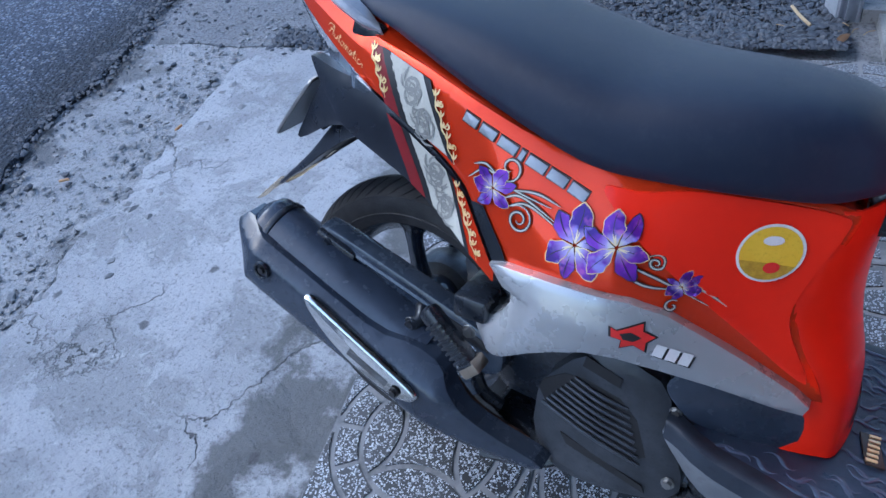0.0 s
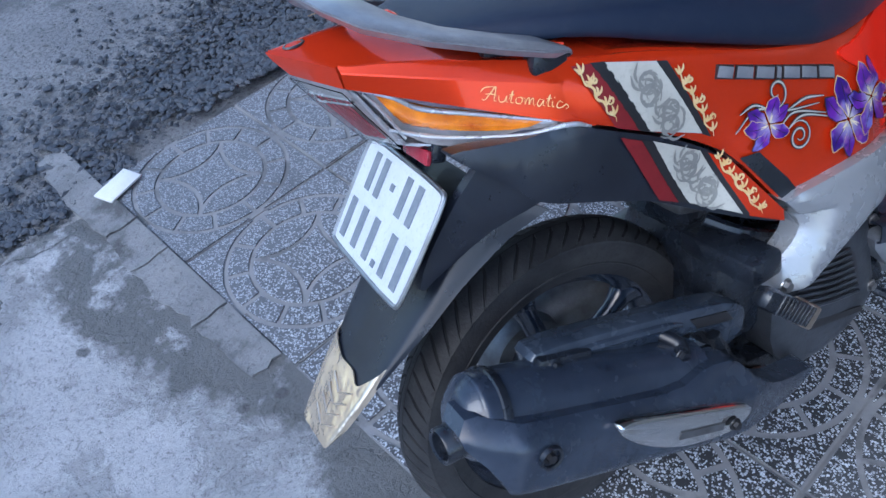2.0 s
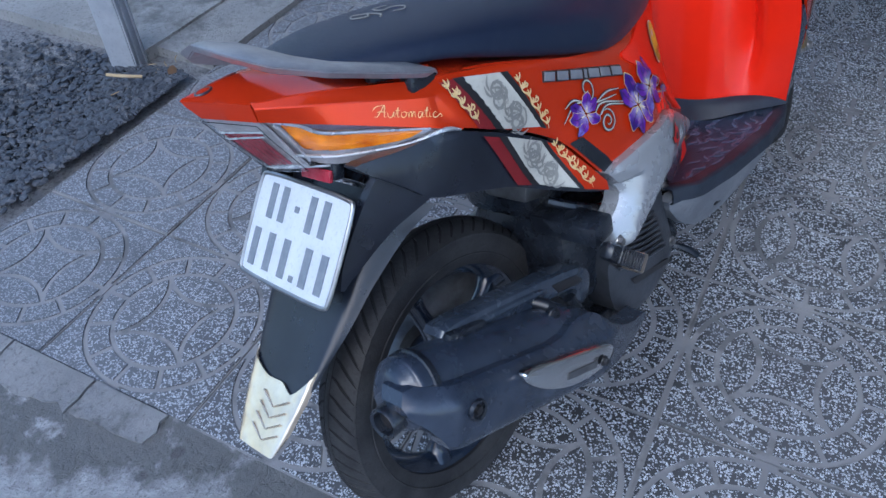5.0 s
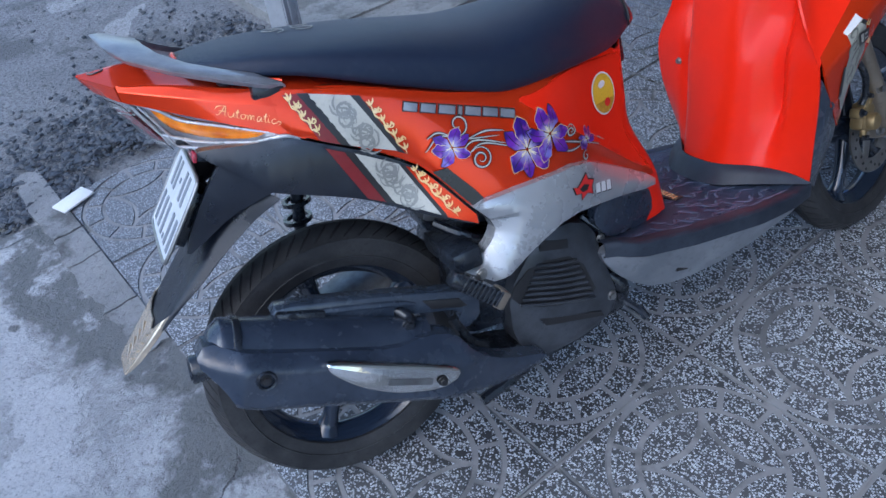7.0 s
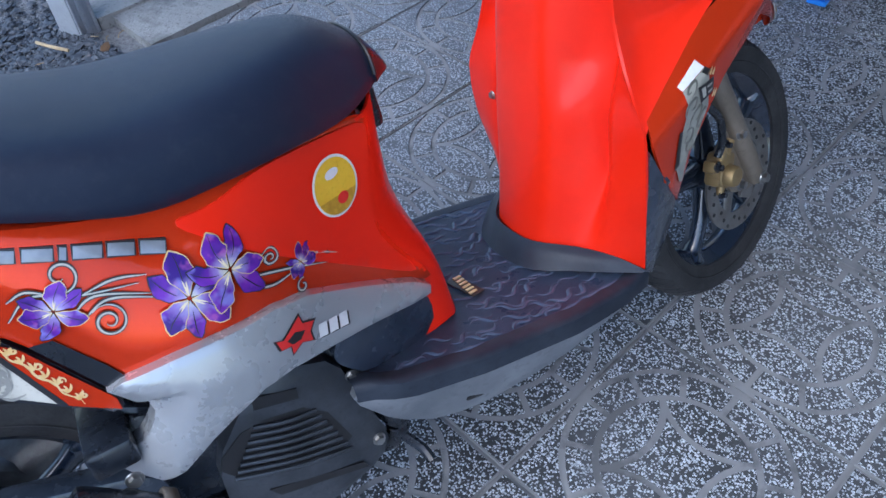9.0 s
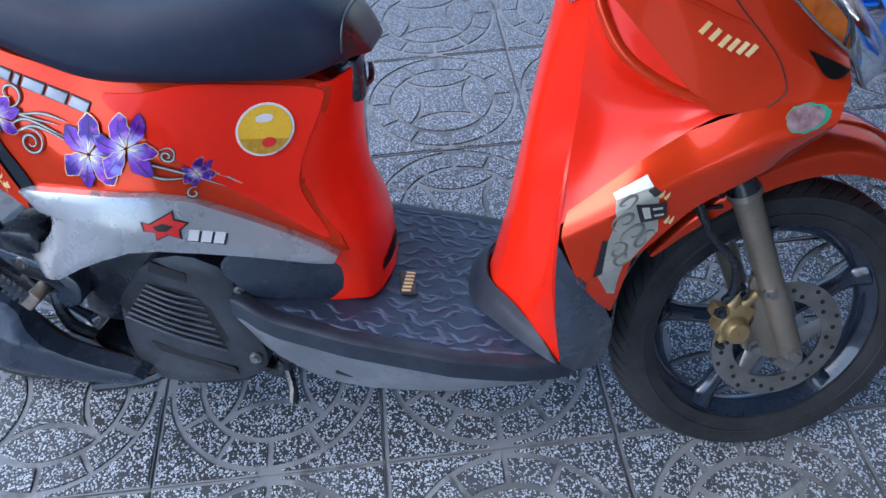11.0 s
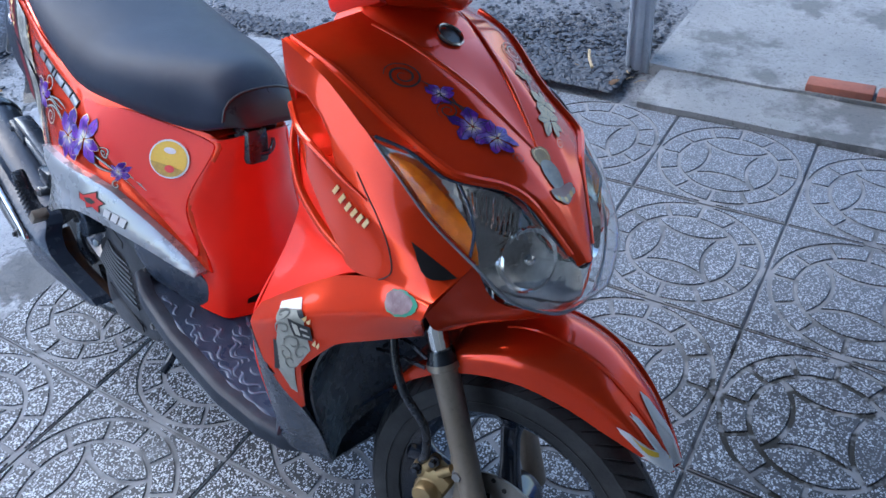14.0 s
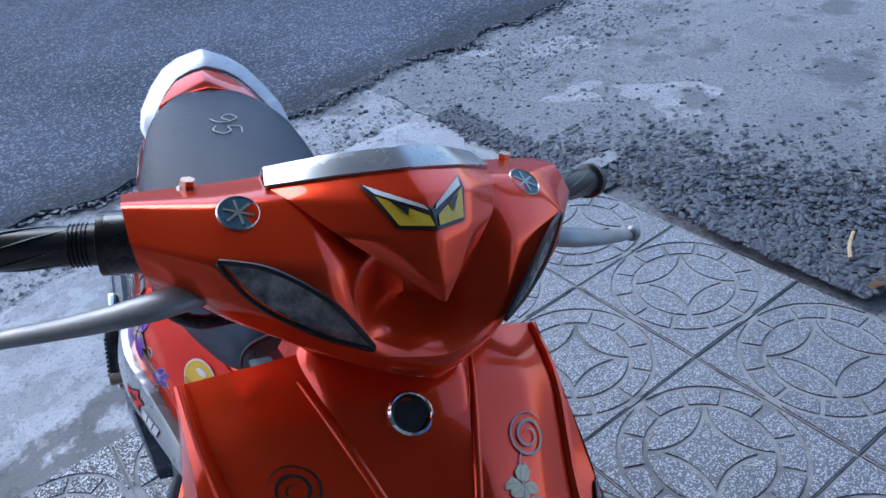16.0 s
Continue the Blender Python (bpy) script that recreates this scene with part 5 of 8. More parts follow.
def engine():
    block = bmesh.new()
    box(block, (0.44, -0.02, 0.30), (0.26, 0.20, 0.18), pose(0, 0, 0, 0, 8, 0), 0.03)
    eng = part("engine", block, BLACK, scooter, "dark engine block under the body")
    part("air_box", box(bmesh.new(), (0.44, 0.0, 0.48), (0.26, 0.16, 0.16), None, 0.03), BLACK, eng)
    part("storage_box", box(bmesh.new(), (0.33, 0.0, 0.615), (0.34, 0.20, 0.10), pose(0, 0, 0, 0, 18, 0), 0.03), BLACK, eng)
    part("carburettor", box(bmesh.new(), (0.335, -0.04, 0.475), (0.07, 0.09, 0.06), pose(0, 0, 0, 0, 20, 0), 0.012), ALLOY, eng)
    out = [(0.392, 0.300), (0.455, 0.378), (0.515, 0.392), (0.572, 0.365), (0.590, 0.275), (0.612, 0.195), (0.590, 0.165), (0.50, 0.150), (0.420, 0.150), (0.385, 0.205)]
    cover = part("engine_cover", side_sheet(out, lambda x, z: 0.145 + 0.014 * max(0.0, 1 - ((x - 0.49) / 0.12) ** 2), 0.05, 0.02, 1, 0.006), ENGINE, eng, "black plastic engine fan cover", 20)
    # black sheet on the cover paints the shade between the slats
    pit = [(0.445, 0.346), (0.532, 0.324), (0.566, 0.216), (0.415, 0.262), (0.388, 0.300)]
    part("grille_recess", side_sheet(pit, lambda x, z: 0.146 + 0.014 * max(0.0, 1 - ((x - 0.49) / 0.12) ** 2), 0.002, 0.03, 1, 0.001), INK, cover)
    for i in range(8):
        f = i / 7
        x0, z0 = SLAT[0] + (SLAT[4] - SLAT[0]) * f, SLAT[1] + (SLAT[5] - SLAT[1]) * f
        x1, z1 = SLAT[2] + (SLAT[6] - SLAT[2]) * f, SLAT[3] + (SLAT[7] - SLAT[3]) * f
        s = bmesh.new()
        tube(s, [(x0, -0.158, z0), ((x0 + x1) / 2, -0.164, (z0 + z1) / 2), (x1, -0.158, z1)], 0.0029, 6, 6, 1.0)
        part("slat", s, ENGINE, cover)
    part("cover_window", side_sheet([(0.462, 0.380), (0.514, 0.362), (0.512, 0.346), (0.458, 0.362)], lambda x, z: 0.1600, 0.002, 0.03, 0, 0.0), INK, cover, "dark window above the slats")
    part("cover_slot", side_sheet([(0.435, 0.232), (0.560, 0.190), (0.565, 0.178), (0.445, 0.214)], lambda x, z: 0.1590, 0.002, 0.03, 0, 0.0), INK, cover)
    lower = [(0.30, 0.215), (0.40, 0.185), (0.47, 0.150), (0.56, 0.150), (0.60, 0.172), (0.56, 0.135), (0.44, 0.125), (0.36, 0.158)]
    part("belly_cover", side_sheet(lower, lambda x, z: 0.135, 0.06, 0.02, 1), BLACK, eng)
    put_bolt((0.592, -0.15, 0.205), eng, 0.007)
    put_bolt((0.585, -0.15, 0.33), eng, 0.006)
    part("hose", tube(bmesh.new(), [(0.60, -0.10, 0.24), (0.63, -0.12, 0.20), (0.62, -0.11, 0.155), (0.57, -0.08, 0.14)], 0.017, 12, 18), BLACK, eng)
    part("hose", tube(bmesh.new(), [(0.57, -0.12, 0.37), (0.60, -0.14, 0.33), (0.61, -0.13, 0.28)], 0.008, 8, 12), BLACK, eng)
    part("hose", tube(bmesh.new(), [(0.30, -0.12, 0.47), (0.34, -0.15, 0.44), (0.40, -0.14, 0.40), (0.46, -0.13, 0.385)], 0.008, 8, 14), BLACK, eng)
    peg, ribs = bmesh.new(), []
    box(peg, (0.300, -0.240, 0.400), (0.104, 0.026, 0.027), pose(0, 0, 0, 0, 45, 0), 0.009)
    for i in range(9):
        s = -0.028 + 0.0085 * i
        ribs.append(box(bmesh.new(), (0.300 + s * 0.707, -0.2525, 0.400 - s * 0.707), (0.0042, 0.005, 0.026), pose(0, 0, 0, 0, 47, 0), 0.001))
    p = part("passenger_peg", peg, BLACK, scooter, "folded black rubber passenger foot peg")
    for r in ribs:
        part("peg_rib", r, BLACK, p)
    end = bmesh.new()
    box(end, (0.334, -0.238, 0.366), (0.020, 0.031, 0.031), pose(0, 0, 0, 0, 45, 0), 0.004)
    part("peg_clip", end, FORK, p, "worn steel peg clip")
    stand = bmesh.new()
    tube(stand, [(0.52, 0.09, 0.20), (0.55, 0.15, 0.12), (0.58, 0.215, 0.03)], 0.011, 10, 10)
    box(stand, (0.583, 0.222, 0.0655), (0.06, 0.04, 0.006), pose(0, 0, 0, 15, 0, 0), 0.002)
    part("side_stand", stand, BLACK, scooter, "black side stand, folded out")
    centre = bmesh.new()
    tube(centre, [(0.46, -0.10, 0.17), (0.40, -0.13, 0.13), (0.30, -0.14, 0.11)], 0.011, 8, 10)
    part("stand_arm", centre, BLACK, scooter)
    centre = bmesh.new()
    tube(centre, [(0.62, -0.11, 0.175), (0.645, -0.15, 0.15), (0.65, -0.17, 0.135)], 0.008, 8, 8)
    part("stand_arm", centre, BLACK, scooter)


engine()


def rear_mudguard():
    # stations down the guard: middle (x, z), half width to the fold, edge behind the fold (x, half width, z)
    off = -0.0125
    st = [(0.040, 0.636, 0.078, 0.080, 0.118, 0.604), (-0.010, 0.586, 0.070, 0.036, 0.096, 0.578), (-0.060, 0.530, 0.062, -0.023, 0.080, 0.538), (-0.105, 0.488, 0.055, -0.069, 0.070, 0.502), (-0.145, 0.453, 0.048, -0.112, 0.058, 0.470), (-0.163, 0.438, 0.043, -0.141, 0.051, 0.448)]

    def row(x, z, hw, ex, ew, ez, lift=0.0):
        half = [(ex, -ew, ez), (x * 0.86 + ex * 0.14 - lift, -hw, z * 0.86 + ez * 0.14 + lift), (x - lift, -hw * 0.5, z + lift), (x - lift, 0, z + lift)]
        return [(a, b + off, c) for a, b, c in half] + [(a, off - 1.46 * b, c) for a, b, c in reversed(half[:-1])]

    guard = part("rear_mudguard", Patch([row(*s) for s in st], False, 0.3).mesh(36, 43, 0.003), NAVY, scooter, "dark grey plastic rear mudguard", 24)
    tip = [(-0.152, 0.4475, 0.047, -0.128, 0.0530, 0.460), (-0.172, 0.4305, 0.043, -0.151, 0.0485, 0.440), (-0.190, 0.4155, 0.039, -0.171, 0.0440, 0.424), (-0.207, 0.4010, 0.035, -0.192, 0.0390, 0.407), (-0.223, 0.3875, 0.029, -0.216, 0.0310, 0.392)]
    rows = [row(*s, 0.0025) for s in tip]
    rows[0] = [(x + 0.010 * (abs(y - off) > 0.036) - 0.007 * (0.02 < abs(y - off) < 0.03), y, z + 0.009 * (abs(y - off) > 0.036) - 0.006 * (0.02 < abs(y - off) < 0.03)) for x, y, z in rows[0]]
    cap = part("mudguard_tip", Patch(rows, False, 0.2).mesh(18, 41, 0.002), TIP, guard, "shiny polished mudguard tip", 30)
    ribs = bmesh.new()
    for i in range(4):
        f = 0.30 + 0.17 * i
        x, z = -0.156 - 0.067 * f, 0.444 - 0.0565 * f
        for s in (-1, 1):
            tube(ribs, [(x - 0.0035, off + s * 0.001, z + 0.001), (x + 0.006, off + s * 0.026, z + 0.012)], 0.0014, 6)
    part("embossed_rib", ribs, TIP, cap)
    # side arms that tie the mudguard to the tail
    arm = [(0.125, 0.660), (0.085, 0.622), (0.051, 0.612), (0.012, 0.600), (-0.06, 0.556), (-0.070, 0.562), (-0.015, 0.640), (0.025, 0.682), (0.05, 0.690)]
    both("mudguard_side", side_sheet(arm, lambda x, z: np.interp(x, (-0.05, 0.10), (0.091, 0.145)), 0.012, 0.02, 1), NAVY, guard)
    web = Patch([[(0.11, -0.13, 0.66), (0.12, 0, 0.665)], [(0.20, -0.13, 0.60), (0.20, 0, 0.60)], [(0.30, -0.15, 0.535), (0.30, 0, 0.535)]], True)
    part("inner_guard", web.mesh(12, 14), BLACK, guard)
    web2 = Patch([[(0.05, -0.098, 0.633), (0.05, 0, 0.637)], [(0.10, -0.115, 0.645), (0.10, 0, 0.66)], [(0.16, -0.13, 0.63), (0.16, 0, 0.64)]], True)
    part("tail_underside", web2.mesh(10, 14), BLACK, guard)
    up = Vector((0.646, -0.050, 0.762)).normalized()
    across = Vector((-0.022, -0.998, -0.040))
    across = (across - up * across.dot(up)).normalized()
    m = Matrix.Translation((-0.056, -0.0120, 0.614)) @ Matrix((across, up, across.cross(up))).transposed().to_4x4()
    hold = bmesh.new()
    box(hold, (0, 0.012, -0.022), (0.105, 0.060, 0.036), None, 0.006)
    box(hold, (0, -0.040, -0.020), (0.040, 0.040, 0.030), None, 0.005)
    bmesh.ops.transform(hold, matrix=m, verts=hold.verts)
    part("plate_bracket", hold, BLACK, guard, "black bracket behind the plate")
    pl = bmesh.new()
    sheet = chaikin([(-0.082, -0.068), (0.082, -0.068), (0.091, -0.059), (0.091, 0.059), (0.082, 0.068), (-0.082, 0.068), (-0.091, 0.059), (-0.091, -0.059)], 2)
    made = bmesh.ops.extrude_face_region(pl, geom=[pl.faces.new([pl.verts.new((p[0], p[1], -0.0015)) for p in sheet])])
    bmesh.ops.translate(pl, vec=(0, 0, 0.003), verts=[v for v in made["geom"] if isinstance(v, bmesh.types.BMVert)])
    bmesh.ops.transform(pl, matrix=m, verts=pl.verts)
    plate = part("number_plate", pl, PLATE, guard, "white number plate in a metal frame")
    fr = bmesh.new()
    loop = [(-0.083, -0.068), (0.083, -0.068), (0.092, -0.059), (0.092, 0.059), (0.083, 0.068), (-0.083, 0.068), (-0.092, 0.059), (-0.092, -0.059)]
    pts = [(p[0], p[1], 0.001) for p in chaikin(loop, 2)]
    tube(fr, pts + pts[:1], 0.0030, 8, 130)
    bmesh.ops.transform(fr, matrix=m, verts=fr.verts)
    part("plate_frame", fr, STEEL, plate, "thin steel plate frame")
    spots = [(x, 0.034, 0.012, 0.046) for x in (-0.058, -0.034, 0.022, 0.048)] + [(-0.006, 0.034, 0.008, 0.008)]
    spots += [(x, -0.030, 0.013, 0.050) for x in (-0.072, -0.040, -0.008, 0.036, 0.067)] + [(0.014, -0.050, 0.008, 0.008)]
    for x, y, wd, ht in spots:
        bar = box(bmesh.new(), (x, y, 0.002), (wd, ht, 0.0015))
        bmesh.ops.transform(bar, matrix=m, verts=bar.verts)
        part("plate_bar", bar, PLATE_INK, plate)


rear_mudguard()


# ---- floorboard ----
def floorboard():
    def edge_y(x):
        return float(np.interp(x, (0.57, 0.62, 0.75, 0.90, 1.0, 1.05, 1.075), (0.160, 0.180, 0.196, 0.200, 0.190, 0.176, 0.155)))

    def floor_z(x):
        return float(np.interp(x, (0.57, 0.60, 0.66, 0.76, 0.90, 1.0, 1.08), (0.315, 0.318, 0.308, 0.294, 0.277, 0.268, 0.262)))

    rows = []
    for x in np.linspace(0.60, 1.075, 26):
        e, z = edge_y(x), floor_z(x)
        rows.append([(x, y, z) for y in np.linspace(-e + 0.012, e - 0.012, 22)])
    bm = bmesh.new()
    grid_mesh(bm, rows)
    bmesh.ops.solidify(bm, geom=bm.faces[:], thickness=0.012)
    mat = part("floor_mat", bm, MAT, scooter, "dark rubber floor mat with raised swirls")
    rng = random.Random(12)
    sw = bmesh.new()
    for i in range(17):
        for j in range(13):
            x, y = 0.635 + 0.0255 * (i + 0.5 * (j % 2)) + rng.uniform(-0.005, 0.005), -0.174 + 0.029 * j + rng.uniform(-0.005, 0.005)
            if abs(y) > edge_y(x) - 0.02 or (x < 0.78 and abs(y) < 0.12) or (x > 0.95 and abs(y) < 0.12):
                continue
            k, size = rng.choice((-1, 1)), rng.uniform(0.050, 0.068)
            a = rng.uniform(-0.5, 0.5) + (math.pi if rng.random() < 0.4 else 0)
            px, py, pts = x - 0.5 * size * math.cos(a), y - 0.5 * size * math.sin(a), []
            for f in np.linspace(0, 1, 10):
                turn = a + k * (1.1 * math.cos(4.2 * f) + 4.5 * max(0.0, f - 0.62))
                px, py = px + size / 10 * math.cos(turn), py + size / 10 * math.sin(turn)
                pts.append((px, max(-edge_y(px) + 0.02, min(edge_y(px) - 0.02, py))))
            tube(sw, [(px, py, floor_z(px) + 0.0008) for px, py in pts], [0.0005, 0.0022, 0.0036, 0.0040, 0.0022, 0.0005], 6, 14, 0.35)
    tagged(part("swirl", sw, MATWORN, mat, "worn raised swirls"), kind="stuff")
    tag = bmesh.new()
    box(tag, (0.815, -0.045, 0.290), (0.024, 0.062, 0.003), pose(0, 0, 0, 0, 7, 12), 0.002)
    tg = part("name_tag", tag, surface("brown_rubber_tag", (0.030, 0.024, 0.018), (0.06, 0.045, 0.03), 40, 0.5), mat, "small dark rubber tag with gold bars")
    for i in range(6):
        part("tag_bar", box(bmesh.new(), (0.816, -0.068 + 0.0095 * i, 0.2922), (0.014, 0.005, 0.002), pose(0, 0, 0, 0, 7, 12)), GOLDPRINT, tg)
    # rolled edge and scuffed skirt
    for s in (-1, 1):
        lip = bmesh.new()
        band = []
        for x in np.linspace(0.578, 1.072, 48):
            e, z = edge_y(x), floor_z(x) + 0.014 * max(0.0, 1 - (x - 0.578) / 0.07)
            deep = np.interp(x, (0.578, 0.62, 0.95, 1.072), (0.030, 0.030, 0.031, 0.026))
            band.append([(x, s * (e + dy), z + dz) for dy, dz in ((-0.020, 0.0005), (-0.013, 0.0012), (-0.004, 0.0018), (0.003, 0.0005), (0.0065, -0.003), (0.0070, -0.5 * deep), (0.0055, -deep), (0.000, -deep - 0.003))])
        grid_mesh(lip, band)
        bmesh.ops.recalc_face_normals(lip, faces=lip.faces)
        bmesh.ops.solidify(lip, geom=lip.faces[:], thickness=0.003)
        part("edge_trim", lip, EDGE, mat, "dark rubber edge of the floorboard")
    out = [(0.570, 0.300), (0.592, 0.318), (0.66, 0.303), (0.75, 0.287), (0.90, 0.268), (1.0, 0.260), (1.07, 0.246), (1.05, 0.236), (1.0, 0.219), (0.92, 0.199), (0.80, 0.175), (0.69, 0.178), (0.62, 0.228)]
    sk, _ = both("floor_skirt", side_sheet(out, lambda x, z: edge_y(x) + 0.004 - 0.55 * max(0.0, floor_z(x) - 0.012 - z) * 0.6, 0.02, 0.02, 1, 0.004), SKIRT, scooter, "scuffed silver-grey skirt under the floorboard")
    hole = bmesh.new()
    box(hole, (0.738, -0.1705, 0.209), (0.030, 0.006, 0.012), pose(0, 0, 0, 0, 12, 0), 0.003)
    part("slot", hole, INK, sk)
    tunnel = bmesh.new()
    box(tunnel, (0.80, 0, 0.245), (0.42, 0.26, 0.05), pose(0, 0, 0, 0, 8, 0), 0.015)
    part("frame_tunnel", tunnel, BLACK, scooter)
    collar = Patch([
        [(1.050, -0.186, 0.268), (1.020, -0.150, 0.290), (0.985, -0.105, 0.303), (0.946, -0.052, 0.309), (0.938, 0, 0.310)],
        [(1.046, -0.182, 0.268), (1.008, -0.148, 0.286), (0.973, -0.112, 0.295), (0.936, -0.060, 0.298), (0.927, 0, 0.299)],
        [(1.042, -0.182, 0.266), (1.000, -0.150, 0.274), (0.964, -0.118, 0.278), (0.921, -0.066, 0.277), (0.911, 0, 0.276)],
    ], True)
    part("shield_collar", collar.mesh(12, 40, 0.005), EDGE, scooter, "dark rubber collar at the foot of the leg shield")


floorboard()


# ---- front of the scooter ----
def steering(degrees):
    """A turn about the leaning steering axis."""
    return Matrix.Translation((1.09, 0, 0.85)) @ Matrix.Rotation(radians(degrees), 4, Vector((-0.40, 0, 0.9165)).normalized()) @ Matrix.Translation((-1.09, 0, -0.85))


# the fork points a little further left than the bar, which sits slightly off centre
STEER = steering(13) @ Matrix.Translation((-0.0145, 0, -0.008))
BAR = Matrix.Translation((0, 0.011, 0)) @ steering(9)


def turned(bm):
    """Turns a piece with the fork."""
    bmesh.ops.transform(bm, matrix=STEER, verts=bm.verts)
    return bm


def barred(bm):
    """Turns a piece with the handlebar."""
    bmesh.ops.transform(bm, matrix=BAR, verts=bm.verts)
    return bm


HOOD = Patch([
    [(1.050, -0.174, 0.887), (1.062, -0.12, 0.902), (1.070, -0.06, 0.915), (1.080, 0, 0.922)],
    [(1.120, -0.166, 0.866), (1.130, -0.12, 0.884), (1.138, -0.06, 0.892), (1.142, 0, 0.898)],
    [(1.205, -0.144, 0.817), (1.218, -0.10, 0.838), (1.226, -0.05, 0.852), (1.230, 0, 0.846)],
    [(1.284, -0.128, 0.785), (1.292, -0.084, 0.797), (1.302, -0.04, 0.804), (1.306, 0, 0.796)],
    [(1.335, -0.062, 0.767), (1.350, -0.045, 0.762), (1.361, -0.022, 0.753), (1.366, 0, 0.744)],
    [(1.403, -0.016, 0.686), (1.406, -0.010, 0.689), (1.408, -0.005, 0.690), (1.409, 0, 0.690)],
], True, 0.45)


def front_cowl():
    hood = part("front_cowl", HOOD.mesh(44, 49, 0.004), RED_CANDY, scooter, "glossy red front cowl", 30)
    neck = Patch([
        [(1.024, -0.082, 0.890), (1.024, -0.067, 0.913), (1.024, -0.03, 0.920), (1.024, 0, 0.922)],
        [(1.070, -0.082, 0.903), (1.071, -0.065, 0.922), (1.074, -0.03, 0.926), (1.080, 0, 0.928)],
        [(1.122, -0.072, 0.886), (1.124, -0.060, 0.902), (1.127, -0.03, 0.906), (1.130, 0, 0.907)],
        [(1.168, -0.055, 0.868), (1.170, -0.048, 0.876), (1.174, -0.02, 0.877), (1.178, 0, 0.873)],
    ], True, 0.4)
    part("cowl_neck", neck.mesh(20, 40, 0.004), RED_CANDY, hood, "red neck of the cowl under the handlebar", 36)
    # raised edge creases and the sunken middle field
    for s in (-1, 1):
        c = bmesh.new()
        tube(c, [HOOD.at(u, 0.5 - s * 0.5 * (0.97 - 0.02 * u))[0] + np.array((0, 0, 0.001)) for u in np.linspace(0.01, 0.97, 14)], [0.004, 0.006, 0.006, 0.004], 8, 50)
        part("cowl_crease", c, RED_CANDY, hood)
        v = bmesh.new()
        pts = []
        for f in np.linspace(0, 1, 10):
            o, n = HOOD.at(0.08 + 0.52 * f, 0.5 - s * (0.21 * (1 - f) ** 0.8 + 0.01))
            pts.append(o - n * 0.0005 * np.sign(n[2]))
        tube(v, pts, [0.002, 0.0045, 0.004, 0.002], 10, 40)
        part("cowl_rib", v, RED_CANDY, hood)
    side = Patch([
        [(1.046, -0.178, 0.886), (1.044, -0.170, 0.84), (1.047, -0.158, 0.79)],
        [(1.120, -0.172, 0.858), (1.11, -0.186, 0.795), (1.10, -0.180, 0.735)],
        [(1.196, -0.170, 0.814), (1.19, -0.187, 0.74), (1.188, -0.187, 0.648)],
        [(1.266, -0.158, 0.756), (1.262, -0.180, 0.71), (1.25, -0.188, 0.655)],
        [(1.338, -0.128, 0.700), (1.335, -0.165, 0.68), (1.326, -0.188, 0.660)],
    ], False, 0.4)
    def hollow(u, v):
        """Depth of the intake: falls away from its upper edge, ends sharply at the lip."""
        if not 0.0 < u < 0.44:
            return 0.0
        lip = np.interp(u, (0.0, 0.16, 0.28, 0.38, 0.44), (0.83, 0.72, 0.56, 0.47, 0.44))
        top = np.interp(u, (0.0, 0.10, 0.17, 0.28, 0.35, 0.40), (0.62, 0.40, 0.27, 0.27, 0.33, 0.46))
        if not top < v < lip:
            return 0.0
        f = (v - top) / (lip - top)
        return 0.040 * f ** 0.8 * min(1.0, (0.44 - u) / 0.08) * min(1.0, f * 4)

    sheet_bm = bmesh.new()
    rows = []
    for u in np.linspace(0, 1, 64):
        row = []
        for v in np.linspace(0, 1, 52):
            o, n = side.at(u, v)
            row.append(o - (n if n[1] < 0 else -n) * hollow(u, v))
        rows.append(row)
    grid_mesh(sheet_bm, rows)
    bmesh.ops.recalc_face_normals(sheet_bm, faces=sheet_bm.faces)
    panel, _ = both("cowl_side", sheet_bm, RED_CANDY, hood, "", 34)
    # strip between hood and lamp
    strip = Patch([[(1.050, -0.174, 0.887), (1.047, -0.178, 0.884)], [(1.120, -0.166, 0.866), (1.120, -0.172, 0.858)], [(1.200, -0.146, 0.82), (1.198, -0.168, 0.813)], [(1.246, -0.134, 0.803), (1.240, -0.150, 0.804)]])
    both("cowl_edge", strip.mesh(12, 6, 0.003), RED_CANDY, hood)
    lip = bmesh.new()
    tube(lip, [side.at(u, v)[0] + np.array((0, -0.002, 0)) for u, v in ((0.01, 0.84), (0.16, 0.735), (0.28, 0.575), (0.38, 0.485), (0.46, 0.445), (0.58, 0.40))], [0.005, 0.005, 0.004, 0.003, 0.001], 8, 30)
    both("intake_lip", lip, RED_CANDY, panel, "rounded lower lip of the intake")
    seam = bmesh.new()
    tube(seam, [side.at(u, v)[0] + np.array((0, -0.0005, 0)) for u, v in ((0.50, 0.30), (0.56, 0.36), (0.62, 0.42), (0.70, 0.54), (0.756, 0.70), (0.78, 0.83), (0.765, 0.93), (0.735, 0.995))], 0.0008, 6, 30)
    both("panel_seam", seam, INK, panel)
    for i in range(6):
        o, n = side.at(0.43 + 0.034 * i, 0.585 - 0.004 * i)
        part("brand_bar", box(bmesh.new(), tuple(o + np.array((0, -0.002, 0))), (0.0056, 0.0010, 0.0145), pose(0, 0, 0, 0, 36, 0)), GOLDPRINT, panel, "pale gold unlettered brand mark")
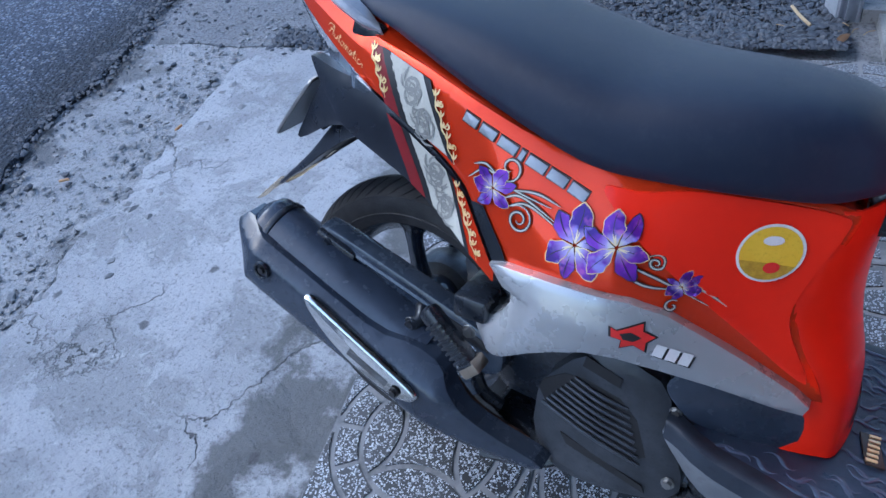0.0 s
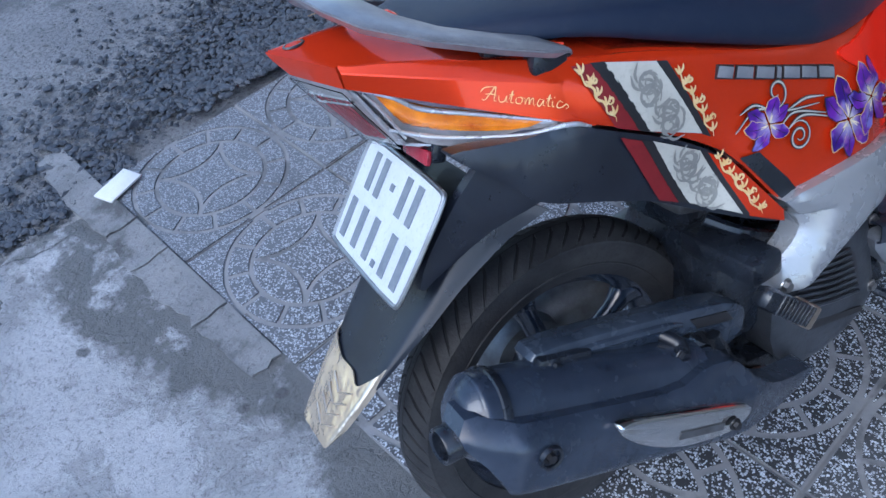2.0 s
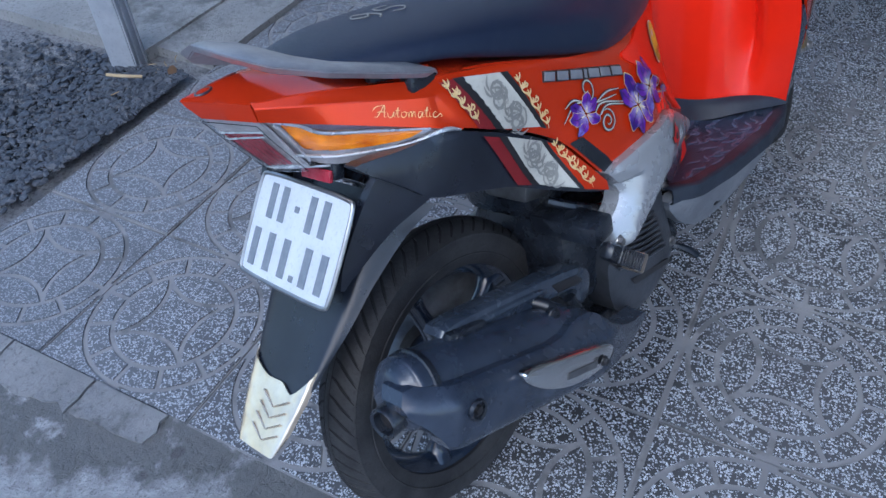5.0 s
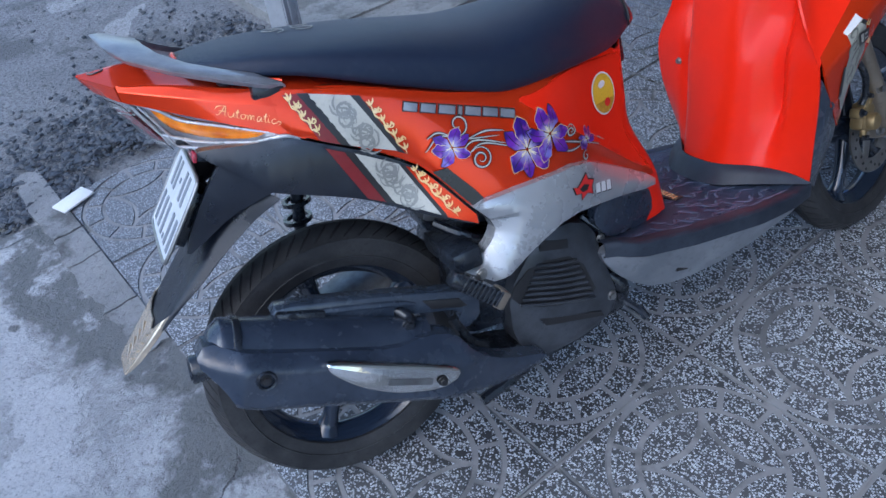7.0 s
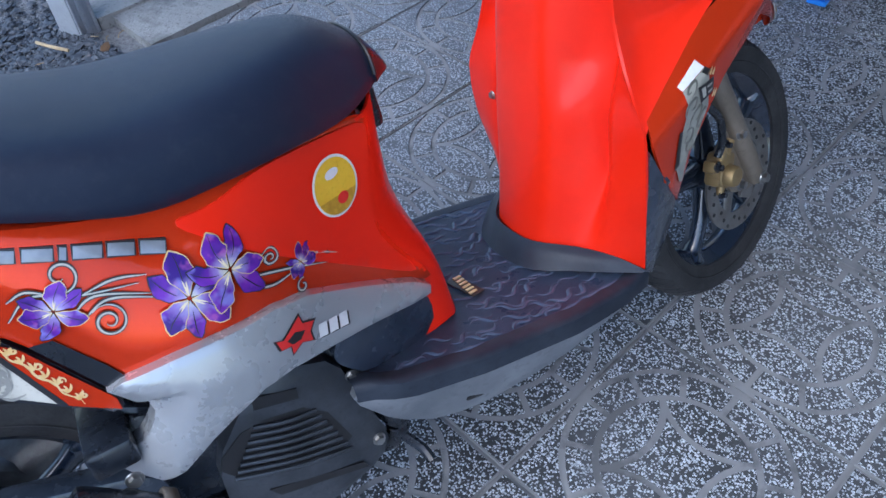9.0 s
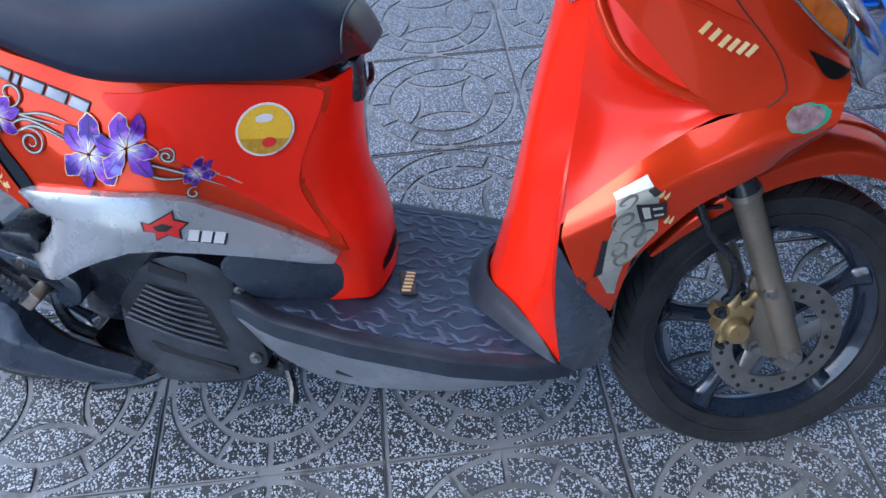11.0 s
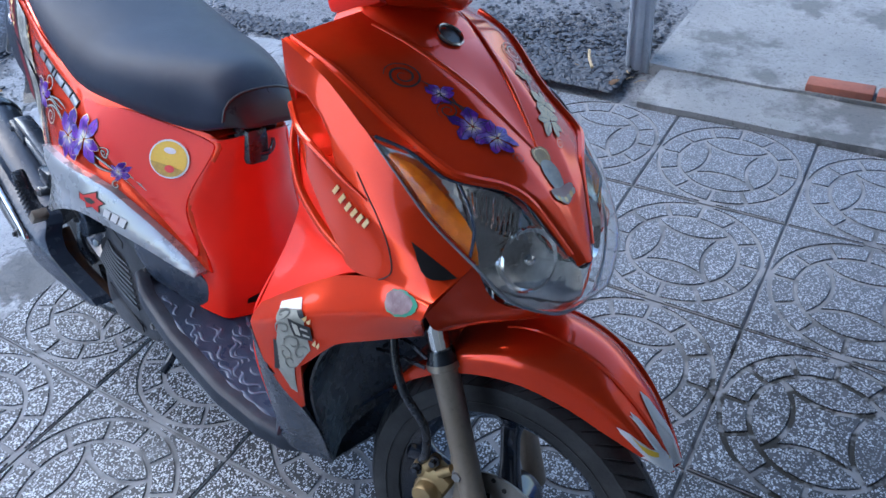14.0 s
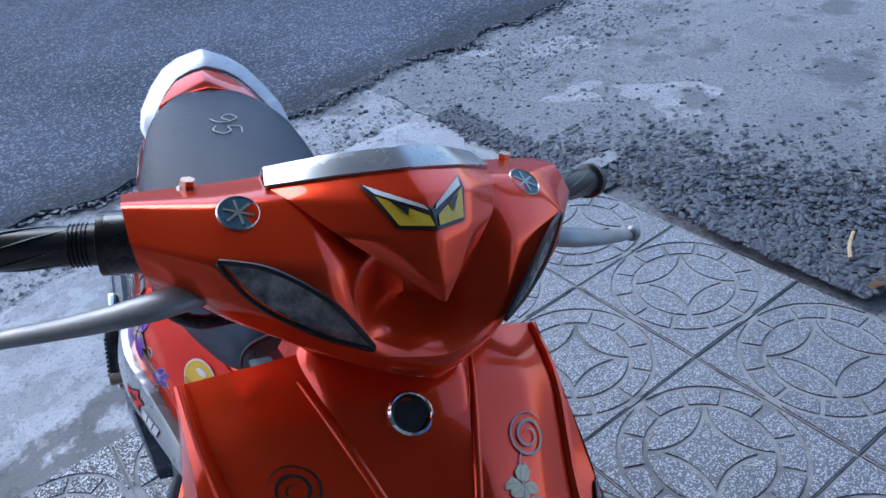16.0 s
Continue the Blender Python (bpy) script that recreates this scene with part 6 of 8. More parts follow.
    chin = Patch([
        [(1.338, -0.130, 0.700), (1.334, -0.165, 0.675), (1.322, -0.187, 0.645)],
        [(1.352, -0.105, 0.650), (1.338, -0.130, 0.632), (1.312, -0.150, 0.602)],
        [(1.375, -0.070, 0.632), (1.355, -0.085, 0.612), (1.318, -0.095, 0.588)],
        [(1.396, -0.020, 0.622), (1.372, -0.03, 0.602), (1.325, -0.03, 0.580)],
        [(1.398, 0.0, 0.621), (1.374, 0, 0.601), (1.326, 0, 0.579)],
    ])
    both("chin", chin.mesh(20, 12, 0.004), RED_CANDY, hood)
    slot = bmesh.new()
    grid_mesh(slot, [[side.at(0.79 + 0.205 * f, 0.37 - 0.05 * f)[0] + np.array((0.001, -0.002, 0.001)) for f in np.linspace(0, 1, 8)], [side.at(0.80 + 0.195 * f, 0.37 - 0.05 * f + 0.26 * math.sin(math.pi * f ** 1.3))[0] + np.array((0.001, -0.002, 0.001)) for f in np.linspace(0, 1, 8)]])
    bmesh.ops.solidify(slot, geom=slot.faces[:], thickness=0.001)
    both("air_slot", slot, INK, hood, "black air slot beside the headlamp")
    badge = bmesh.new()
    o, n = HOOD.at(0.22, 0.5)
    q = Vector((0, 0, 1)).rotation_difference(Vector(n if n[2] > 0 else -n)).to_matrix().to_4x4()
    lathe(badge, [(0.001, 0.001), (0.014, 0.001), (0.016, 0.004), (0.018, 0.002), (0.018, -0.004), (0.001, -0.004)], (0, 0, 0), "z", 28)
    bmesh.ops.transform(badge, matrix=Matrix.Translation(o) @ q, verts=badge.verts)
    bd = part("badge", badge, INK, hood, "round black front badge")
    rg = bmesh.new()
    lathe(rg, [(0.0155, 0.003), (0.0175, 0.005), (0.0195, 0.003), (0.0175, 0.0)], (0, 0, 0), "z", 28)
    bmesh.ops.transform(rg, matrix=Matrix.Translation(o) @ q, verts=rg.verts)
    part("badge_ring", rg, CHROME, bd)
    return hood, panel


COWL, COWL_SIDE = front_cowl()


def headlamp():
    rows = [
        [(1.198, -0.169, 0.815), (1.199, -0.1695, 0.814), (1.199, -0.170, 0.813)],
        [(1.240, -0.149, 0.806), (1.247, -0.160, 0.793), (1.236, -0.166, 0.783)],
        [(1.285, -0.129, 0.784), (1.302, -0.147, 0.757), (1.285, -0.154, 0.738)],
        [(1.333, -0.065, 0.767), (1.357, -0.112, 0.729), (1.340, -0.131, 0.694)],
        [(1.364, -0.047, 0.736), (1.398, -0.083, 0.693), (1.372, -0.099, 0.652)],
        [(1.400, -0.016, 0.690), (1.424, -0.033, 0.660), (1.399, -0.042, 0.627)],
        [(1.405, 0.0, 0.684), (1.428, 0, 0.657), (1.403, 0, 0.622)],
    ]
    lens = Patch(rows, False, 0.15)
    inward = np.array((-0.75, 0.5, -0.43))
    bowl = Patch([[np.array(p) + inward * (0.006 + 0.030 * (0.3 if k != 1 else 1.0) * min(1, i / 2)) * (1 if i < 6 else 0.8) for k, p in enumerate(r)] for i, r in enumerate(rows)], False, 0.15)
    for r in bowl.rows:
        r[:, 1] = np.minimum(r[:, 1], -0.0008)
    housing, _ = both("headlamp_housing", bowl.mesh(26, 14, 0.002), REFLECTOR, scooter, "bright chromed headlamp housing")
    dish = bmesh.new()
    q = Vector((0, 0, 1)).rotation_difference(Vector((0.90, -0.28, 0.30))).to_matrix().to_4x4()
    lathe(dish, [(0.006, -0.022), (0.016, -0.020), (0.028, -0.010), (0.036, 0.004), (0.038, 0.006), (0.040, 0.003), (0.030, -0.013), (0.006, -0.026)], (0, 0, 0), "z", 28)
    centre = np.array((1.362, -0.062, 0.693))
    bmesh.ops.transform(dish, matrix=Matrix.Translation(centre) @ q, verts=dish.verts)
    both("lamp_bowl", dish, REFLECTOR, housing, "polished round reflector bowl")
    bulb = bmesh.new()
    lathe(bulb, [(0.001, 0.008), (0.006, 0.006), (0.007, -0.01), (0.010, -0.012), (0.010, -0.024), (0.001, -0.024)], (0, 0, 0), "z", 16)
    bmesh.ops.transform(bulb, matrix=Matrix.Translation(centre) @ q, verts=bulb.verts)
    both("bulb", bulb, CHROME, housing, "bright bulb cap")
    for k in range(9):
        f = k / 8
        fin = bmesh.new()
        o0, o1 = lens.at(0.40 + 0.14 * f, 0.10)[0] + inward * 0.009, lens.at(0.42 + 0.14 * f, 0.34)[0] + inward * 0.014
        tube(fin, [o0, (o0 + o1) / 2 + inward * 0.002, o1], 0.0016, 6, 8)
        both("reflector_rib", fin, REFLECTOR, housing)
    amber = bmesh.new()
    top, low = [], []
    for f in np.linspace(0, 1, 16):
        u = 0.10 + 0.40 * f
        top.append((u, 0.56 + 0.34 * f - 0.50 * math.sin(math.pi * f ** 0.9)))
        low.append((u, 0.70 + 0.24 * f))
    grid_mesh(amber, [[lens.at(a[0], a[1] * (1 - g) + b[1] * g)[0] + inward * 0.006 for a, b in zip(top, low)] for g in np.linspace(0, 1, 6)])
    bmesh.ops.solidify(amber, geom=amber.faces[:], thickness=0.003)
    both("indicator", amber, AMBER_BODY, housing, "amber front indicator")
    trim = bmesh.new()
    tube(trim, [lens.at(u, 0.97)[0] + np.array((0.001, -0.001, 0)) for u in np.linspace(0.03, 1, 18)], [0.001, 0.0015, 0.0020, 0.0022], 8, 50)
    both("lamp_trim", trim, SKIRT, housing, "grey trim under the headlamp")
    rim = bmesh.new()
    tube(rim, [lens.at(u, 0.02)[0] + inward * 0.002 for u in np.linspace(0.02, 0.98, 20)], 0.0022, 8, 50)
    both("lamp_rim", rim, BLACK_GLOSS, housing)
    divider = bmesh.new()
    tube(divider, [lens.at(0.36 + 0.12 * v, v)[0] + inward * 0.006 for v in np.linspace(0.02, 0.95, 8)], 0.0022, 8, 20)
    both("lamp_divider", divider, BLACK_GLOSS, housing)
    for ob in both("headlamp_lens", lens.mesh(28, 14, 0.002), GLASS, scooter, "clear headlamp lens with faint scratches"):
        ob.visible_shadow = False


headlamp()


def leg_shield():
    inner = Patch([
        [(1.050, -0.168, 0.884), (1.051, -0.130, 0.886), (1.052, -0.100, 0.888), (1.052, -0.085, 0.888), (1.050, -0.05, 0.892), (1.049, 0, 0.892)],
        [(1.050, -0.158, 0.80), (1.052, -0.130, 0.80), (1.051, -0.110, 0.80), (1.050, -0.095, 0.80), (1.038, -0.052, 0.80), (1.034, 0, 0.80)],
        [(1.050, -0.152, 0.725), (1.062, -0.140, 0.725), (1.068, -0.118, 0.725), (1.064, -0.100, 0.725), (1.026, -0.056, 0.725), (1.020, 0, 0.725)],
        [(1.047, -0.152, 0.650), (1.070, -0.140, 0.652), (1.080, -0.120, 0.652), (1.066, -0.098, 0.65), (1.012, -0.058, 0.65), (1.006, 0, 0.65)],
        [(1.040, -0.178, 0.580), (1.058, -0.150, 0.585), (1.078, -0.122, 0.585), (1.046, -0.086, 0.58), (1.000, -0.059, 0.58), (0.993, 0, 0.58)],
        [(1.034, -0.214, 0.508), (1.036, -0.148, 0.512), (1.062, -0.115, 0.512), (1.008, -0.082, 0.51), (0.988, -0.058, 0.505), (0.981, 0, 0.50)],
        [(1.034, -0.212, 0.420), (1.026, -0.150, 0.410), (1.048, -0.115, 0.405), (0.992, -0.080, 0.40), (0.972, -0.055, 0.40), (0.965, 0, 0.40)],
        [(1.054, -0.174, 0.258), (1.014, -0.140, 0.282), (0.992, -0.105, 0.296), (0.968, -0.076, 0.297), (0.950, -0.05, 0.298), (0.942, 0, 0.298)],
    ], True, 0.3)
    shield = part("leg_shield", inner.mesh(71, 81, 0.004), RED_PLAIN, scooter, "plain bright red inner leg shield", 50)
    band = Patch([
        [(1.327, -0.186, 0.664), (1.322, -0.192, 0.640), (1.305, -0.165, 0.598)],
        [(1.25, -0.187, 0.659), (1.255, -0.203, 0.618), (1.25, -0.188, 0.570)],
        [(1.166, -0.184, 0.620), (1.175, -0.208, 0.578), (1.187, -0.200, 0.532)],
        [(1.11, -0.196, 0.580), (1.10, -0.223, 0.535), (1.125, -0.207, 0.462)],
        [(1.041, -0.209, 0.524), (1.036, -0.224, 0.495), (1.062, -0.216, 0.425)],
    ], False, 0.55)
    wing, _ = both("shield_wing", band.mesh(33, 21, 0.005), RED_CANDY, shield, "glossy red wing of the leg shield", 30)
    # hollow wedge between the cowl's lower edge and the wing
    wedge = Patch([
        [(1.051, -0.159, 0.800), (1.050, -0.156, 0.770), (1.050, -0.152, 0.725), (1.047, -0.152, 0.650), (1.040, -0.178, 0.580), (1.034, -0.214, 0.508)],
        [(1.100, -0.174, 0.735), (1.087, -0.177, 0.707), (1.080, -0.156, 0.675), (1.076, -0.153, 0.635), (1.070, -0.172, 0.590), (1.065, -0.204, 0.543)],
        [(1.150, -0.179, 0.690), (1.133, -0.180, 0.673), (1.124, -0.162, 0.655), (1.120, -0.160, 0.632), (1.116, -0.172, 0.608), (1.114, -0.195, 0.582)],
        [(1.182, -0.181, 0.662), (1.174, -0.181, 0.656), (1.167, -0.168, 0.650), (1.164, -0.166, 0.640), (1.162, -0.172, 0.628), (1.163, -0.185, 0.618)],
        [(1.206, -0.182, 0.650), (1.205, -0.181, 0.649), (1.204, -0.179, 0.648), (1.203, -0.178, 0.647), (1.202, -0.179, 0.646), (1.202, -0.182, 0.642)],
        [(1.262, -0.187, 0.660), (1.262, -0.187, 0.659), (1.262, -0.187, 0.658), (1.262, -0.187, 0.657), (1.262, -0.187, 0.656), (1.262, -0.188, 0.653)],
    ], False, 0.35)
    hollow, _ = both("shield_wedge", wedge.mesh(36, 40, 0.003), RED_PLAIN, shield, "hollow red wedge behind the wing", 60)
    ridge = bmesh.new()
    tube(ridge, [(1.051, -0.160, 0.790), (1.060, -0.170, 0.752), (1.087, -0.178, 0.708), (1.132, -0.181, 0.676), (1.173, -0.182, 0.660), (1.204, -0.183, 0.650)], [0.003, 0.006, 0.007, 0.007, 0.006, 0.003], 12, 40)
    both("wedge_ridge", ridge, RED_CANDY, hollow, "rounded red ridge over the wedge")
    tail = Patch([[(1.062, -0.216, 0.430), (1.09, -0.212, 0.450), (1.125, -0.206, 0.465)], [(1.085, -0.204, 0.395), (1.10, -0.20, 0.405), (1.118, -0.196, 0.415)], [(1.108, -0.190, 0.368), (1.110, -0.188, 0.370), (1.112, -0.186, 0.372)]])
    both("wing_tail", tail.mesh(12, 10, 0.004), RED_CANDY, shield, "red pointed end of the wing")
    grey = Patch([
        [(1.032, -0.222, 0.486), (1.048, -0.220, 0.455), (1.064, -0.216, 0.425)],
        [(1.034, -0.212, 0.420), (1.060, -0.208, 0.395), (1.100, -0.192, 0.375)],
        [(1.040, -0.197, 0.345), (1.070, -0.190, 0.325), (1.118, -0.165, 0.315)],
        [(1.052, -0.180, 0.262), (1.075, -0.168, 0.245), (1.115, -0.135, 0.232)],
    ])
    both("shield_foot", grey.mesh(22, 12, 0.005), GREY, shield, "dark grey lower leg shield", 40)
    inside = Patch([
        [(1.300, -0.160, 0.595), (1.27, -0.09, 0.63), (1.25, 0, 0.64)],
        [(1.180, -0.190, 0.530), (1.12, -0.10, 0.55), (1.10, 0, 0.55)],
        [(1.120, -0.185, 0.42), (1.08, -0.10, 0.42), (1.065, 0, 0.42)],
        [(1.115, -0.160, 0.31), (1.08, -0.09, 0.31), (1.065, 0, 0.31)],
        [(1.110, -0.130, 0.225), (1.08, -0.08, 0.225), (1.065, 0, 0.225)],
    ], True)
    part("splash_guard", inside.mesh(24, 26, 0.004), BLACK, shield, "matt black splash guard behind the wheel")
    back = Patch([[(1.05, -0.16, 0.24), (1.05, 0, 0.24)], [(1.11, -0.13, 0.226), (1.11, 0, 0.226)]], True)
    part("shield_base", back.mesh(4, 12, 0.006), BLACK, shield)
    hook = bmesh.new()
    tube(hook, [(1.052, -0.075, 0.785), (1.026, -0.078, 0.790), (1.011, -0.078, 0.775), (1.013, -0.078, 0.755), (1.033, -0.078, 0.737), (1.041, -0.078, 0.760)], 0.0028, 8, 30)
    part("bag_hook", hook, CHROME, shield, "small wire bag hook")
    lock = bmesh.new()
    lathe(lock, [(0.001, 0), (0.017, 0), (0.017, 0.018), (0.001, 0.018)], (0, 0, 0), "z", 20)
    bmesh.ops.transform(lock, matrix=Matrix.Translation((1.052, -0.095, 0.862)) @ pose(0, 0, 0, 0, -78, 0), verts=lock.verts)
    lk = part("ignition_lock", lock, BLACK, shield, "black ignition lock")
    key = bmesh.new()
    box(key, (1.022, -0.095, 0.868), (0.036, 0.022, 0.006), pose(0, 0, 0, 0, -10, 0), 0.003)
    tube(key, [(1.010, -0.095, 0.868), (1.006, -0.097, 0.84), (1.007, -0.096, 0.80)], [0.007, 0.005, 0.003], 8, 10, 0.5, (1, 0, 0))
    part("key", key, BLACK, lk, "ignition key with a hanging tag")
    put_bolt((1.028, 0.15, 0.47), shield, 0.006, 0.004, (-1, 0, 0))
    # stickers on the wing
    def film(name, poly, material, label, off=0.0015, patch=band):
        bm = bmesh.new()
        rows = []
        for s in np.linspace(0, 1, 7):
            row = []
            for r in np.linspace(0, 1, 7):
                u = (poly[0][0] * (1 - r) + poly[1][0] * r) * (1 - s) + (poly[3][0] * (1 - r) + poly[2][0] * r) * s
                v = (poly[0][1] * (1 - r) + poly[1][1] * r) * (1 - s) + (poly[3][1] * (1 - r) + poly[2][1] * r) * s
                o, n = patch.at(u, v)
                row.append(o + (n if n[1] < 0 else -n) * off)
            rows.append(row)
        grid_mesh(bm, rows)
        return part(name, bm, material, wing, label)

    def curl(points, width):
        bm = bmesh.new()
        path = []
        for u, v in points:
            o, n = band.at(u, v)
            path.append(o + (n if n[1] < 0 else -n) * 0.0018)
        tube(bm, path, [0.0004, width, width, 0.0004], 6, 24, 0.3, (0, -1, 0.3))
        return part("film_swirl", bm, MARBLE_DARK, wing)

    def spot(name, cu, cv, ru, rv, material, label, off):
        bm = bmesh.new()
        rng = random.Random(3)
        ring = []
        for a in np.linspace(0, 2 * math.pi, 30, endpoint=False):
            k = 1 + 0.12 * (rng.random() - 0.5)
            o, n = band.at(cu + ru * k * math.cos(a), cv + rv * k * math.sin(a))
            ring.append(bm.verts.new(o + (n if n[1] < 0 else -n) * off))
        o, n = band.at(cu, cv)
        c = bm.verts.new(o + (n if n[1] < 0 else -n) * off)
        for i in range(30):
            bm.faces.new((ring[i], ring[(i + 1) % 30], c))
        return part(name, bm, material, wing, label)

    spot("sticker", 0.120, 0.245, 0.080, 0.235, GREEN, "worn green round sticker", 0.0016)
    # pinkish tone in this print paints the reflection on the film
    spot("sticker", 0.130, 0.24, 0.068, 0.20, surface("mottled_sheen_print", (0.36, 0.26, 0.28), (0.13, 0.06, 0.065), 45, 0.25), "mottled dark centre of the round sticker with painted pinkish sheen", 0.0022)
    film("sticker", [(0.800, 0.215), (0.660, 0.225), (0.627, 0.410), (0.775, 0.338)], WHITE, "white corner of a worn sticker")
    grey_print = "worn grey sticker with dark swirls"
    film("sticker", [(0.775, 0.345), (0.627, 0.415), (0.612, 0.560), (0.763, 0.560)], MARBLE, grey_print)
    film("sticker", [(0.763, 0.560), (0.612, 0.560), (0.640, 0.905), (0.836, 0.750)], MARBLE, grey_print)
    film("sticker", [(0.836, 0.750), (0.640, 0.905), (0.775, 0.995), (0.893, 0.995)], MARBLE, grey_print)
    film("sticker", [(0.03, 0.33), (0.03, 0.86), (0.60, 0.74), (0.50, 0.48)], MARBLE, grey_print, 0.0015, tail)
    film("sticker", [(0.842, 0.690), (0.822, 0.715), (0.890, 0.995), (0.932, 0.995)], INK, "black edge of the sticker")
    film("sticker", [(0.650, 0.420), (0.622, 0.420), (0.600, 0.520), (0.625, 0.530)], INK, "black corner of the sticker", 0.002)
    film("sticker", [(0.692, 0.500), (0.588, 0.655), (0.602, 0.820), (0.690, 0.700)], INK, "black shield-shaped sticker", 0.0024)
    film("sticker", [(0.676, 0.555), (0.650, 0.595), (0.652, 0.715), (0.674, 0.685)], BEIGE, "pale emblem on the black sticker", 0.003)
    film("sticker", [(0.640, 0.625), (0.606, 0.675), (0.608, 0.700), (0.640, 0.650)], BEIGE, "pale emblem on the black sticker", 0.003)
    film("sticker", [(0.640, 0.700), (0.608, 0.750), (0.609, 0.775), (0.640, 0.725)], BEIGE, "pale emblem on the black sticker", 0.003)
    for u, v in ((0.604, 0.540), (0.588, 0.590), (0.604, 0.860), (0.590, 0.905)):
        film("sticker", [(u + 0.012, v - 0.01), (u - 0.016, v - 0.035), (u - 0.010, v + 0.01), (u + 0.004, v + 0.035)], GOLDPRINT, "gold flourish beside the black sticker", 0.0024)
    rng = random.Random(8)
    for cu, cv, r in ((0.73, 0.43, 0.05), (0.74, 0.60, 0.055), (0.72, 0.76, 0.06), (0.80, 0.84, 0.05), (0.79, 0.93, 0.05), (0.70, 0.88, 0.05)):
        a, k = rng.uniform(0, 6), rng.choice((-1, 1))
        curl([(cu + r * (1 - 0.75 * f) * math.cos(a + k * 6.5 * f), min(0.99, cv + 1.6 * r * (1 - 0.75 * f) * math.sin(a + k * 6.5 * f))) for f in np.linspace(0, 1, 14)], 0.0022)
    return shield, band


SHIELD, BAND = leg_shield()

FRONT = (1.378, 0.0, 0.242)


def front_end():
    w = wheel("front_wheel", FRONT, 0.240, 0.076, 5, "black cast front wheel")
    for ob in (w, *w.children_recursive):
        ob.data.transform(STEER)
    lo, up = np.array((1.392, 0, 0.228)), np.array((1.243, 0, 0.560))
    d = (up - lo) / np.linalg.norm(up - lo)
    for s in (-1, 1):
        leg = bmesh.new()
        y = np.array((0, s * 0.088, 0))
        tube(leg, [lo + y + d * 0.008, lo + y + d * 0.040, lo + y + d * 0.27, lo + y + d * 0.292, lo + y + d * 0.300], [0.0145, 0.0178, 0.0190, 0.024, 0.023], 18, 26)
        f = part("fork_leg", turned(leg), FORK, scooter, "bronze-grey front fork leg")
        t = bmesh.new()
        tube(t, [lo + y + d * 0.298, lo + y + d * 0.42], 0.0145, 14)
        part("fork_tube", turned(t), CHROME, f, "bare steel fork tube")
        seal = bmesh.new()
        tube(seal, [lo + y + d * 0.296, lo + y + d * 0.318], [0.023, 0.018], 16)
        part("dust_seal", turned(seal), BLACK, f)
    ax = bmesh.new()
    tube(ax, [(1.384, -0.106, 0.242), (1.384, 0.106, 0.242)], 0.009, 12)
    bolt(ax, (1.384, -0.106, 0.242), 0.0085, 0.008)
    part("front_axle", turned(ax), STEEL, scooter)
    disc = bmesh.new()
    lathe(disc, [(0.068, -0.0585), (0.100, -0.0585), (0.100, -0.0625), (0.068, -0.0625)], FRONT, "y", 48)
    dk = part("brake_disc", turned(disc), DISC, scooter, "drilled steel brake disc")
    for i in range(5):
        a = 2 * math.pi * i / 5
        arm = tube(bmesh.new(), [(FRONT[0] + 0.035 * math.cos(a), -0.058, FRONT[2] + 0.035 * math.sin(a)), (FRONT[0] + 0.076 * math.cos(a + 0.35), -0.060, FRONT[2] + 0.076 * math.sin(a + 0.35))], [0.016, 0.011], 10, None, 0.22, (0, 1, 0))
        part("disc_arm", turned(arm), DISC, dk)
    dots = bmesh.new()
    for i in range(30):
        a = 2 * math.pi * i / 30
        r = 0.077 + 0.008 * (i % 3)
        made = bmesh.ops.create_cone(dots, cap_ends=True, segments=8, radius1=0.0037, radius2=0.0037, depth=0.001)["verts"]
        bmesh.ops.transform(dots, matrix=Matrix.Translation((FRONT[0] + r * math.cos(a), -0.0632, FRONT[2] + r * math.sin(a))) @ pose(0, 0, 0, 90), verts=made)
    part("drill_hole", turned(dots), INK, dk)
    # caliper: cast body, piston cap, bridge with pins, on a bronze plate
    cal = bmesh.new()
    box(cal, (1.290, -0.082, 0.300), (0.058, 0.040, 0.074), pose(0, 0, 0, 0, 20, 0), 0.012)
    box(cal, (1.262, -0.086, 0.318), (0.034, 0.030, 0.026), pose(0, 0, 0, 0, 20, 0), 0.006)
    tube(cal, [(1.276, -0.094, 0.332), (1.290, -0.094, 0.362)], [0.012, 0.010], 12)
    tube(cal, [(1.300, -0.092, 0.330), (1.322, -0.092, 0.352)], [0.010, 0.009], 12)
    tube(cal, [(1.276, -0.092, 0.270), (1.268, -0.092, 0.250)], [0.010, 0.007], 12)
    def lessen(bm):
        bmesh.ops.transform(bm, matrix=Matrix.Translation((1.289, -0.086, 0.306)) @ Matrix.Scale(0.80, 4) @ Matrix.Translation((-1.289, 0.086, -0.306)), verts=bm.verts)
        return bm

    lessen(cal)
    cl = part("brake_caliper", turned(cal), GOLD, scooter, "dull gold cast brake caliper")
    cap = bmesh.new()
    lathe(cap, [(0.001, -0.016), (0.015, -0.016), (0.018, -0.013), (0.019, 0.0), (0.022, 0.002), (0.022, 0.012), (0.001, 0.012)], (1.288, -0.100, 0.292), "y", 28)
    part("piston_cap", turned(cap), GOLD, cl, "round piston cap of the caliper")
    for at, r, h in (((1.290, -0.098, 0.347), 0.0055, 0.010), ((1.264, -0.097, 0.318), 0.0065, 0.009), ((1.273, -0.094, 0.262), 0.005, 0.009)):
        put_bolt(at, cl, r, h, material=BLACK, after=STEER)
    for at in ((1.330, -0.100, 0.348), (1.322, -0.100, 0.258)):
        put_bolt(at, cl, 0.0075, 0.009, after=STEER)
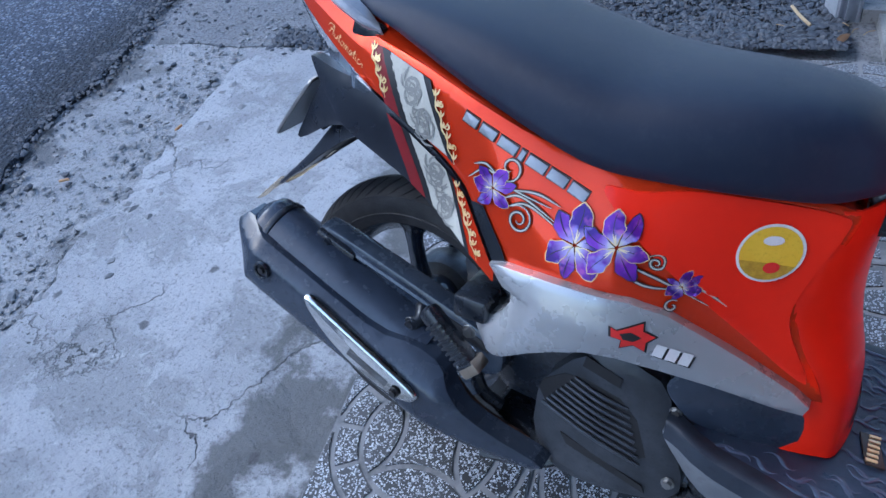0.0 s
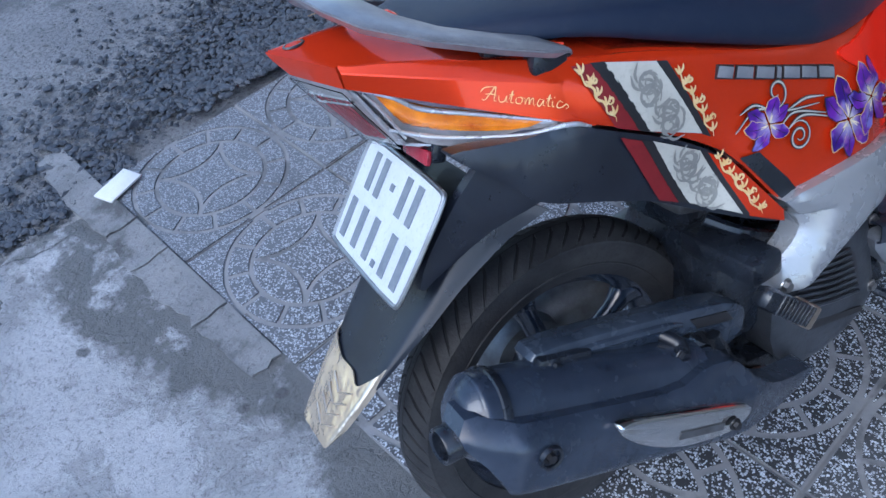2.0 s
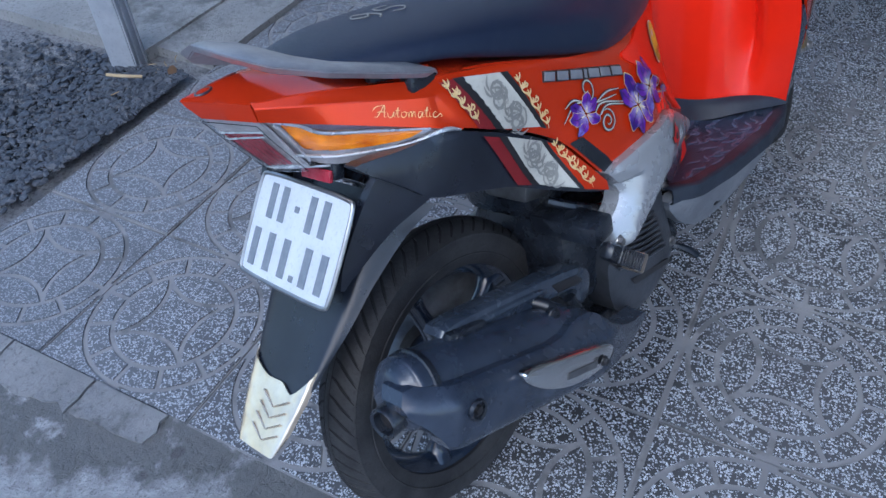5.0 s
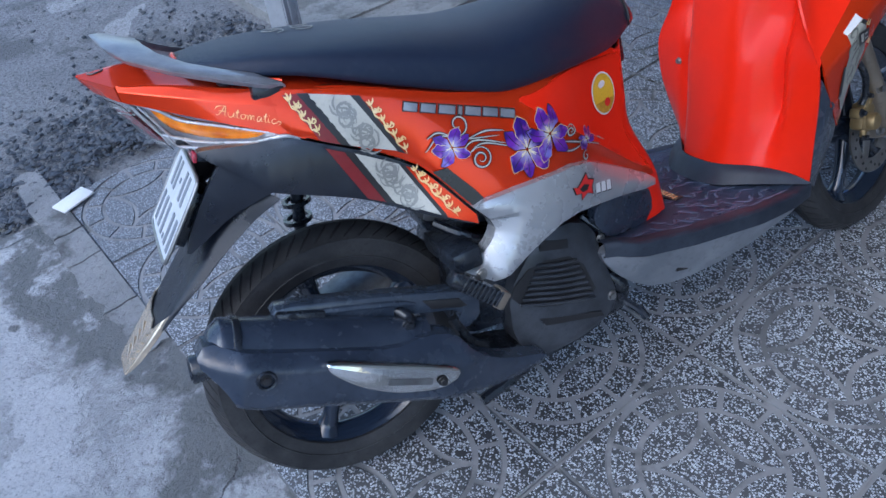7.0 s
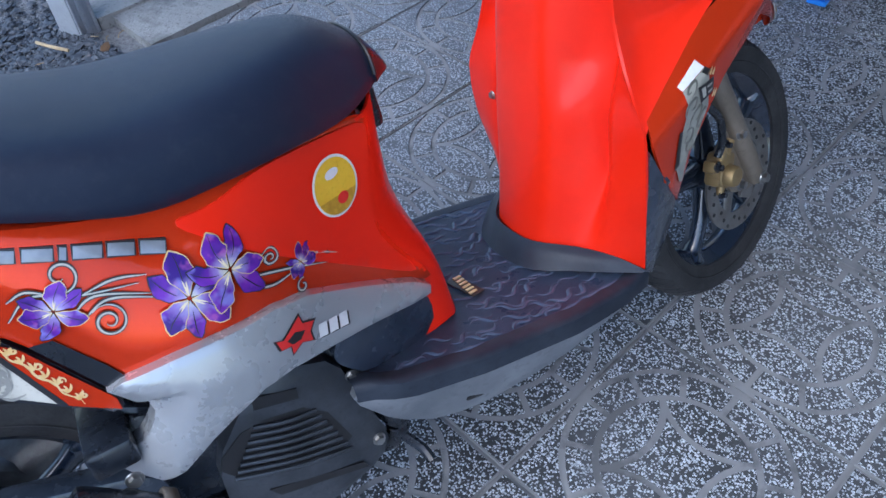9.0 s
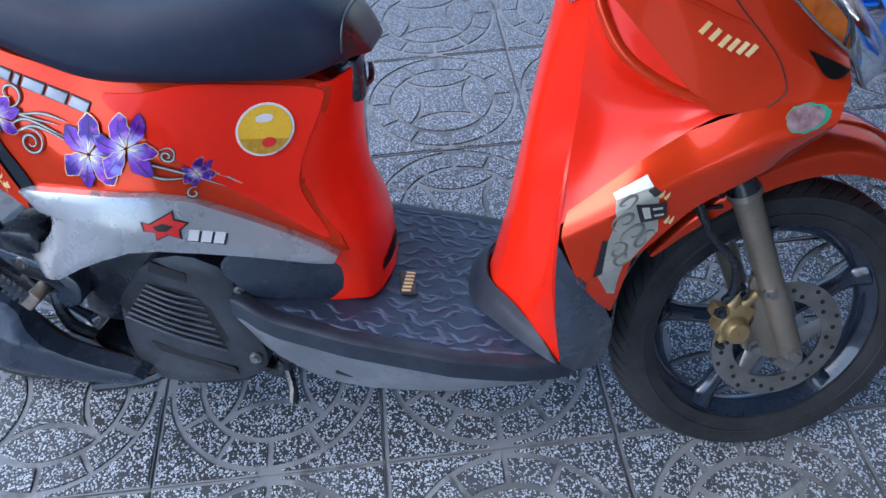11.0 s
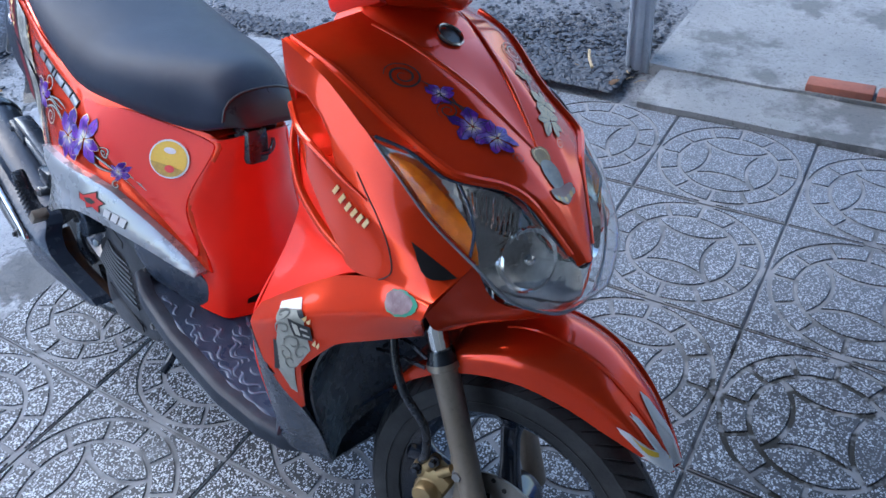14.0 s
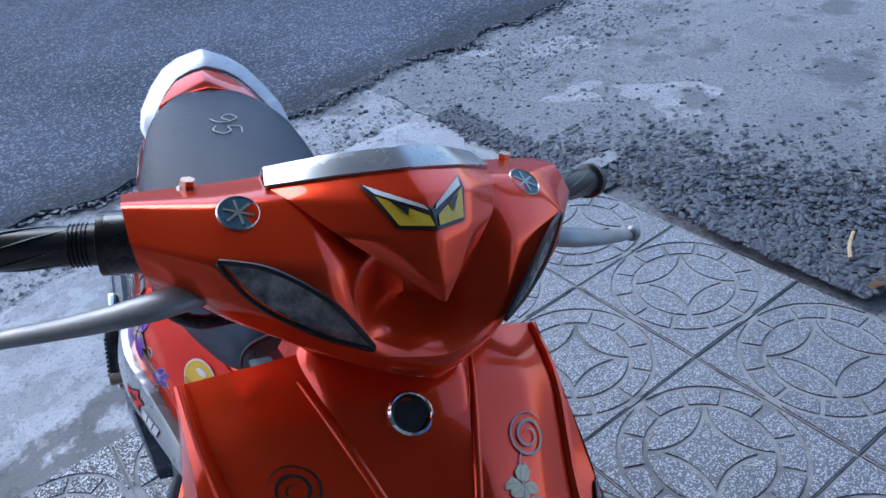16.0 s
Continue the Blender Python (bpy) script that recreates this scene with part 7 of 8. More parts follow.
    lug = plate_solid([(1.300, 0.368), (1.338, 0.365), (1.362, 0.31), (1.392, 0.25), (1.388, 0.222), (1.36, 0.226), (1.318, 0.240), (1.306, 0.262), (1.326, 0.30)], -0.086, -0.076, 1, 0.002)
    part("caliper_mount", turned(lug), FORK, cl, "bronze-grey caliper plate")
    hose = bmesh.new()
    tube(hose, [(1.20, -0.085, 0.60), (1.195, -0.10, 0.52), (1.225, -0.11, 0.45), (1.268, -0.105, 0.40), (1.275, -0.10, 0.355), (1.268, -0.095, 0.335)], 0.0065, 10, 40)
    part("brake_hose", turned(hose), BLACK, scooter, "black brake hose")
    wires = bmesh.new()
    tube(wires, [(1.245, -0.088, 0.478), (1.19, -0.08, 0.470), (1.155, -0.07, 0.458)], 0.003, 6, 10)
    tube(wires, [(1.245, -0.088, 0.492), (1.20, -0.08, 0.500), (1.16, -0.06, 0.46)], 0.003, 6, 10)
    part("hose_bracket", turned(wires), BLACK, scooter)
    # fender
    st = [(148, 0.262, 0.250, 0.040), (132, 0.283, 0.254, 0.070), (112, 0.312, 0.262, 0.086), (95, 0.333, 0.268, 0.088), (80, 0.330, 0.266, 0.080), (66, 0.312, 0.262, 0.064), (54, 0.294, 0.266, 0.042), (46, 0.283, 0.274, 0.018)]
    rows = []
    for deg, crest, edge, hw in st:
        a = radians(deg)
        c, s = math.cos(a), math.sin(a)

        def pt(r, y):
            return (FRONT[0] + 0.012 + r * c, y, FRONT[2] + 0.006 + r * s)

        rows.append([pt(edge, -hw), pt(edge * 0.45 + crest * 0.55, -hw * 0.96), pt(crest - 0.010, -hw * 0.55), pt(crest, 0)])
    fend = Patch(rows, True)
    fd = part("front_fender", turned(fend.mesh(44, 32, 0.0035)), RED_CANDY, scooter, "glossy red front fender", 40)
    ridge = bmesh.new()
    for s in (-1, 1):
        tube(ridge, [np.array(fend.at(u, 0.5 + s * 0.14)[0]) for u in np.linspace(0.38, 0.98, 10)], [0.002, 0.005, 0.003], 8, 30)
    part("fender_ridge", turned(ridge), RED_CANDY, fd)
    lick = bmesh.new()
    for k, (u0, v0, u1, v1, wd) in enumerate(((0.99, 0.28, 0.76, 0.08, 0.026), (0.98, 0.34, 0.72, 0.22, 0.018), (0.97, 0.40, 0.70, 0.33, 0.014), (0.99, 0.25, 0.84, 0.04, 0.020), (0.985, 0.46, 0.78, 0.44, 0.012))):
        rows = [[], []]
        for f in np.linspace(0, 1, 12):
            wob = 0.03 * math.sin(f * 7 + k)
            o, n = fend.at(u0 + (u1 - u0) * f, v0 + (v1 - v0) * f + wob * f)
            n = n if np.dot(n, np.array(o) - np.array(FRONT)) > 0 else -n
            g = (1 - f) ** 0.7 * wd * 0.5 + 0.0006
            rows[0].append(o + n * 0.0026 + np.array((-0.4, 0, 0.9)) * g)
            rows[1].append(o + n * 0.0026 - np.array((-0.4, 0, 0.9)) * g)
        grid_mesh(lick, rows)
    sheet = []
    for v in np.linspace(0.03, 0.50, 22):
        start, line = 0.79 + 0.075 * math.sin(v * 40) - 0.10 * max(0.0, v - 0.3), []
        for f in np.linspace(0, 1, 8):
            o, n = fend.at(start + (0.985 - start) * f, v)
            n = n if np.dot(n, np.array(o) - np.array(FRONT)) > 0 else -n
            line.append(o + n * 0.0021)
        sheet.append(line)
    grid_mesh(lick, sheet)
    part("flame_sticker", turned(lick), WHITE, fd, "white flame sticker on the fender tip")
    core = bmesh.new()
    rows = [[], []]
    for f in np.linspace(0, 1, 10):
        o, n = fend.at(0.965 - 0.20 * f, 0.26 - 0.14 * f + 0.03 * math.sin(f * 7))
        n = n if np.dot(n, np.array(o) - np.array(FRONT)) > 0 else -n
        g = 0.0115 * (1 - f) * (0.6 + 0.4 * math.cos(9 * f)) + 0.0006
        rows[0].append(o + n * 0.0031 + np.array((-0.4, 0, 0.9)) * g)
        rows[1].append(o + n * 0.0031 - np.array((-0.4, 0, 0.9)) * g)
    grid_mesh(core, rows)
    part("flame_core", turned(core), YELLOW, fd)
    stem = bmesh.new()
    box(stem, (1.215, 0, 0.60), (0.05, 0.19, 0.03), pose(0, 0, 0, 0, -24, 0), 0.008)
    tube(stem, [(1.20, 0, 0.61), (1.10, 0, 0.83), (1.06, 0, 0.95)], 0.022, 14, 10)
    part("steering_stem", turned(stem), BLACK, scooter)


front_end()


def handlebar():
    cowl = Patch([
        [(0.972, -0.206, 1.034), (0.985, -0.140, 1.042), (0.990, -0.100, 1.047), (1.005, 0, 1.062)],
        [(1.003, -0.212, 1.038), (1.036, -0.150, 1.047), (1.045, -0.100, 1.052), (1.055, 0, 1.058)],
        [(1.034, -0.212, 1.020), (1.078, -0.163, 1.022), (1.106, -0.086, 1.020), (1.070, 0, 1.004)],
        [(1.038, -0.206, 0.998), (1.094, -0.152, 0.993), (1.134, -0.072, 0.974), (1.078, 0, 0.968)],
        [(1.035, -0.200, 0.987), (1.088, -0.148, 0.978), (1.139, -0.062, 0.956), (1.151, 0, 0.949)],
        [(1.028, -0.194, 0.976), (1.078, -0.141, 0.962), (1.130, -0.060, 0.937), (1.146, 0, 0.922)],
        [(0.990, -0.170, 0.966), (1.030, -0.118, 0.938), (1.070, -0.06, 0.914), (1.095, 0, 0.908)],
        [(0.965, -0.155, 0.985), (0.985, -0.10, 0.955), (1.0, -0.05, 0.935), (1.01, 0, 0.93)],
    ], True, 0.55)
    body = part("handlebar_cowl", barred(cowl.mesh(57, 65, 0.004)), RED_CANDY, scooter, "glossy red handlebar cowl", 36)
    back = Patch([[(0.968, -0.196, 1.030), (0.988, -0.085, 1.046), (1.005, 0, 1.062)], [(0.955, -0.175, 1.005), (0.94, -0.08, 1.0), (0.935, 0, 1.005)], [(0.965, -0.150, 0.985), (1.0, -0.05, 0.935), (1.01, 0, 0.93)]], True)
    part("instrument_back", barred(back.mesh(12, 24, 0.004)), BLACK, body, "black rear half of the handlebar cowl")
    # raised middle shield with its silver brow
    mid = Patch([
        [(1.025, -0.107, 1.053), (1.048, -0.055, 1.067), (1.060, 0, 1.074)],
        [(1.052, -0.097, 1.051), (1.080, -0.050, 1.059), (1.092, 0, 1.063)],
        [(1.087, -0.074, 1.038), (1.108, -0.038, 1.039), (1.119, 0, 1.040)],
        [(1.119, -0.032, 1.012), (1.131, -0.016, 1.011), (1.137, 0, 1.010)],
        [(1.138, -0.004, 0.994), (1.140, -0.002, 0.994), (1.141, 0, 0.994)],
    ], True, 0.7)
    shield = part("cowl_shield", barred(mid.mesh(29, 29, 0.008)), RED_CANDY, body, "raised red middle of the handlebar cowl", 36)
    brow = Patch([[(0.980, -0.100, 1.040), (0.994, -0.052, 1.060), (1.002, 0, 1.068)], [(1.001, -0.102, 1.060), (1.027, -0.053, 1.078), (1.040, 0, 1.086)], [(1.026, -0.109, 1.055), (1.049, -0.056, 1.069), (1.061, 0, 1.076)]], True, 0.8)
    part("silver_brow", barred(brow.mesh(9, 27, 0.005)), SILVER, body, "silver brow above the instruments", 36)
    for s in (-1, 1):
        lens = Patch([
            [(1.078, s * 0.161, 1.022), (1.079, s * 0.161, 1.020), (1.080, s * 0.161, 1.018)],
            [(1.102, s * 0.131, 1.023), (1.106, s * 0.131, 1.008), (1.100, s * 0.138, 0.993)],
            [(1.128, s * 0.094, 1.004), (1.133, s * 0.093, 0.987), (1.125, s * 0.098, 0.973)],
            [(1.143, s * 0.064, 0.969), (1.144, s * 0.064, 0.967), (1.143, s * 0.064, 0.965)],
        ])
        inner = bmesh.new()
        grid_mesh(inner, [[(x, y, z) for x, y, z in r] for r in lens.points(12, 8)])
        bmesh.ops.solidify(inner, geom=inner.faces[:], thickness=0.002)
        part("position_lamp", barred(inner), surface("dark_lamp_glass", (0.11, 0.115, 0.13), (0.50, 0.51, 0.53), 70, 0.08, 0.5, 0.9, bump=0.5, bump_scale=130), body, "dark clear position lamp")
        rim = bmesh.new()
        loop = [lens.at(u, 0)[0] for u in np.linspace(0, 1, 8)] + [lens.at(u, 1)[0] for u in np.linspace(1, 0, 8)]
        tube(rim, [np.array(p) + np.array((0.001, 0, 0.0005)) for p in loop + loop[:1]], 0.0022, 6, 60)
        part("lamp_rim", barred(rim), INK, body)
        em = bmesh.new()
        o = Vector((1.048, s * 0.137, 1.0442))
        q = Vector((0, 0, 1)).rotation_difference(Vector((0.42, s * 0.12, 0.9))).to_matrix().to_4x4()
        lathe(em, [(0.001, 0.0008), (0.0155, 0.0008), (0.0155, -0.002), (0.001, -0.002)], (0, 0, 0), "z", 28)
        bmesh.ops.transform(em, matrix=Matrix.Translation(o) @ q, verts=em.verts)
        e = part("emblem", barred(em), surface("emblem_enamel", (0.030, 0.080, 0.125), (0.055, 0.12, 0.17), 60, 0.25), body, "round blue-grey emblem with silver rays")
        ray = bmesh.new()
        for i in range(3):
            box(ray, (0, 0, 0.0010), (0.024, 0.0022, 0.0010), pose(0, 0, 0, 0, 0, 60 * i))
        lathe(ray, [(0.0148, 0.0006), (0.0156, 0.0016), (0.0168, 0.0006), (0.0156, -0.0006)], (0, 0, 0), "z", 28)
        bmesh.ops.transform(ray, matrix=Matrix.Translation(o) @ q, verts=ray.verts)
        part("emblem_ray", barred(ray), STEEL, e)
        # grip, its flange, lever
        g0, g1 = np.array((0.987, s * 0.195, 0.998)), np.array((0.943, s * 0.335, 0.984))
        d = (g1 - g0) / np.linalg.norm(g1 - g0)
        grip = bmesh.new()
        steps = [0.018, 0.020, 0.030, 0.032, 0.036, 0.060, 0.090, 0.120, 0.134, 0.136, 0.144, 0.146]
        radii = [0.0240, 0.0255, 0.0255, 0.0175, 0.0168, 0.0162, 0.0160, 0.0162, 0.0166, 0.0210, 0.0210, 0.0185]
        u1 = np.cross(d, (0, 0, 1))
        u1 /= np.linalg.norm(u1)
        u2 = np.cross(u1, d)
        rings(grip, [[g0 + d * s0 + r * (math.cos(a) * u1 + math.sin(a) * u2) for a in np.linspace(0, 2 * math.pi, 20, endpoint=False)] for s0, r in zip(steps, radii)])
        grip = part("grip", barred(grip), INK, body, "black moulded rubber grip")
        for k in range(7):
            a = 2 * math.pi * k / 7
            swirl = tube(bmesh.new(), [g0 + d * (0.052 + 0.074 * f) + 0.0160 * (math.cos(a + 1.3 * f) * u1 + math.sin(a + 1.3 * f) * u2) for f in np.linspace(0, 1, 6)], [0.0004, 0.0013, 0.0013, 0.0004], 6, 16)
            part("grip_swirl", barred(swirl), BLACK, grip)
        for k in range(5):
            knurl = bmesh.new()
            lathe(knurl, [(0.0160, -0.0012), (0.0178, 0.0), (0.0160, 0.0012)], (0, 0, 0), "z", 24)
            q = Vector((0, 0, 1)).rotation_difference(Vector(d)).to_matrix().to_4x4()
            bmesh.ops.transform(knurl, matrix=Matrix.Translation(g0 + d * (0.0385 + 0.0032 * k)) @ q, verts=knurl.verts)
            part("grip_knurl", barred(knurl), BLACK, grip)
        sw = bmesh.new()
        tube(sw, [g0 - d * 0.03, g0 + d * 0.024], [0.026, 0.026], 18)
        part("switch_housing", barred(sw), BLACK, body)
        lever = bmesh.new()
        tube(lever, [(1.058, s * 0.165, 0.988), (1.066, s * 0.205, 0.985), (1.058, s * 0.250, 0.975), (1.040, s * 0.300, 0.962), (1.034, s * 0.318, 0.958)], [0.013, 0.0125, 0.0100, 0.0080, 0.0060], 14, 36, 0.55, (0.35, 0, 1))
        made = bmesh.ops.create_uvsphere(lever, u_segments=14, v_segments=10, radius=0.0095)["verts"]
        bmesh.ops.translate(lever, vec=(1.032, s * 0.325, 0.957), verts=made)
        part("brake_lever", barred(lever), LEVER, body, "bare alloy brake lever with a ball end")
        mount = bmesh.new()
        tube(mount, [(1.0, s * 0.175, 0.985), (1.055, s * 0.17, 0.985)], 0.013, 10)
        part("lever_mount", barred(mount), BLACK, body)
        nut = bmesh.new()
        bolt(nut, (0.986, s * 0.158, 1.039), 0.0066, 0.009, (0, 0, 1))
        part("mirror_bolt", barred(nut), surface("coppery_bolt", (0.60, 0.36, 0.25), (0.70, 0.46, 0.34), 60, 0.25, 1.0), body, "coppery bolt in the empty mirror mount")
    cable = bmesh.new()
    tube(cable, [(1.015, -0.190, 0.978), (1.030, -0.186, 0.958), (1.040, -0.166, 0.948), (1.045, -0.140, 0.950), (1.040, -0.110, 0.948)], 0.006, 10, 30)
    part("cable", barred(cable), BLACK, body, "black cable loop under the cowl")
    neck = bmesh.new()
    box(neck, (1.035, 0, 0.925), (0.09, 0.17, 0.045), pose(0, 0, 0, 0, -20, 0), 0.012)
    part("cowl_neck", barred(neck), RED_PLAIN, body)
    # eye-shaped sticker on the middle shield
    def film(name, uv, material, label, off):
        bm = bmesh.new()
        verts = []
        for u, v in uv:
            o, n = mid.at(u, v)
            verts.append(bm.verts.new(o + (n if n[0] > 0 else -n) * off))
        f = bm.faces.new(verts)
        f.normal_update()
        bmesh.ops.triangulate(bm, faces=[f])
        return part(name, barred(bm), material, shield, label)

    for m in (0, 1):
        w = (lambda v: v) if m == 0 else (lambda v: 1 - v)
        film("sticker", [(u, w(v)) for u, v in ((0.11, 0.275), (0.33, 0.50), (0.46, 0.50), (0.45, 0.31), (0.24, 0.285))], INK, "black edge of a winged sticker", 0.0020)
        film("sticker", [(u, w(v)) for u, v in ((0.135, 0.290), (0.31, 0.470), (0.345, 0.488), (0.22, 0.305))], WHITE, "white brow of the winged sticker", 0.0032)
        film("sticker", [(u, w(v)) for u, v in ((0.235, 0.300), (0.30, 0.375), (0.38, 0.480), (0.44, 0.490), (0.43, 0.325))], YELLOW, "yellow field of the winged sticker", 0.0032)
        film("sticker", [(u, w(v)) for u, v in ((0.265, 0.335), (0.325, 0.405), (0.375, 0.385), (0.33, 0.365))], INK, "black mark on the yellow field", 0.0042)


handlebar()


# ---- printed films on the flank ----
def lily(r, spin, seed, petals=6):
    """Petals, veins and stamens of a lily round the origin: lists of outlines and lines, back petals first."""
    rng = random.Random(seed)
    layers = ([], [])
    veins, stamens = [], []
    for i in range(petals):
        a = spin + 2 * math.pi * i / petals + rng.uniform(-0.14, 0.14)
        size, bend, wide = r * rng.uniform(0.86, 1.06), rng.uniform(-0.35, 0.35), rng.uniform(0.54, 0.66) if i % 2 else rng.uniform(0.40, 0.50)

        def at(f, h, grow=0.0):
            b = a + bend * f * f
            c, s = math.cos(b), math.sin(b)
            d = size * (0.05 + 0.95 * f) + grow * (1 if f > 0.9 else 0)
            return (d * c - h * s, d * s + h * c)

        def outline(grow):
            up, down = [], []
            for f in np.linspace(0, 1, 12):
                h = size * wide * 0.5 * math.sin(math.pi * f ** 1.25) ** 0.85 * (1 + 0.10 * math.sin(f * 17 + i))
                up.append(at(f, h + grow, grow))
                down.append(at(f, -h * (1 + 0.08 * math.sin(f * 13 + 2 * i)) - grow, grow))
            return up + down[::-1]

        layers[i % 2].append((outline(r * 0.022), outline(0.0)))
        veins.append([at(f, 0.02 * size * math.sin(5 * f)) for f in (0.25, 0.5, 0.75, 0.95)])
        if i % 2:
            stamens.append([at(f, 0.10 * size * f) for f in (0.03, 0.2, 0.36)])
            stamens.append([at(f, -0.10 * size * f) for f in (0.03, 0.2, 0.32)])
    return layers, veins, stamens


def flank_prints():
    side, low = SIDE, LOWER

    def put(name, polys, material, label, off=0.0014, owner=side, depth=creased, step=0.012):
        return part(name, sticker(polys, depth, off, step), material, owner, label)

    # broad ornamented band across both panels
    up = lambda pts: [pts]
    put("sticker", up([(0.158, 0.741), (0.214, 0.722), (0.256, 0.626), (0.193, 0.655)]), BEIGE, "beige silver band with grey scrolls", 0.0026)
    put("sticker", up([(0.195, 0.643), (0.253, 0.606), (0.292, 0.512), (0.232, 0.550)]), BEIGE, "beige silver band with grey scrolls", 0.0026, low, flank)
    put("sticker", up([(0.145, 0.745), (0.160, 0.741), (0.194, 0.654), (0.180, 0.662)]), INK, "black line beside the band", 0.0026)
    put("sticker", up([(0.126, 0.748), (0.146, 0.744), (0.181, 0.661), (0.155, 0.675)]), MAROON, "maroon band", 0.0026)
    put("sticker", up([(0.158, 0.663), (0.182, 0.649), (0.220, 0.556), (0.196, 0.570)]), MAROON, "maroon band", 0.0026, low, flank)
    put("sticker", up([(0.182, 0.650), (0.196, 0.642), (0.233, 0.549), (0.220, 0.557)]), INK, "black line beside the band", 0.0026, low, flank)
    put("sticker", up([(0.214, 0.722), (0.226, 0.718), (0.266, 0.618), (0.256, 0.625)]), INK, "black line beside the band", 0.0026)
    put("sticker", up([(0.262, 0.600), (0.288, 0.579), (0.342, 0.497), (0.342, 0.482), (0.300, 0.506)]), RED_CANDY, "red field beside the band", 0.0022, low, flank)
    put("sticker", up([(0.253, 0.606), (0.262, 0.600), (0.300, 0.508), (0.292, 0.512)]), INK, "black line beside the band", 0.0028, low, flank)
    put("inset", up([(0.296, 0.580), (0.318, 0.580), (0.350, 0.535), (0.366, 0.506), (0.345, 0.504), (0.322, 0.540)]), BLACK, "black inset behind the silver trim", 0.003)
    rng = random.Random(2)
    scroll, scroll2, gold, gold2 = [], [], [], []
    for lines, (x0, z0, x1, z1), (ax, az) in ((scroll, (0.168, 0.728, 0.204, 0.650), (0.046, -0.020)), (scroll2, (0.203, 0.632, 0.240, 0.552), (0.050, -0.034))):
        for i in range(4):
            f, sense = (i + 0.5) / 4, 1 if i % 2 else -1
            g = 0.36 if i % 2 else 0.60
            x, z = x0 + (x1 - x0) * f + ax * g, z0 + (z1 - z0) * f + az * g
            turn = rng.uniform(0, 6.28)
            lines.append(spiral(x, z, 0.0140, 1.7, turn, sense, 26))
            for k in range(16):
                a = turn + k * 0.785 + rng.uniform(-0.15, 0.15)
                r0, r1 = (0.0130, rng.uniform(0.019, 0.026)) if k < 8 else (0.0070, 0.0115)
                pts = [(x + r * math.cos(a + sense * 0.5 * j), z + r * math.sin(a + sense * 0.5 * j)) for j, r in enumerate((r0, (r0 + r1) / 2, r1))]
                # keep leaves inside the band
                if all(0.03 < ((p[0] - x0) * (z1 - z0) - (p[1] - z0) * (x1 - x0)) / (ax * (z1 - z0) - az * (x1 - x0)) < 0.97 for p in pts):
                    lines.append(pts)
    for lines, x0, z0, x1, z1, n in ((gold, 0.232, 0.706, 0.268, 0.618, 7), (gold2, 0.268, 0.594, 0.314, 0.503, 8), (gold, 0.128, 0.744, 0.156, 0.682, 5)):
        dx, dz = x1 - x0, z1 - z0
        size = math.hypot(dx, dz)
        ux, uz = dx / size, dz / size
        nx, nz = -uz, ux
        lines.append([(x0 + dx * f + nx * 0.002 * math.sin(f * 22), z0 + dz * f + nz * 0.002 * math.sin(f * 22)) for f in np.linspace(0, 1, 14)])
        for i in range(n):
            f = (i + 0.4) / n
            x, z = x0 + dx * f, z0 + dz * f
            for reach, lean, wide in ((0.0115, -0.4, 1), (0.0095, 0.6, 1), (0.0065, 1.5, 0)):
                k = rng.uniform(0.85, 1.15) * reach
                pts = []
                for g in (0.0, 0.35, 0.7, 1.0):
                    b = lean + 1.1 * g
                    pts.append((x + k * g * (nx * math.cos(b * 0.6) - ux * math.sin(b * 0.6)), z + k * g * (nz * math.cos(b * 0.6) - uz * math.sin(b * 0.6))))
                lines.append(pts)
            if i % 2:
                lines.append(spiral(x + nx * 0.008, z + nz * 0.008, 0.0042, 1.1, 0.5 + i, 1, 12))
    for lines, owner, depth in ((scroll, side, creased), (scroll2, low, flank)):
        tagged(part("scroll_print", strokes(lines, depth, 0.0036, 0.0034), SWIRL, owner, "grey scroll ornament"), kind="stuff")
    for lines, owner, depth in ((gold, side, creased), (gold2, low, flank)):
        tagged(part("gold_ornament", strokes(lines, depth, 0.0040, 0.0027), GOLDPRINT, owner, "pale gold leaf ornament"), kind="stuff")
    # flowers with tendrils
    big = [(0.446, 0.566, 0.047, 0.3), (0.494, 0.573, 0.043, 0.9), (0.332, 0.608, 0.032, 0.2), (0.569, 0.533, 0.021, 0.5)]
    for k, (cx, cz, r, spin) in enumerate(big):
        layers, veins, stamens = lily(r, spin, 10 + k)
        foil = petal_material((cx, -(creased(cx, cz) + 0.006), cz), r)
        base = 0.0044 + 0.0014 * (k == 1)
        owner = None
        for m, petals in enumerate(layers):
            rim = [[(cx + x, cz + z) for x, z in o] for o, _ in petals]
            leaf = [[(cx + x, cz + z) for x, z in p] for _, p in petals]
            edge = part("flower_outline", sticker(rim, creased, base + 0.0007 * m), INK if m == 0 else GOLDPRINT, side, "thin outline of the petals")
            owner = part("flower", sticker(leaf, creased, base + 0.00035 + 0.0007 * m), foil, side, "violet foil lily petals")
        part("petal_vein", strokes([[(cx + x, cz + z) for x, z in l] for l in veins], creased, base + 0.0014, r * 0.022), INK, owner)
        part("stamen", strokes([[(cx + x, cz + z) for x, z in l] for l in stamens], creased, base + 0.0017, r * 0.035), CREAM, owner, "pale stamens")
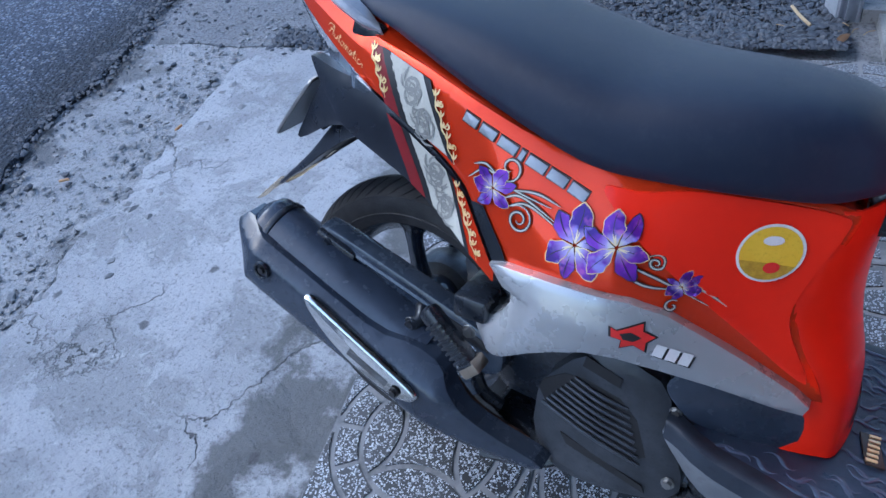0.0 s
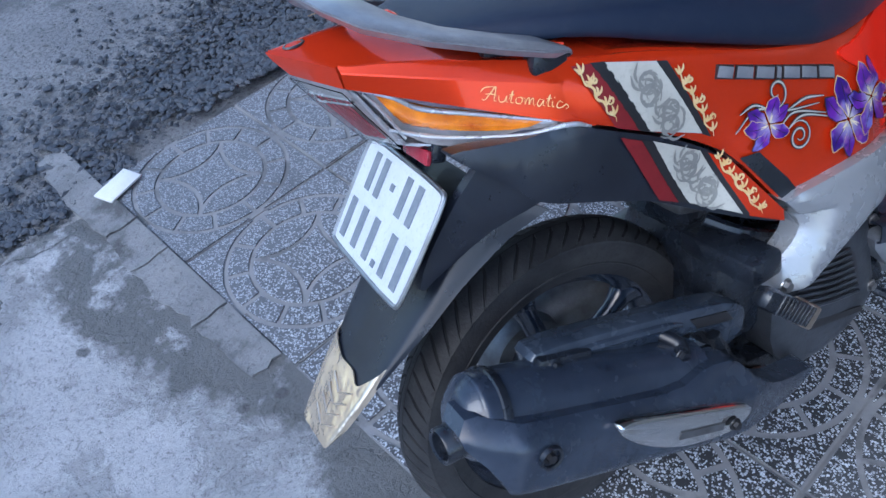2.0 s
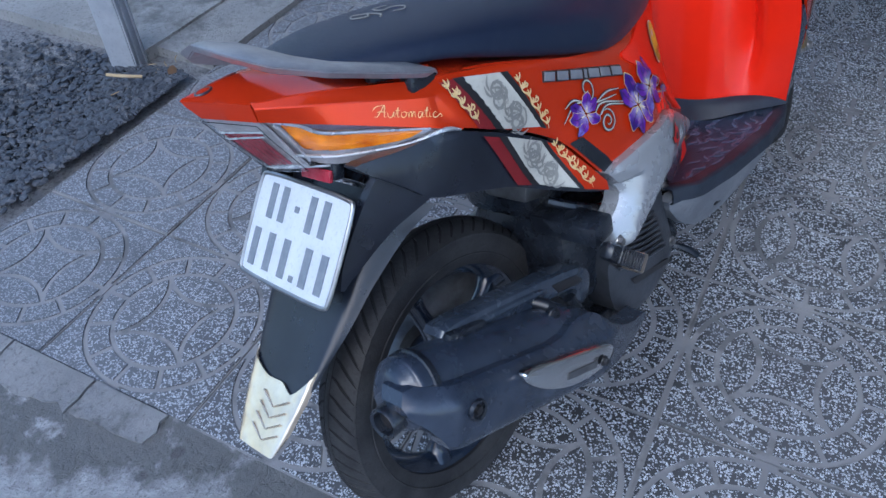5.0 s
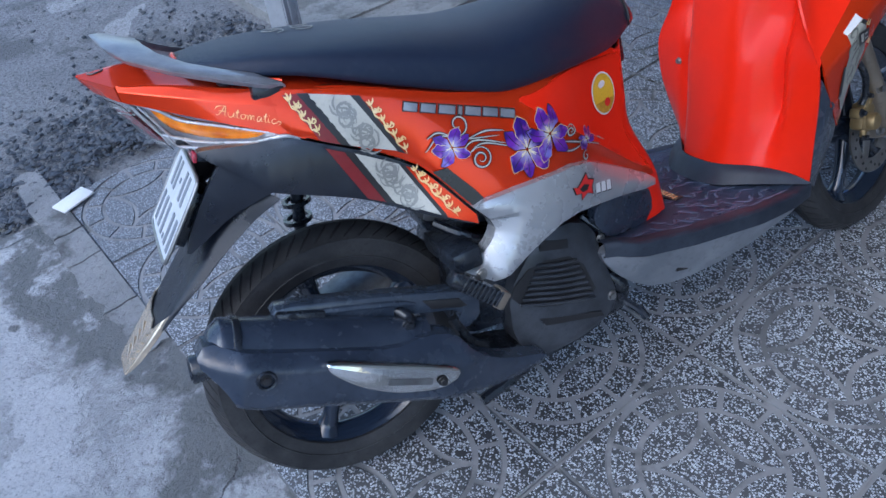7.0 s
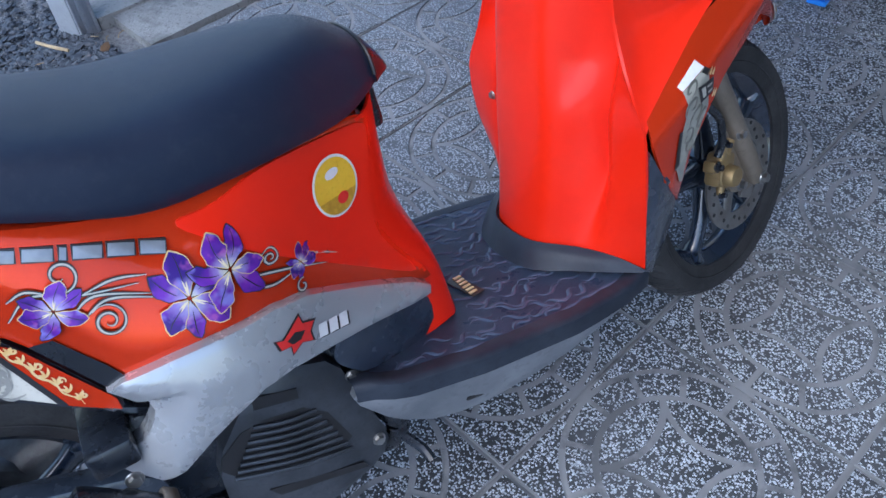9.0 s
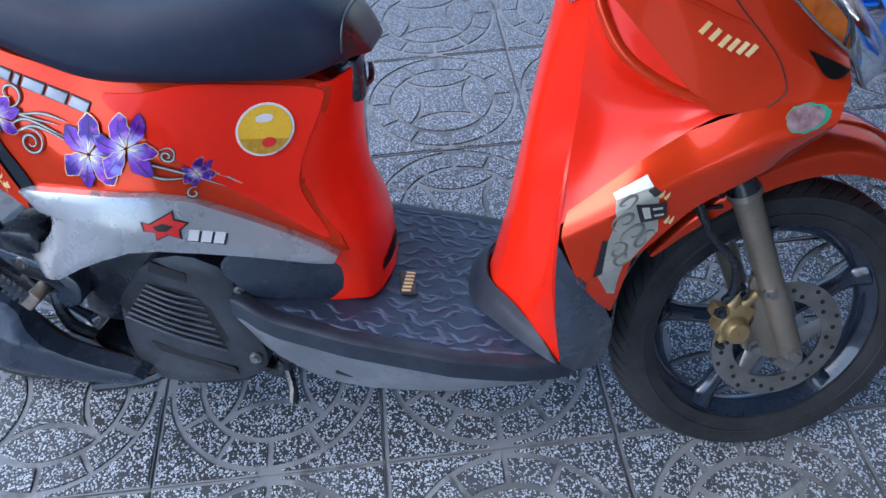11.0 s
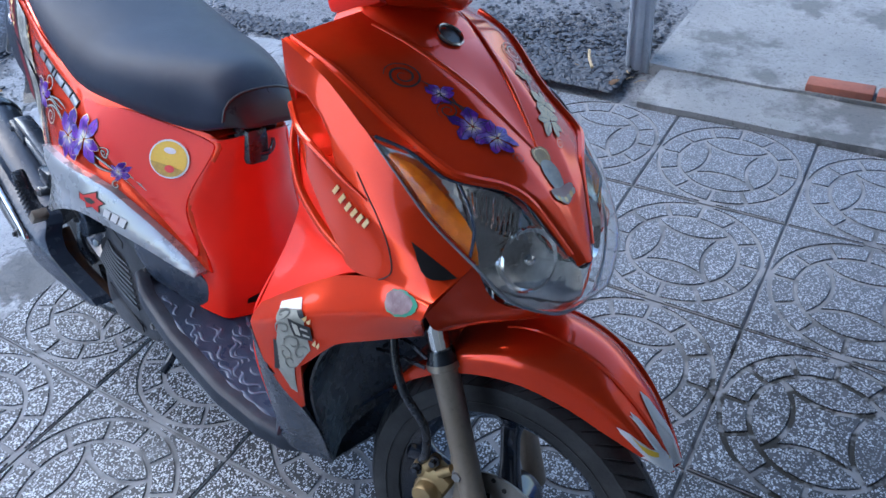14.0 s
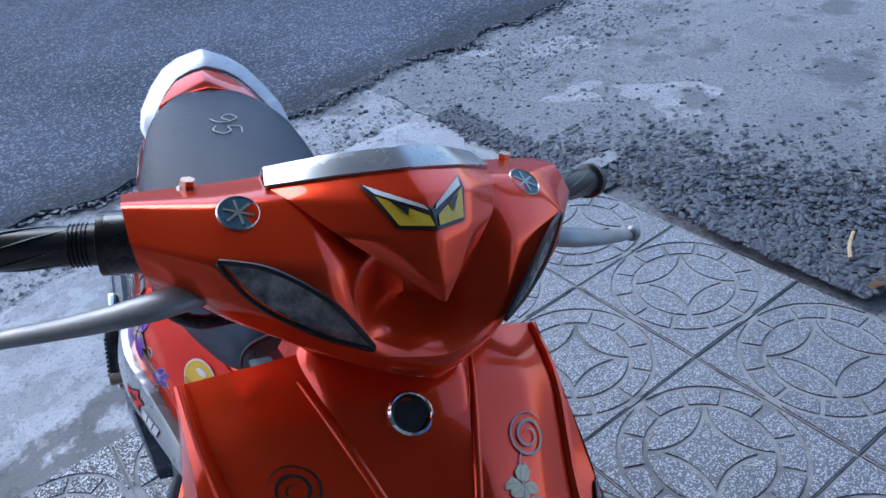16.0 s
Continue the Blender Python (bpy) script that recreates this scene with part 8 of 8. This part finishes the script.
    curls = [spiral(0.351, 0.636, 0.018, 1.25, 3.6), spiral(0.371, 0.578, 0.018, 1.8, 2.2, -1), spiral(0.538, 0.559, 0.011, 1.7, 2.4, -1), spiral(0.562, 0.506, 0.0085, 1.1, 1.0), [(0.293, 0.611), (0.32, 0.628), (0.36, 0.612), (0.41, 0.600)], [(0.300, 0.630), (0.318, 0.634), (0.338, 0.622)], [(0.345, 0.598), (0.37, 0.606), (0.417, 0.586)], [(0.352, 0.590), (0.38, 0.598), (0.425, 0.578)], [(0.505, 0.555), (0.54, 0.540), (0.60, 0.510)], [(0.555, 0.540), (0.59, 0.528), (0.618, 0.508)], [(0.50, 0.545), (0.53, 0.530), (0.56, 0.527)], [(0.36, 0.612), (0.39, 0.613), (0.42, 0.604)]]
    for curl in curls:
        rim = part("tendril_outline", strokes([curl], creased, 0.0036, 0.0046), INK, side, "dark outline of a tendril")
        part("tendril", strokes([curl], creased, 0.0041, 0.0020), BEIGE, rim, "pale foil tendril")
    # raised model mark, unlettered
    for x, wd in ((0.279, 0.020), (0.303, 0.022), (0.329, 0.025), (0.3575, 0.007), (0.368, 0.025), (0.396, 0.024), (0.4235, 0.023)):
        z = 0.6855 - 0.400 * (x + wd / 2 - 0.279)
        shape = [(x + 0.005, z + 0.0052 + 0.20 * wd), (x + wd + 0.003, z + 0.0052 - 0.20 * wd), (x + wd - 0.002, z - 0.0050 - 0.20 * wd), (x, z - 0.0050 + 0.20 * wd)]
        rim = part("mark_edge", side_sheet([(p[0] + d * 0.0014, p[1] + e * 0.0016) for p, d, e in zip(shape, (-1, 1, 1, -1), (1, 1, -1, -1))], lambda a, c: creased(a, c) + 0.0030, 0.003, 0.010, 0, 0.0005), INK, side, "dark edge of the raised mark")
        part("mark_bar", side_sheet(shape, lambda a, c: creased(a, c) + 0.0045, 0.0035, 0.010, 0, 0.0012), RAIL, rim, "raised silver model mark, unlettered")
    # the word in joined script strokes
    script = {
        "A": [[(-0.15, 0.5), (0.05, 0.85), (0.55, 1.0)], [(-0.05, 0.1), (0.12, 0.02), (0.35, 0.45), (0.6, 1.0), (0.62, 0.5), (0.62, 0.06), (0.78, 0.06)], [(0.12, 0.42), (0.4, 0.48), (0.75, 0.42)]],
        "u": [[(0, 0.45), (0.05, 0.1), (0.2, 0.0), (0.35, 0.15), (0.42, 0.48), (0.42, 0.1), (0.55, 0.05)]],
        "t": [[(0, 0.2), (0.15, 0.85), (0.12, 0.1), (0.3, 0.05)], [(-0.04, 0.56), (0.30, 0.60)]],
        "o": [[(0.25, 0.48), (0.05, 0.35), (0.08, 0.05), (0.3, 0.05), (0.38, 0.35), (0.22, 0.48), (0.5, 0.40)]],
        "m": [[(0, 0.48), (0.05, 0.0), (0.1, 0.35), (0.22, 0.48), (0.27, 0.03), (0.32, 0.35), (0.45, 0.48), (0.5, 0.05), (0.62, 0.05)]],
        "a": [[(0.35, 0.45), (0.12, 0.45), (0.05, 0.1), (0.2, 0.0), (0.36, 0.42), (0.36, 0.08), (0.5, 0.06)]],
        "i": [[(0, 0.45), (0.03, 0.08), (0.18, 0.05)], [(0.05, 0.66), (0.08, 0.72)]],
        "c": [[(0.32, 0.40), (0.15, 0.48), (0.03, 0.2), (0.12, 0.0), (0.35, 0.08), (0.55, 0.30), (0.70, 0.12), (0.55, -0.05)]],
    }
    pen, lines = 0.0, []
    for ch, step in zip("Automatic", (0.82, 0.55, 0.34, 0.5, 0.66, 0.52, 0.34, 0.24, 0.4)):
        for l in script[ch]:
            lines.append([(0.038 + 0.0172 * 0.92 * (pen + x + 0.34 * y), 0.7455 - 0.0172 * 0.42 * (pen + x) + 0.0128 * y) for x, y in l])
        pen += step
    part("lettering", strokes(lines, creased, 0.0024, 0.0011), GOLDPRINT, side, "pale gold script lettering: Automatic")
    # round sticker, plain shapes
    def disc(cx, cz, r, n=36, sx=1.0):
        return [(cx + r * sx * math.cos(a), cz + r * math.sin(a)) for a in np.linspace(0, 2 * math.pi, n, endpoint=False)]

    put("sticker", [disc(0.648, 0.573, 0.034)], WHITE, "round white-rimmed yellow sticker", 0.0068)
    put("sticker", [disc(0.648, 0.573, 0.031)], YELLOW, "yellow middle of the round sticker", 0.0078)
    lower = [(0.648 + 0.0305 * math.cos(a), 0.573 + 0.0305 * math.sin(a)) for a in np.linspace(-2.9, -0.5, 16)]
    put("sticker", [lower], surface("dark_yellow_print", (0.40, 0.24, 0.02), (0.56, 0.36, 0.03), 160, 0.34), "mottled darker foot of the yellow sticker", 0.0088)
    put("sticker", [disc(0.648, 0.588, 0.0055, 20, 1.9)], WHITE, "white oval on the yellow sticker", 0.0088)
    put("sticker", [disc(0.652, 0.557, 0.0065, 14, 1.3)], REDPRINT, "red patch on the yellow sticker", 0.0096)
    # red and white mark on the silver trim
    red = [(0.506, 0.482), (0.514, 0.478), (0.527, 0.484), (0.540, 0.490), (0.541, 0.480), (0.555, 0.473), (0.546, 0.466), (0.546, 0.454), (0.533, 0.462), (0.519, 0.456), (0.520, 0.467), (0.508, 0.470)]
    part("sticker_edge", sticker([[(0.529 + (x - 0.529) * 1.14, 0.4715 + (z - 0.4715) * 1.16) for x, z in red]], silver_depth, 0.0010), INK, TRIM, "black edge of the red sticker")
    part("sticker", sticker([red], silver_depth, 0.0018), REDPRINT, TRIM, "red angular sticker")
    part("sticker", sticker([[(0.517, 0.475), (0.529, 0.478), (0.541, 0.472), (0.533, 0.4665), (0.522, 0.468)]], silver_depth, 0.0024), INK, TRIM, "black middle of the red sticker")
    bars = [[(x, 0.4665 - 0.32 * (x - 0.552)), (x + 0.0115, 0.4665 - 0.32 * (x - 0.5405)), (x + 0.0075, 0.4515 - 0.32 * (x - 0.5405)), (x - 0.004, 0.4515 - 0.32 * (x - 0.552))] for x in (0.558, 0.5725, 0.587)]
    part("sticker_edge", sticker([[(x + 0.0022, z - 0.0026) for x, z in b] for b in bars], silver_depth, 0.0010), INK, TRIM, "black shadow of the white marks")
    part("sticker", sticker(bars, silver_depth, 0.0018), WHITE, TRIM, "white unlettered marks")


flank_prints()


def cowl_prints():
    """Flowers, tendrils and a plain round picture sticker on the front cowl."""
    def on_cowl(cu, b, s):
        """Maps metres round a spot of the cowl to places just above it."""
        v = 0.5 - s * b
        du = np.linalg.norm(HOOD.spot(cu + 0.01, v) - HOOD.spot(cu - 0.01, v)) / 0.02
        dv = np.linalg.norm(HOOD.spot(cu, v + 0.01) - HOOD.spot(cu, v - 0.01)) / 0.02

        def at(x, y, off):
            o, n = HOOD.at(min(0.99, max(0.01, cu + x / du)), min(0.985, max(0.015, v - s * y / dv)))
            return o + (n if n[0] + n[2] > 0 else -n) * off
        return at

    def film(polys, at, off, name, material, label, owner=COWL):
        bm = bmesh.new()
        for poly in polys:
            mid = bm.verts.new(at(sum(p[0] for p in poly) / len(poly), sum(p[1] for p in poly) / len(poly), off))
            ring = [bm.verts.new(at(x, y, off)) for x, y in poly]
            for a, b in zip(ring, ring[1:] + ring[:1]):
                bm.faces.new((a, b, mid))
        return part(name, bm, material, owner, label)

    def line(points, at, off, width, name, material, label, owner=COWL):
        bm = bmesh.new()
        for l in points:
            o = ribbon(l, width)
            half = len(o) // 2
            grid_mesh(bm, [[at(x, y, off) for x, y in o[:half]], [at(x, y, off) for x, y in o[half:][::-1]]])
        return part(name, bm, material, owner, label)

    for s in (1, -1):
        for k, (cu, b, r, spin) in enumerate(((0.380, 0.255, 0.019, 0.2), (0.500, 0.250, 0.029, 0.5), (0.556, 0.200, 0.027, 1.0))):
            at = on_cowl(cu, b, s)
            layers, veins, stamens = lily(r, spin, 30 + k)
            # left side: cream and grey prints paint the light caught by the foil
            foil = petal_material(tuple(at(0, 0, 0.002)), r) if s > 0 else CREAM
            owner = None
            for m, petals in enumerate(layers):
                h = 0.0010 + 0.0005 * m + 0.0008 * (k == 2)
                film([o for o, _ in petals], at, h, "flower_outline", INK if s > 0 else BEIGE, "thin outline of the petals")
                owner = film([p for _, p in petals], at, h + 0.00025, "flower", foil, "violet foil lily petals" if s > 0 else "foil lily petals painted pale for the light on them")
            line(veins, at, 0.0021 + 0.0008 * (k == 2), r * 0.03, "petal_vein", INK if s > 0 else SWIRL, "", owner)
            line(stamens, at, 0.0024 + 0.0008 * (k == 2), r * 0.045, "stamen", CREAM, "pale stamens", owner)
        ink = INK if s > 0 else SWIRL
        for cu, b, r, turns, start in ((0.300, 0.306, 0.022, 2.3, 2.2), (0.430, 0.282, 0.013, 1.9, 1.2), (0.632, 0.178, 0.008, 1.6, 1.0)):
            line([spiral(0, 0, r, turns, start)], on_cowl(cu, b, s), 0.0018, r * 0.13, "tendril", ink, "dark spiral tendril")
        line([[(-0.030, 0.012), (-0.014, 0.006), (0.004, 0.006), (0.030, -0.002)], [(-0.012, 0.010), (0.010, 0.004), (0.034, -0.006), (0.05, -0.006)], [(0.0, -0.004), (0.02, 0.0), (0.045, -0.003)]], on_cowl(0.385, 0.235, s), 0.0016, 0.0022, "leaf_line", ink, "thin dark leaves")

    def oval(rx, ry):
        return [(rx * math.cos(a), ry * math.sin(a)) for a in np.linspace(0, 2 * math.pi, 24, endpoint=False)]
    bronze = surface("bronze_print", (0.42, 0.27, 0.09), (0.30, 0.20, 0.08), 120, 0.35)
    spot = on_cowl(0.630, 0.0, 1)
    film([oval(0.0155, 0.0145)], spot, 0.0011, "sticker", bronze, "round bronze picture sticker, plain")
    line([[(0.0125 * math.cos(a), 0.0115 * math.sin(a)) for a in np.linspace(0, 6.28, 30)]], spot, 0.0014, 0.0016, "sticker_ring", GOLDPRINT, "thin gold ring on the sticker")
    film([oval(0.025, 0.013)], on_cowl(0.700, 0.0, 1), 0.0015, "sticker", surface("grey_print", (0.30, 0.31, 0.31), (0.46, 0.44, 0.40), 110, 0.4), "plain grey oval on the sticker")
    film([oval(0.011, 0.021)], on_cowl(0.762, 0.0, 1), 0.0019, "sticker", PINKGREY, "plain pink-grey foot of the sticker")
    for k in range(7):
        b = -0.018 + 0.006 * k
        film([[(0.004 * math.cos(a) + 0.005, b + 0.0035 * math.sin(a)) for a in np.linspace(0, 6.28, 12, endpoint=False)]], on_cowl(0.762, 0.0, 1), 0.0022, "sticker_dot", GOLDPRINT if k % 2 else BEIGE, "pale spot on the sticker's foot")


cowl_prints()


# ---- things round the scooter ----
def steel_post():
    ob = part("steel_post", box(bmesh.new(), (0, 0.012, 1.25), (0.078, 0.080, 2.54), None, 0.004), POST)
    part("post_rib", box(bmesh.new(), (0.0, -0.0295, 1.25), (0.022, 0.006, 2.53), None, 0.002), POST, ob)
    for s in (-1, 1):
        part("post_flange", box(bmesh.new(), (s * 0.030, -0.0285, 1.25), (0.010, 0.008, 2.53), None, 0.002), POST, ob)
    ob.matrix_world = pose(0.572, 1.852, -0.02, 0, 0, 20)
    return tagged(ob, "grey painted steel post at the pavement edge", "post")


steel_post()


def stool():
    """A low plastic stool: seat, four splayed legs, rails."""
    root = new("stool")
    top = bmesh.new()
    box(top, (0, 0, 0.268), (0.225, 0.225, 0.028), None, 0.012)
    part("seat", top, BLUE, root)
    skirt = bmesh.new()
    for s in (-1, 1):
        box(skirt, (0, s * 0.106, 0.235), (0.205, 0.008, 0.05), pose(0, 0, 0, -s * 6), 0.003)
        box(skirt, (s * 0.106, 0, 0.235), (0.008, 0.205, 0.05), pose(0, 0, 0, 0, s * 6), 0.003)
    part("apron", skirt, BLUE, root)
    for sx in (-1, 1):
        for sy in (-1, 1):
            leg = bmesh.new()
            a, b = (sx * 0.098, sy * 0.098, 0.258), (sx * 0.121, sy * 0.121, 0.001)
            rows = []
            for f in np.linspace(0, 1, 6):
                p = np.array(a) * (1 - f) + np.array(b) * f
                w = 0.054 - 0.014 * f
                rows.append([p + np.array((-sx * w, sy * 0.010, 0)), p + np.array((sx * 0.010, sy * 0.010, 0)), p + np.array((sx * 0.010, -sy * w, 0))])
            grid_mesh(leg, rows)
            bmesh.ops.solidify(leg, geom=leg.faces[:], thickness=0.005)
            part("leg", leg, BLUE, root)
            foot = bmesh.new()
            box(foot, (sx * 0.109, sy * 0.109, 0.006), (0.054, 0.054, 0.012), None, 0.004)
            part("foot", foot, BLUE, root)
    for s in (-1, 1):
        rail = bmesh.new()
        box(rail, (0, s * 0.117, 0.088), (0.21, 0.007, 0.034), None, 0.002)
        part("rail", rail, BLUE, root)
        rail = bmesh.new()
        box(rail, (s * 0.117, 0, 0.088), (0.007, 0.21, 0.034), None, 0.002)
        part("rail", rail, BLUE, root)
    return tagged(root, "low blue plastic stool on the tiles", "stool", "blue stools")


first_stool = stool()
first_stool.matrix_world = pose(1.885, 1.673, 0.003, 0, 0, 25)
copy_thing(first_stool, pose(1.939, 1.131, 0.003, 0, 0, -13))
copy_thing(first_stool, pose(2.035, 1.405, 0.003, 0, 0, -6))
copy_thing(first_stool, pose(2.175, 0.448, 0.003, 0, 0, 8))


def brick_row():
    root = tagged(new("brick_edge"), "low row of worn red bricks along the cement floor", "brick edge", kind="structure")
    rng = random.Random(7)
    me = None
    for i in range(16):
        if me is None:
            bm = bmesh.new()
            box(bm, (0, 0, 0), (0.188, 0.060, 0.05), None, 0.006)
            ob = part("brick", bm, BRICK, root)
            me = ob.data
        else:
            ob = new("brick", me)
            ob.parent = root
        ob.matrix_local = pose(1.20 + 0.197 * i, 1.868 + rng.uniform(-0.006, 0.006), 0.030 + rng.uniform(-0.003, 0.003), rng.uniform(-1, 1), rng.uniform(-1, 1), rng.uniform(-1.5, 1.5))


brick_row()


def small_litter():
    st = bmesh.new()
    tube(st, [(0, 0, 0), (0.05, 0.005, 0.002), (0.105, 0, 0)], 0.005, 6, 8)
    for v in st.verts:
        v.co.z += 0.003
    ob = part("wood_stick", st, surface("dry_wood", (0.42, 0.32, 0.19), (0.50, 0.40, 0.25), 30, 0.8))
    ob.matrix_world = pose(0.47, 1.70, 0.045, 0, -6, 118)
    tagged(ob, "pale dry wooden stick on the gravel", "stick")
    rng = random.Random(14)
    straw = surface("dry_straw", (0.36, 0.27, 0.15), (0.26, 0.18, 0.10), 30, 0.8)
    for k in range(9):
        tw = bmesh.new()
        n = rng.uniform(0.02, 0.055)
        tube(tw, [(0, 0, 0.002), (n * 0.5, 0.003, 0.005), (n, 0, 0.002)], 0.0013, 5, 6)
        t = part("twig", tw, straw)
        t.matrix_world = pose(0.56 + rng.gauss(0, 0.05), 1.65 + abs(rng.gauss(0, 0.05)), 0.016, 0, 0, rng.uniform(0, 360))
        tagged(t, "thin dry twig beside the post", "twig", "twigs")
    leaf = bmesh.new()
    grid_mesh(leaf, [[(x, w * y, 0.006 * math.sin(3 * x * 30) + 0.004) for y in (-1, 0, 1)] for x, w in ((-0.025, 0.002), (-0.012, 0.012), (0.005, 0.014), (0.02, 0.006), (0.028, 0.001))])
    bmesh.ops.solidify(leaf, geom=leaf.faces[:], thickness=0.001)
    lf = part("dry_leaf", leaf, surface("dry_leaf_brown", (0.22, 0.13, 0.07), (0.15, 0.09, 0.05), 40, 0.8))
    tagged(lf, "curled brown dry leaf beside the post", "leaf")
    lf.matrix_world = pose(0.555, 1.665, 0.025, 0, 0, 40)
    chip = bmesh.new()
    box(chip, (0, 0, 0.004), (0.105, 0.060, 0.006), None, 0.002)
    ob = part("white_scrap", chip, WHITE)
    tagged(ob, "white scrap of board on the ground", "scrap")
    ob.matrix_world = pose(-0.372, 1.545, 0.004, 0, 0, 18)
    for x, y, r in ((-1.55, 0.80, 30), (-1.32, 1.08, 80)):
        butt = bmesh.new()
        tube(butt, [(0, 0, 0.004), (0.028, 0, 0.004)], 0.004, 8)
        b = part("cigarette_butt", butt, surface("filter_paper", (0.50, 0.27, 0.12), (0.58, 0.36, 0.18), 40, 0.8))
        b.matrix_world = pose(x, y, -0.008, 0, 0, r)
        tagged(b, "orange cigarette butt on the grit", "cigarette butt", "cigarette butts")


small_litter()


def plain_wall(name, size, at, label):
    bm = bmesh.new()
    box(bm, (0, 0, 0), size)
    ob = part(name, bm, WALL)
    ob.matrix_world = pose(*at)
    return tagged(ob, label, "wall", kind="structure")


def canopy():
    """Plain sheet roof out of view, added to shade the parking place, carried by the post."""
    bm = bmesh.new()
    n = 60
    rows = []
    for i in range(n):
        x = -0.15 + 6.4 * i / (n - 1)
        rows.append([(x, -3.2, 2.62 + 0.012 * (i % 2)), (x, 2.0, 2.50 + 0.012 * (i % 2))])
    grid_mesh(bm, rows)
    bmesh.ops.solidify(bm, geom=bm.faces[:], thickness=0.004)
    ob = part("ceiling", bm, surface("dull_sheet_roof", (0.16, 0.16, 0.155), (0.22, 0.215, 0.205), 3, 0.6, 0.2), None, "", 10)
    return tagged(ob, "unseen dull corrugated sheet roof added to shade the pavement", "roof", kind="structure")


canopy()
# walls out of view, added to limit sky light and reflections
plain_wall("wall_east", (0.2, 14.0, 3.6), (6.2, 0, 1.8), "unseen plain plaster wall added to the east")
plain_wall("wall_south", (6.2, 0.2, 3.6), (3.2, -4.6, 1.8), "unseen plain plaster wall added behind the parking place")
plain_wall("wall_west", (0.2, 40.0, 4.5), (-13.0, 0, 2.25), "unseen plain wall added across the road")


# ---- paving tiles, last ----
def tile_mesh():
    """One tile: a grooved bed and raised terrazzo fields between ring, spokes and star."""
    bm = bmesh.new()
    half, gap, top, low = 0.1975, 0.0060, 0.0, -0.0036
    box(bm, (0, 0, -0.0089), (2 * half, 2 * half, 0.011))
    for f in bm.faces:
        f.material_index = 1
    r_out, r_in = 0.187, 0.132

    def field(pts):
        n = len(pts)
        up = [bm.verts.new((x, y, top)) for x, y in pts]
        dn = [bm.verts.new((x, y, low)) for x, y in pts]
        bm.faces.new(up)
        for i in range(n):
            bm.faces.new((up[i], dn[i], dn[(i + 1) % n], up[(i + 1) % n]))

    # ring of twelve fields
    for k in range(12):
        a0, a1 = radians(30 * k), radians(30 * k + 30)
        pts = []
        for r, order in ((r_out - gap, 1), (r_in + gap, -1)):
            d = gap / r
            arc = [(r * math.cos(a), r * math.sin(a)) for a in np.linspace(a0 + d, a1 - d, 5)]
            pts += arc[::order]
        field(pts)
    # star arcs bulge to the middle; four lens fields outside them
    c = r_in * math.sqrt(2)
    rin, rout = r_in - gap, r_in + gap
    lens_x = math.sqrt(rin ** 2 - (c / 2) ** 2)
    half_a = math.atan2(c / 2, lens_x)
    tip = (c - math.sqrt(2 * rout ** 2 - c ** 2)) / 2
    tip_a = math.atan2(c - tip, tip)
    star = []
    for k in range(4):
        t = radians(90 * k)
        ct, st = math.cos(t), math.sin(t)

        def turn(p):
            return (p[0] * ct - p[1] * st, p[0] * st + p[1] * ct)

        outer = [(rin * math.cos(a), rin * math.sin(a)) for a in np.linspace(half_a, math.pi - half_a, 11)]
        inner = [(rin * math.cos(a), c + rin * math.sin(a)) for a in np.linspace(-math.pi + half_a, -half_a, 11)][1:-1]
        field([turn(p) for p in outer + inner])
        star += [turn((rout * math.cos(a), c + rout * math.sin(a))) for a in np.linspace(-tip_a, -math.pi + tip_a, 10)][:-1]
    # corner fields between the ring and the tile's edge
    field(star)
    for k in range(4):
        t = radians(90 * k)
        ct, st = math.cos(t), math.sin(t)
        arc = [((r_out + gap) * math.cos(a), (r_out + gap) * math.sin(a)) for a in np.linspace(radians(84), radians(6), 9)]
        pts = [(half - 0.0035, half - 0.0035), (0.022, half - 0.0035)] + arc + [(half - 0.0035, 0.022)]
        field([(x * ct - y * st, x * st + y * ct) for x, y in pts])
    bmesh.ops.recalc_face_normals(bm, faces=bm.faces)
    bmesh.ops.triangulate(bm, faces=[f for f in bm.faces if len(f.verts) > 4])
    me = bpy.data.meshes.new("tile")
    bm.to_mesh(me)
    bm.free()
    me.materials.append(TERRAZZO)
    me.materials.append(GROOVE)
    return me


def tiles():
    root = tagged(new("pavement"), "grey terrazzo paving tiles with ring and star pattern", "pavement", kind="structure")
    me = tile_mesh()
    rng = random.Random(1)
    for i in range(-1, 13):
        for j in range(-8, 4):
            ob = new("tile", me)
            ob.parent = root
            ob.matrix_local = pose(0.4 * i + 0.2, 0.4 * j + 0.2, rng.uniform(-0.0012, 0.0012), rng.uniform(-0.15, 0.15), rng.uniform(-0.15, 0.15), 90 * rng.randrange(4) + rng.uniform(-0.25, 0.25))


tiles()
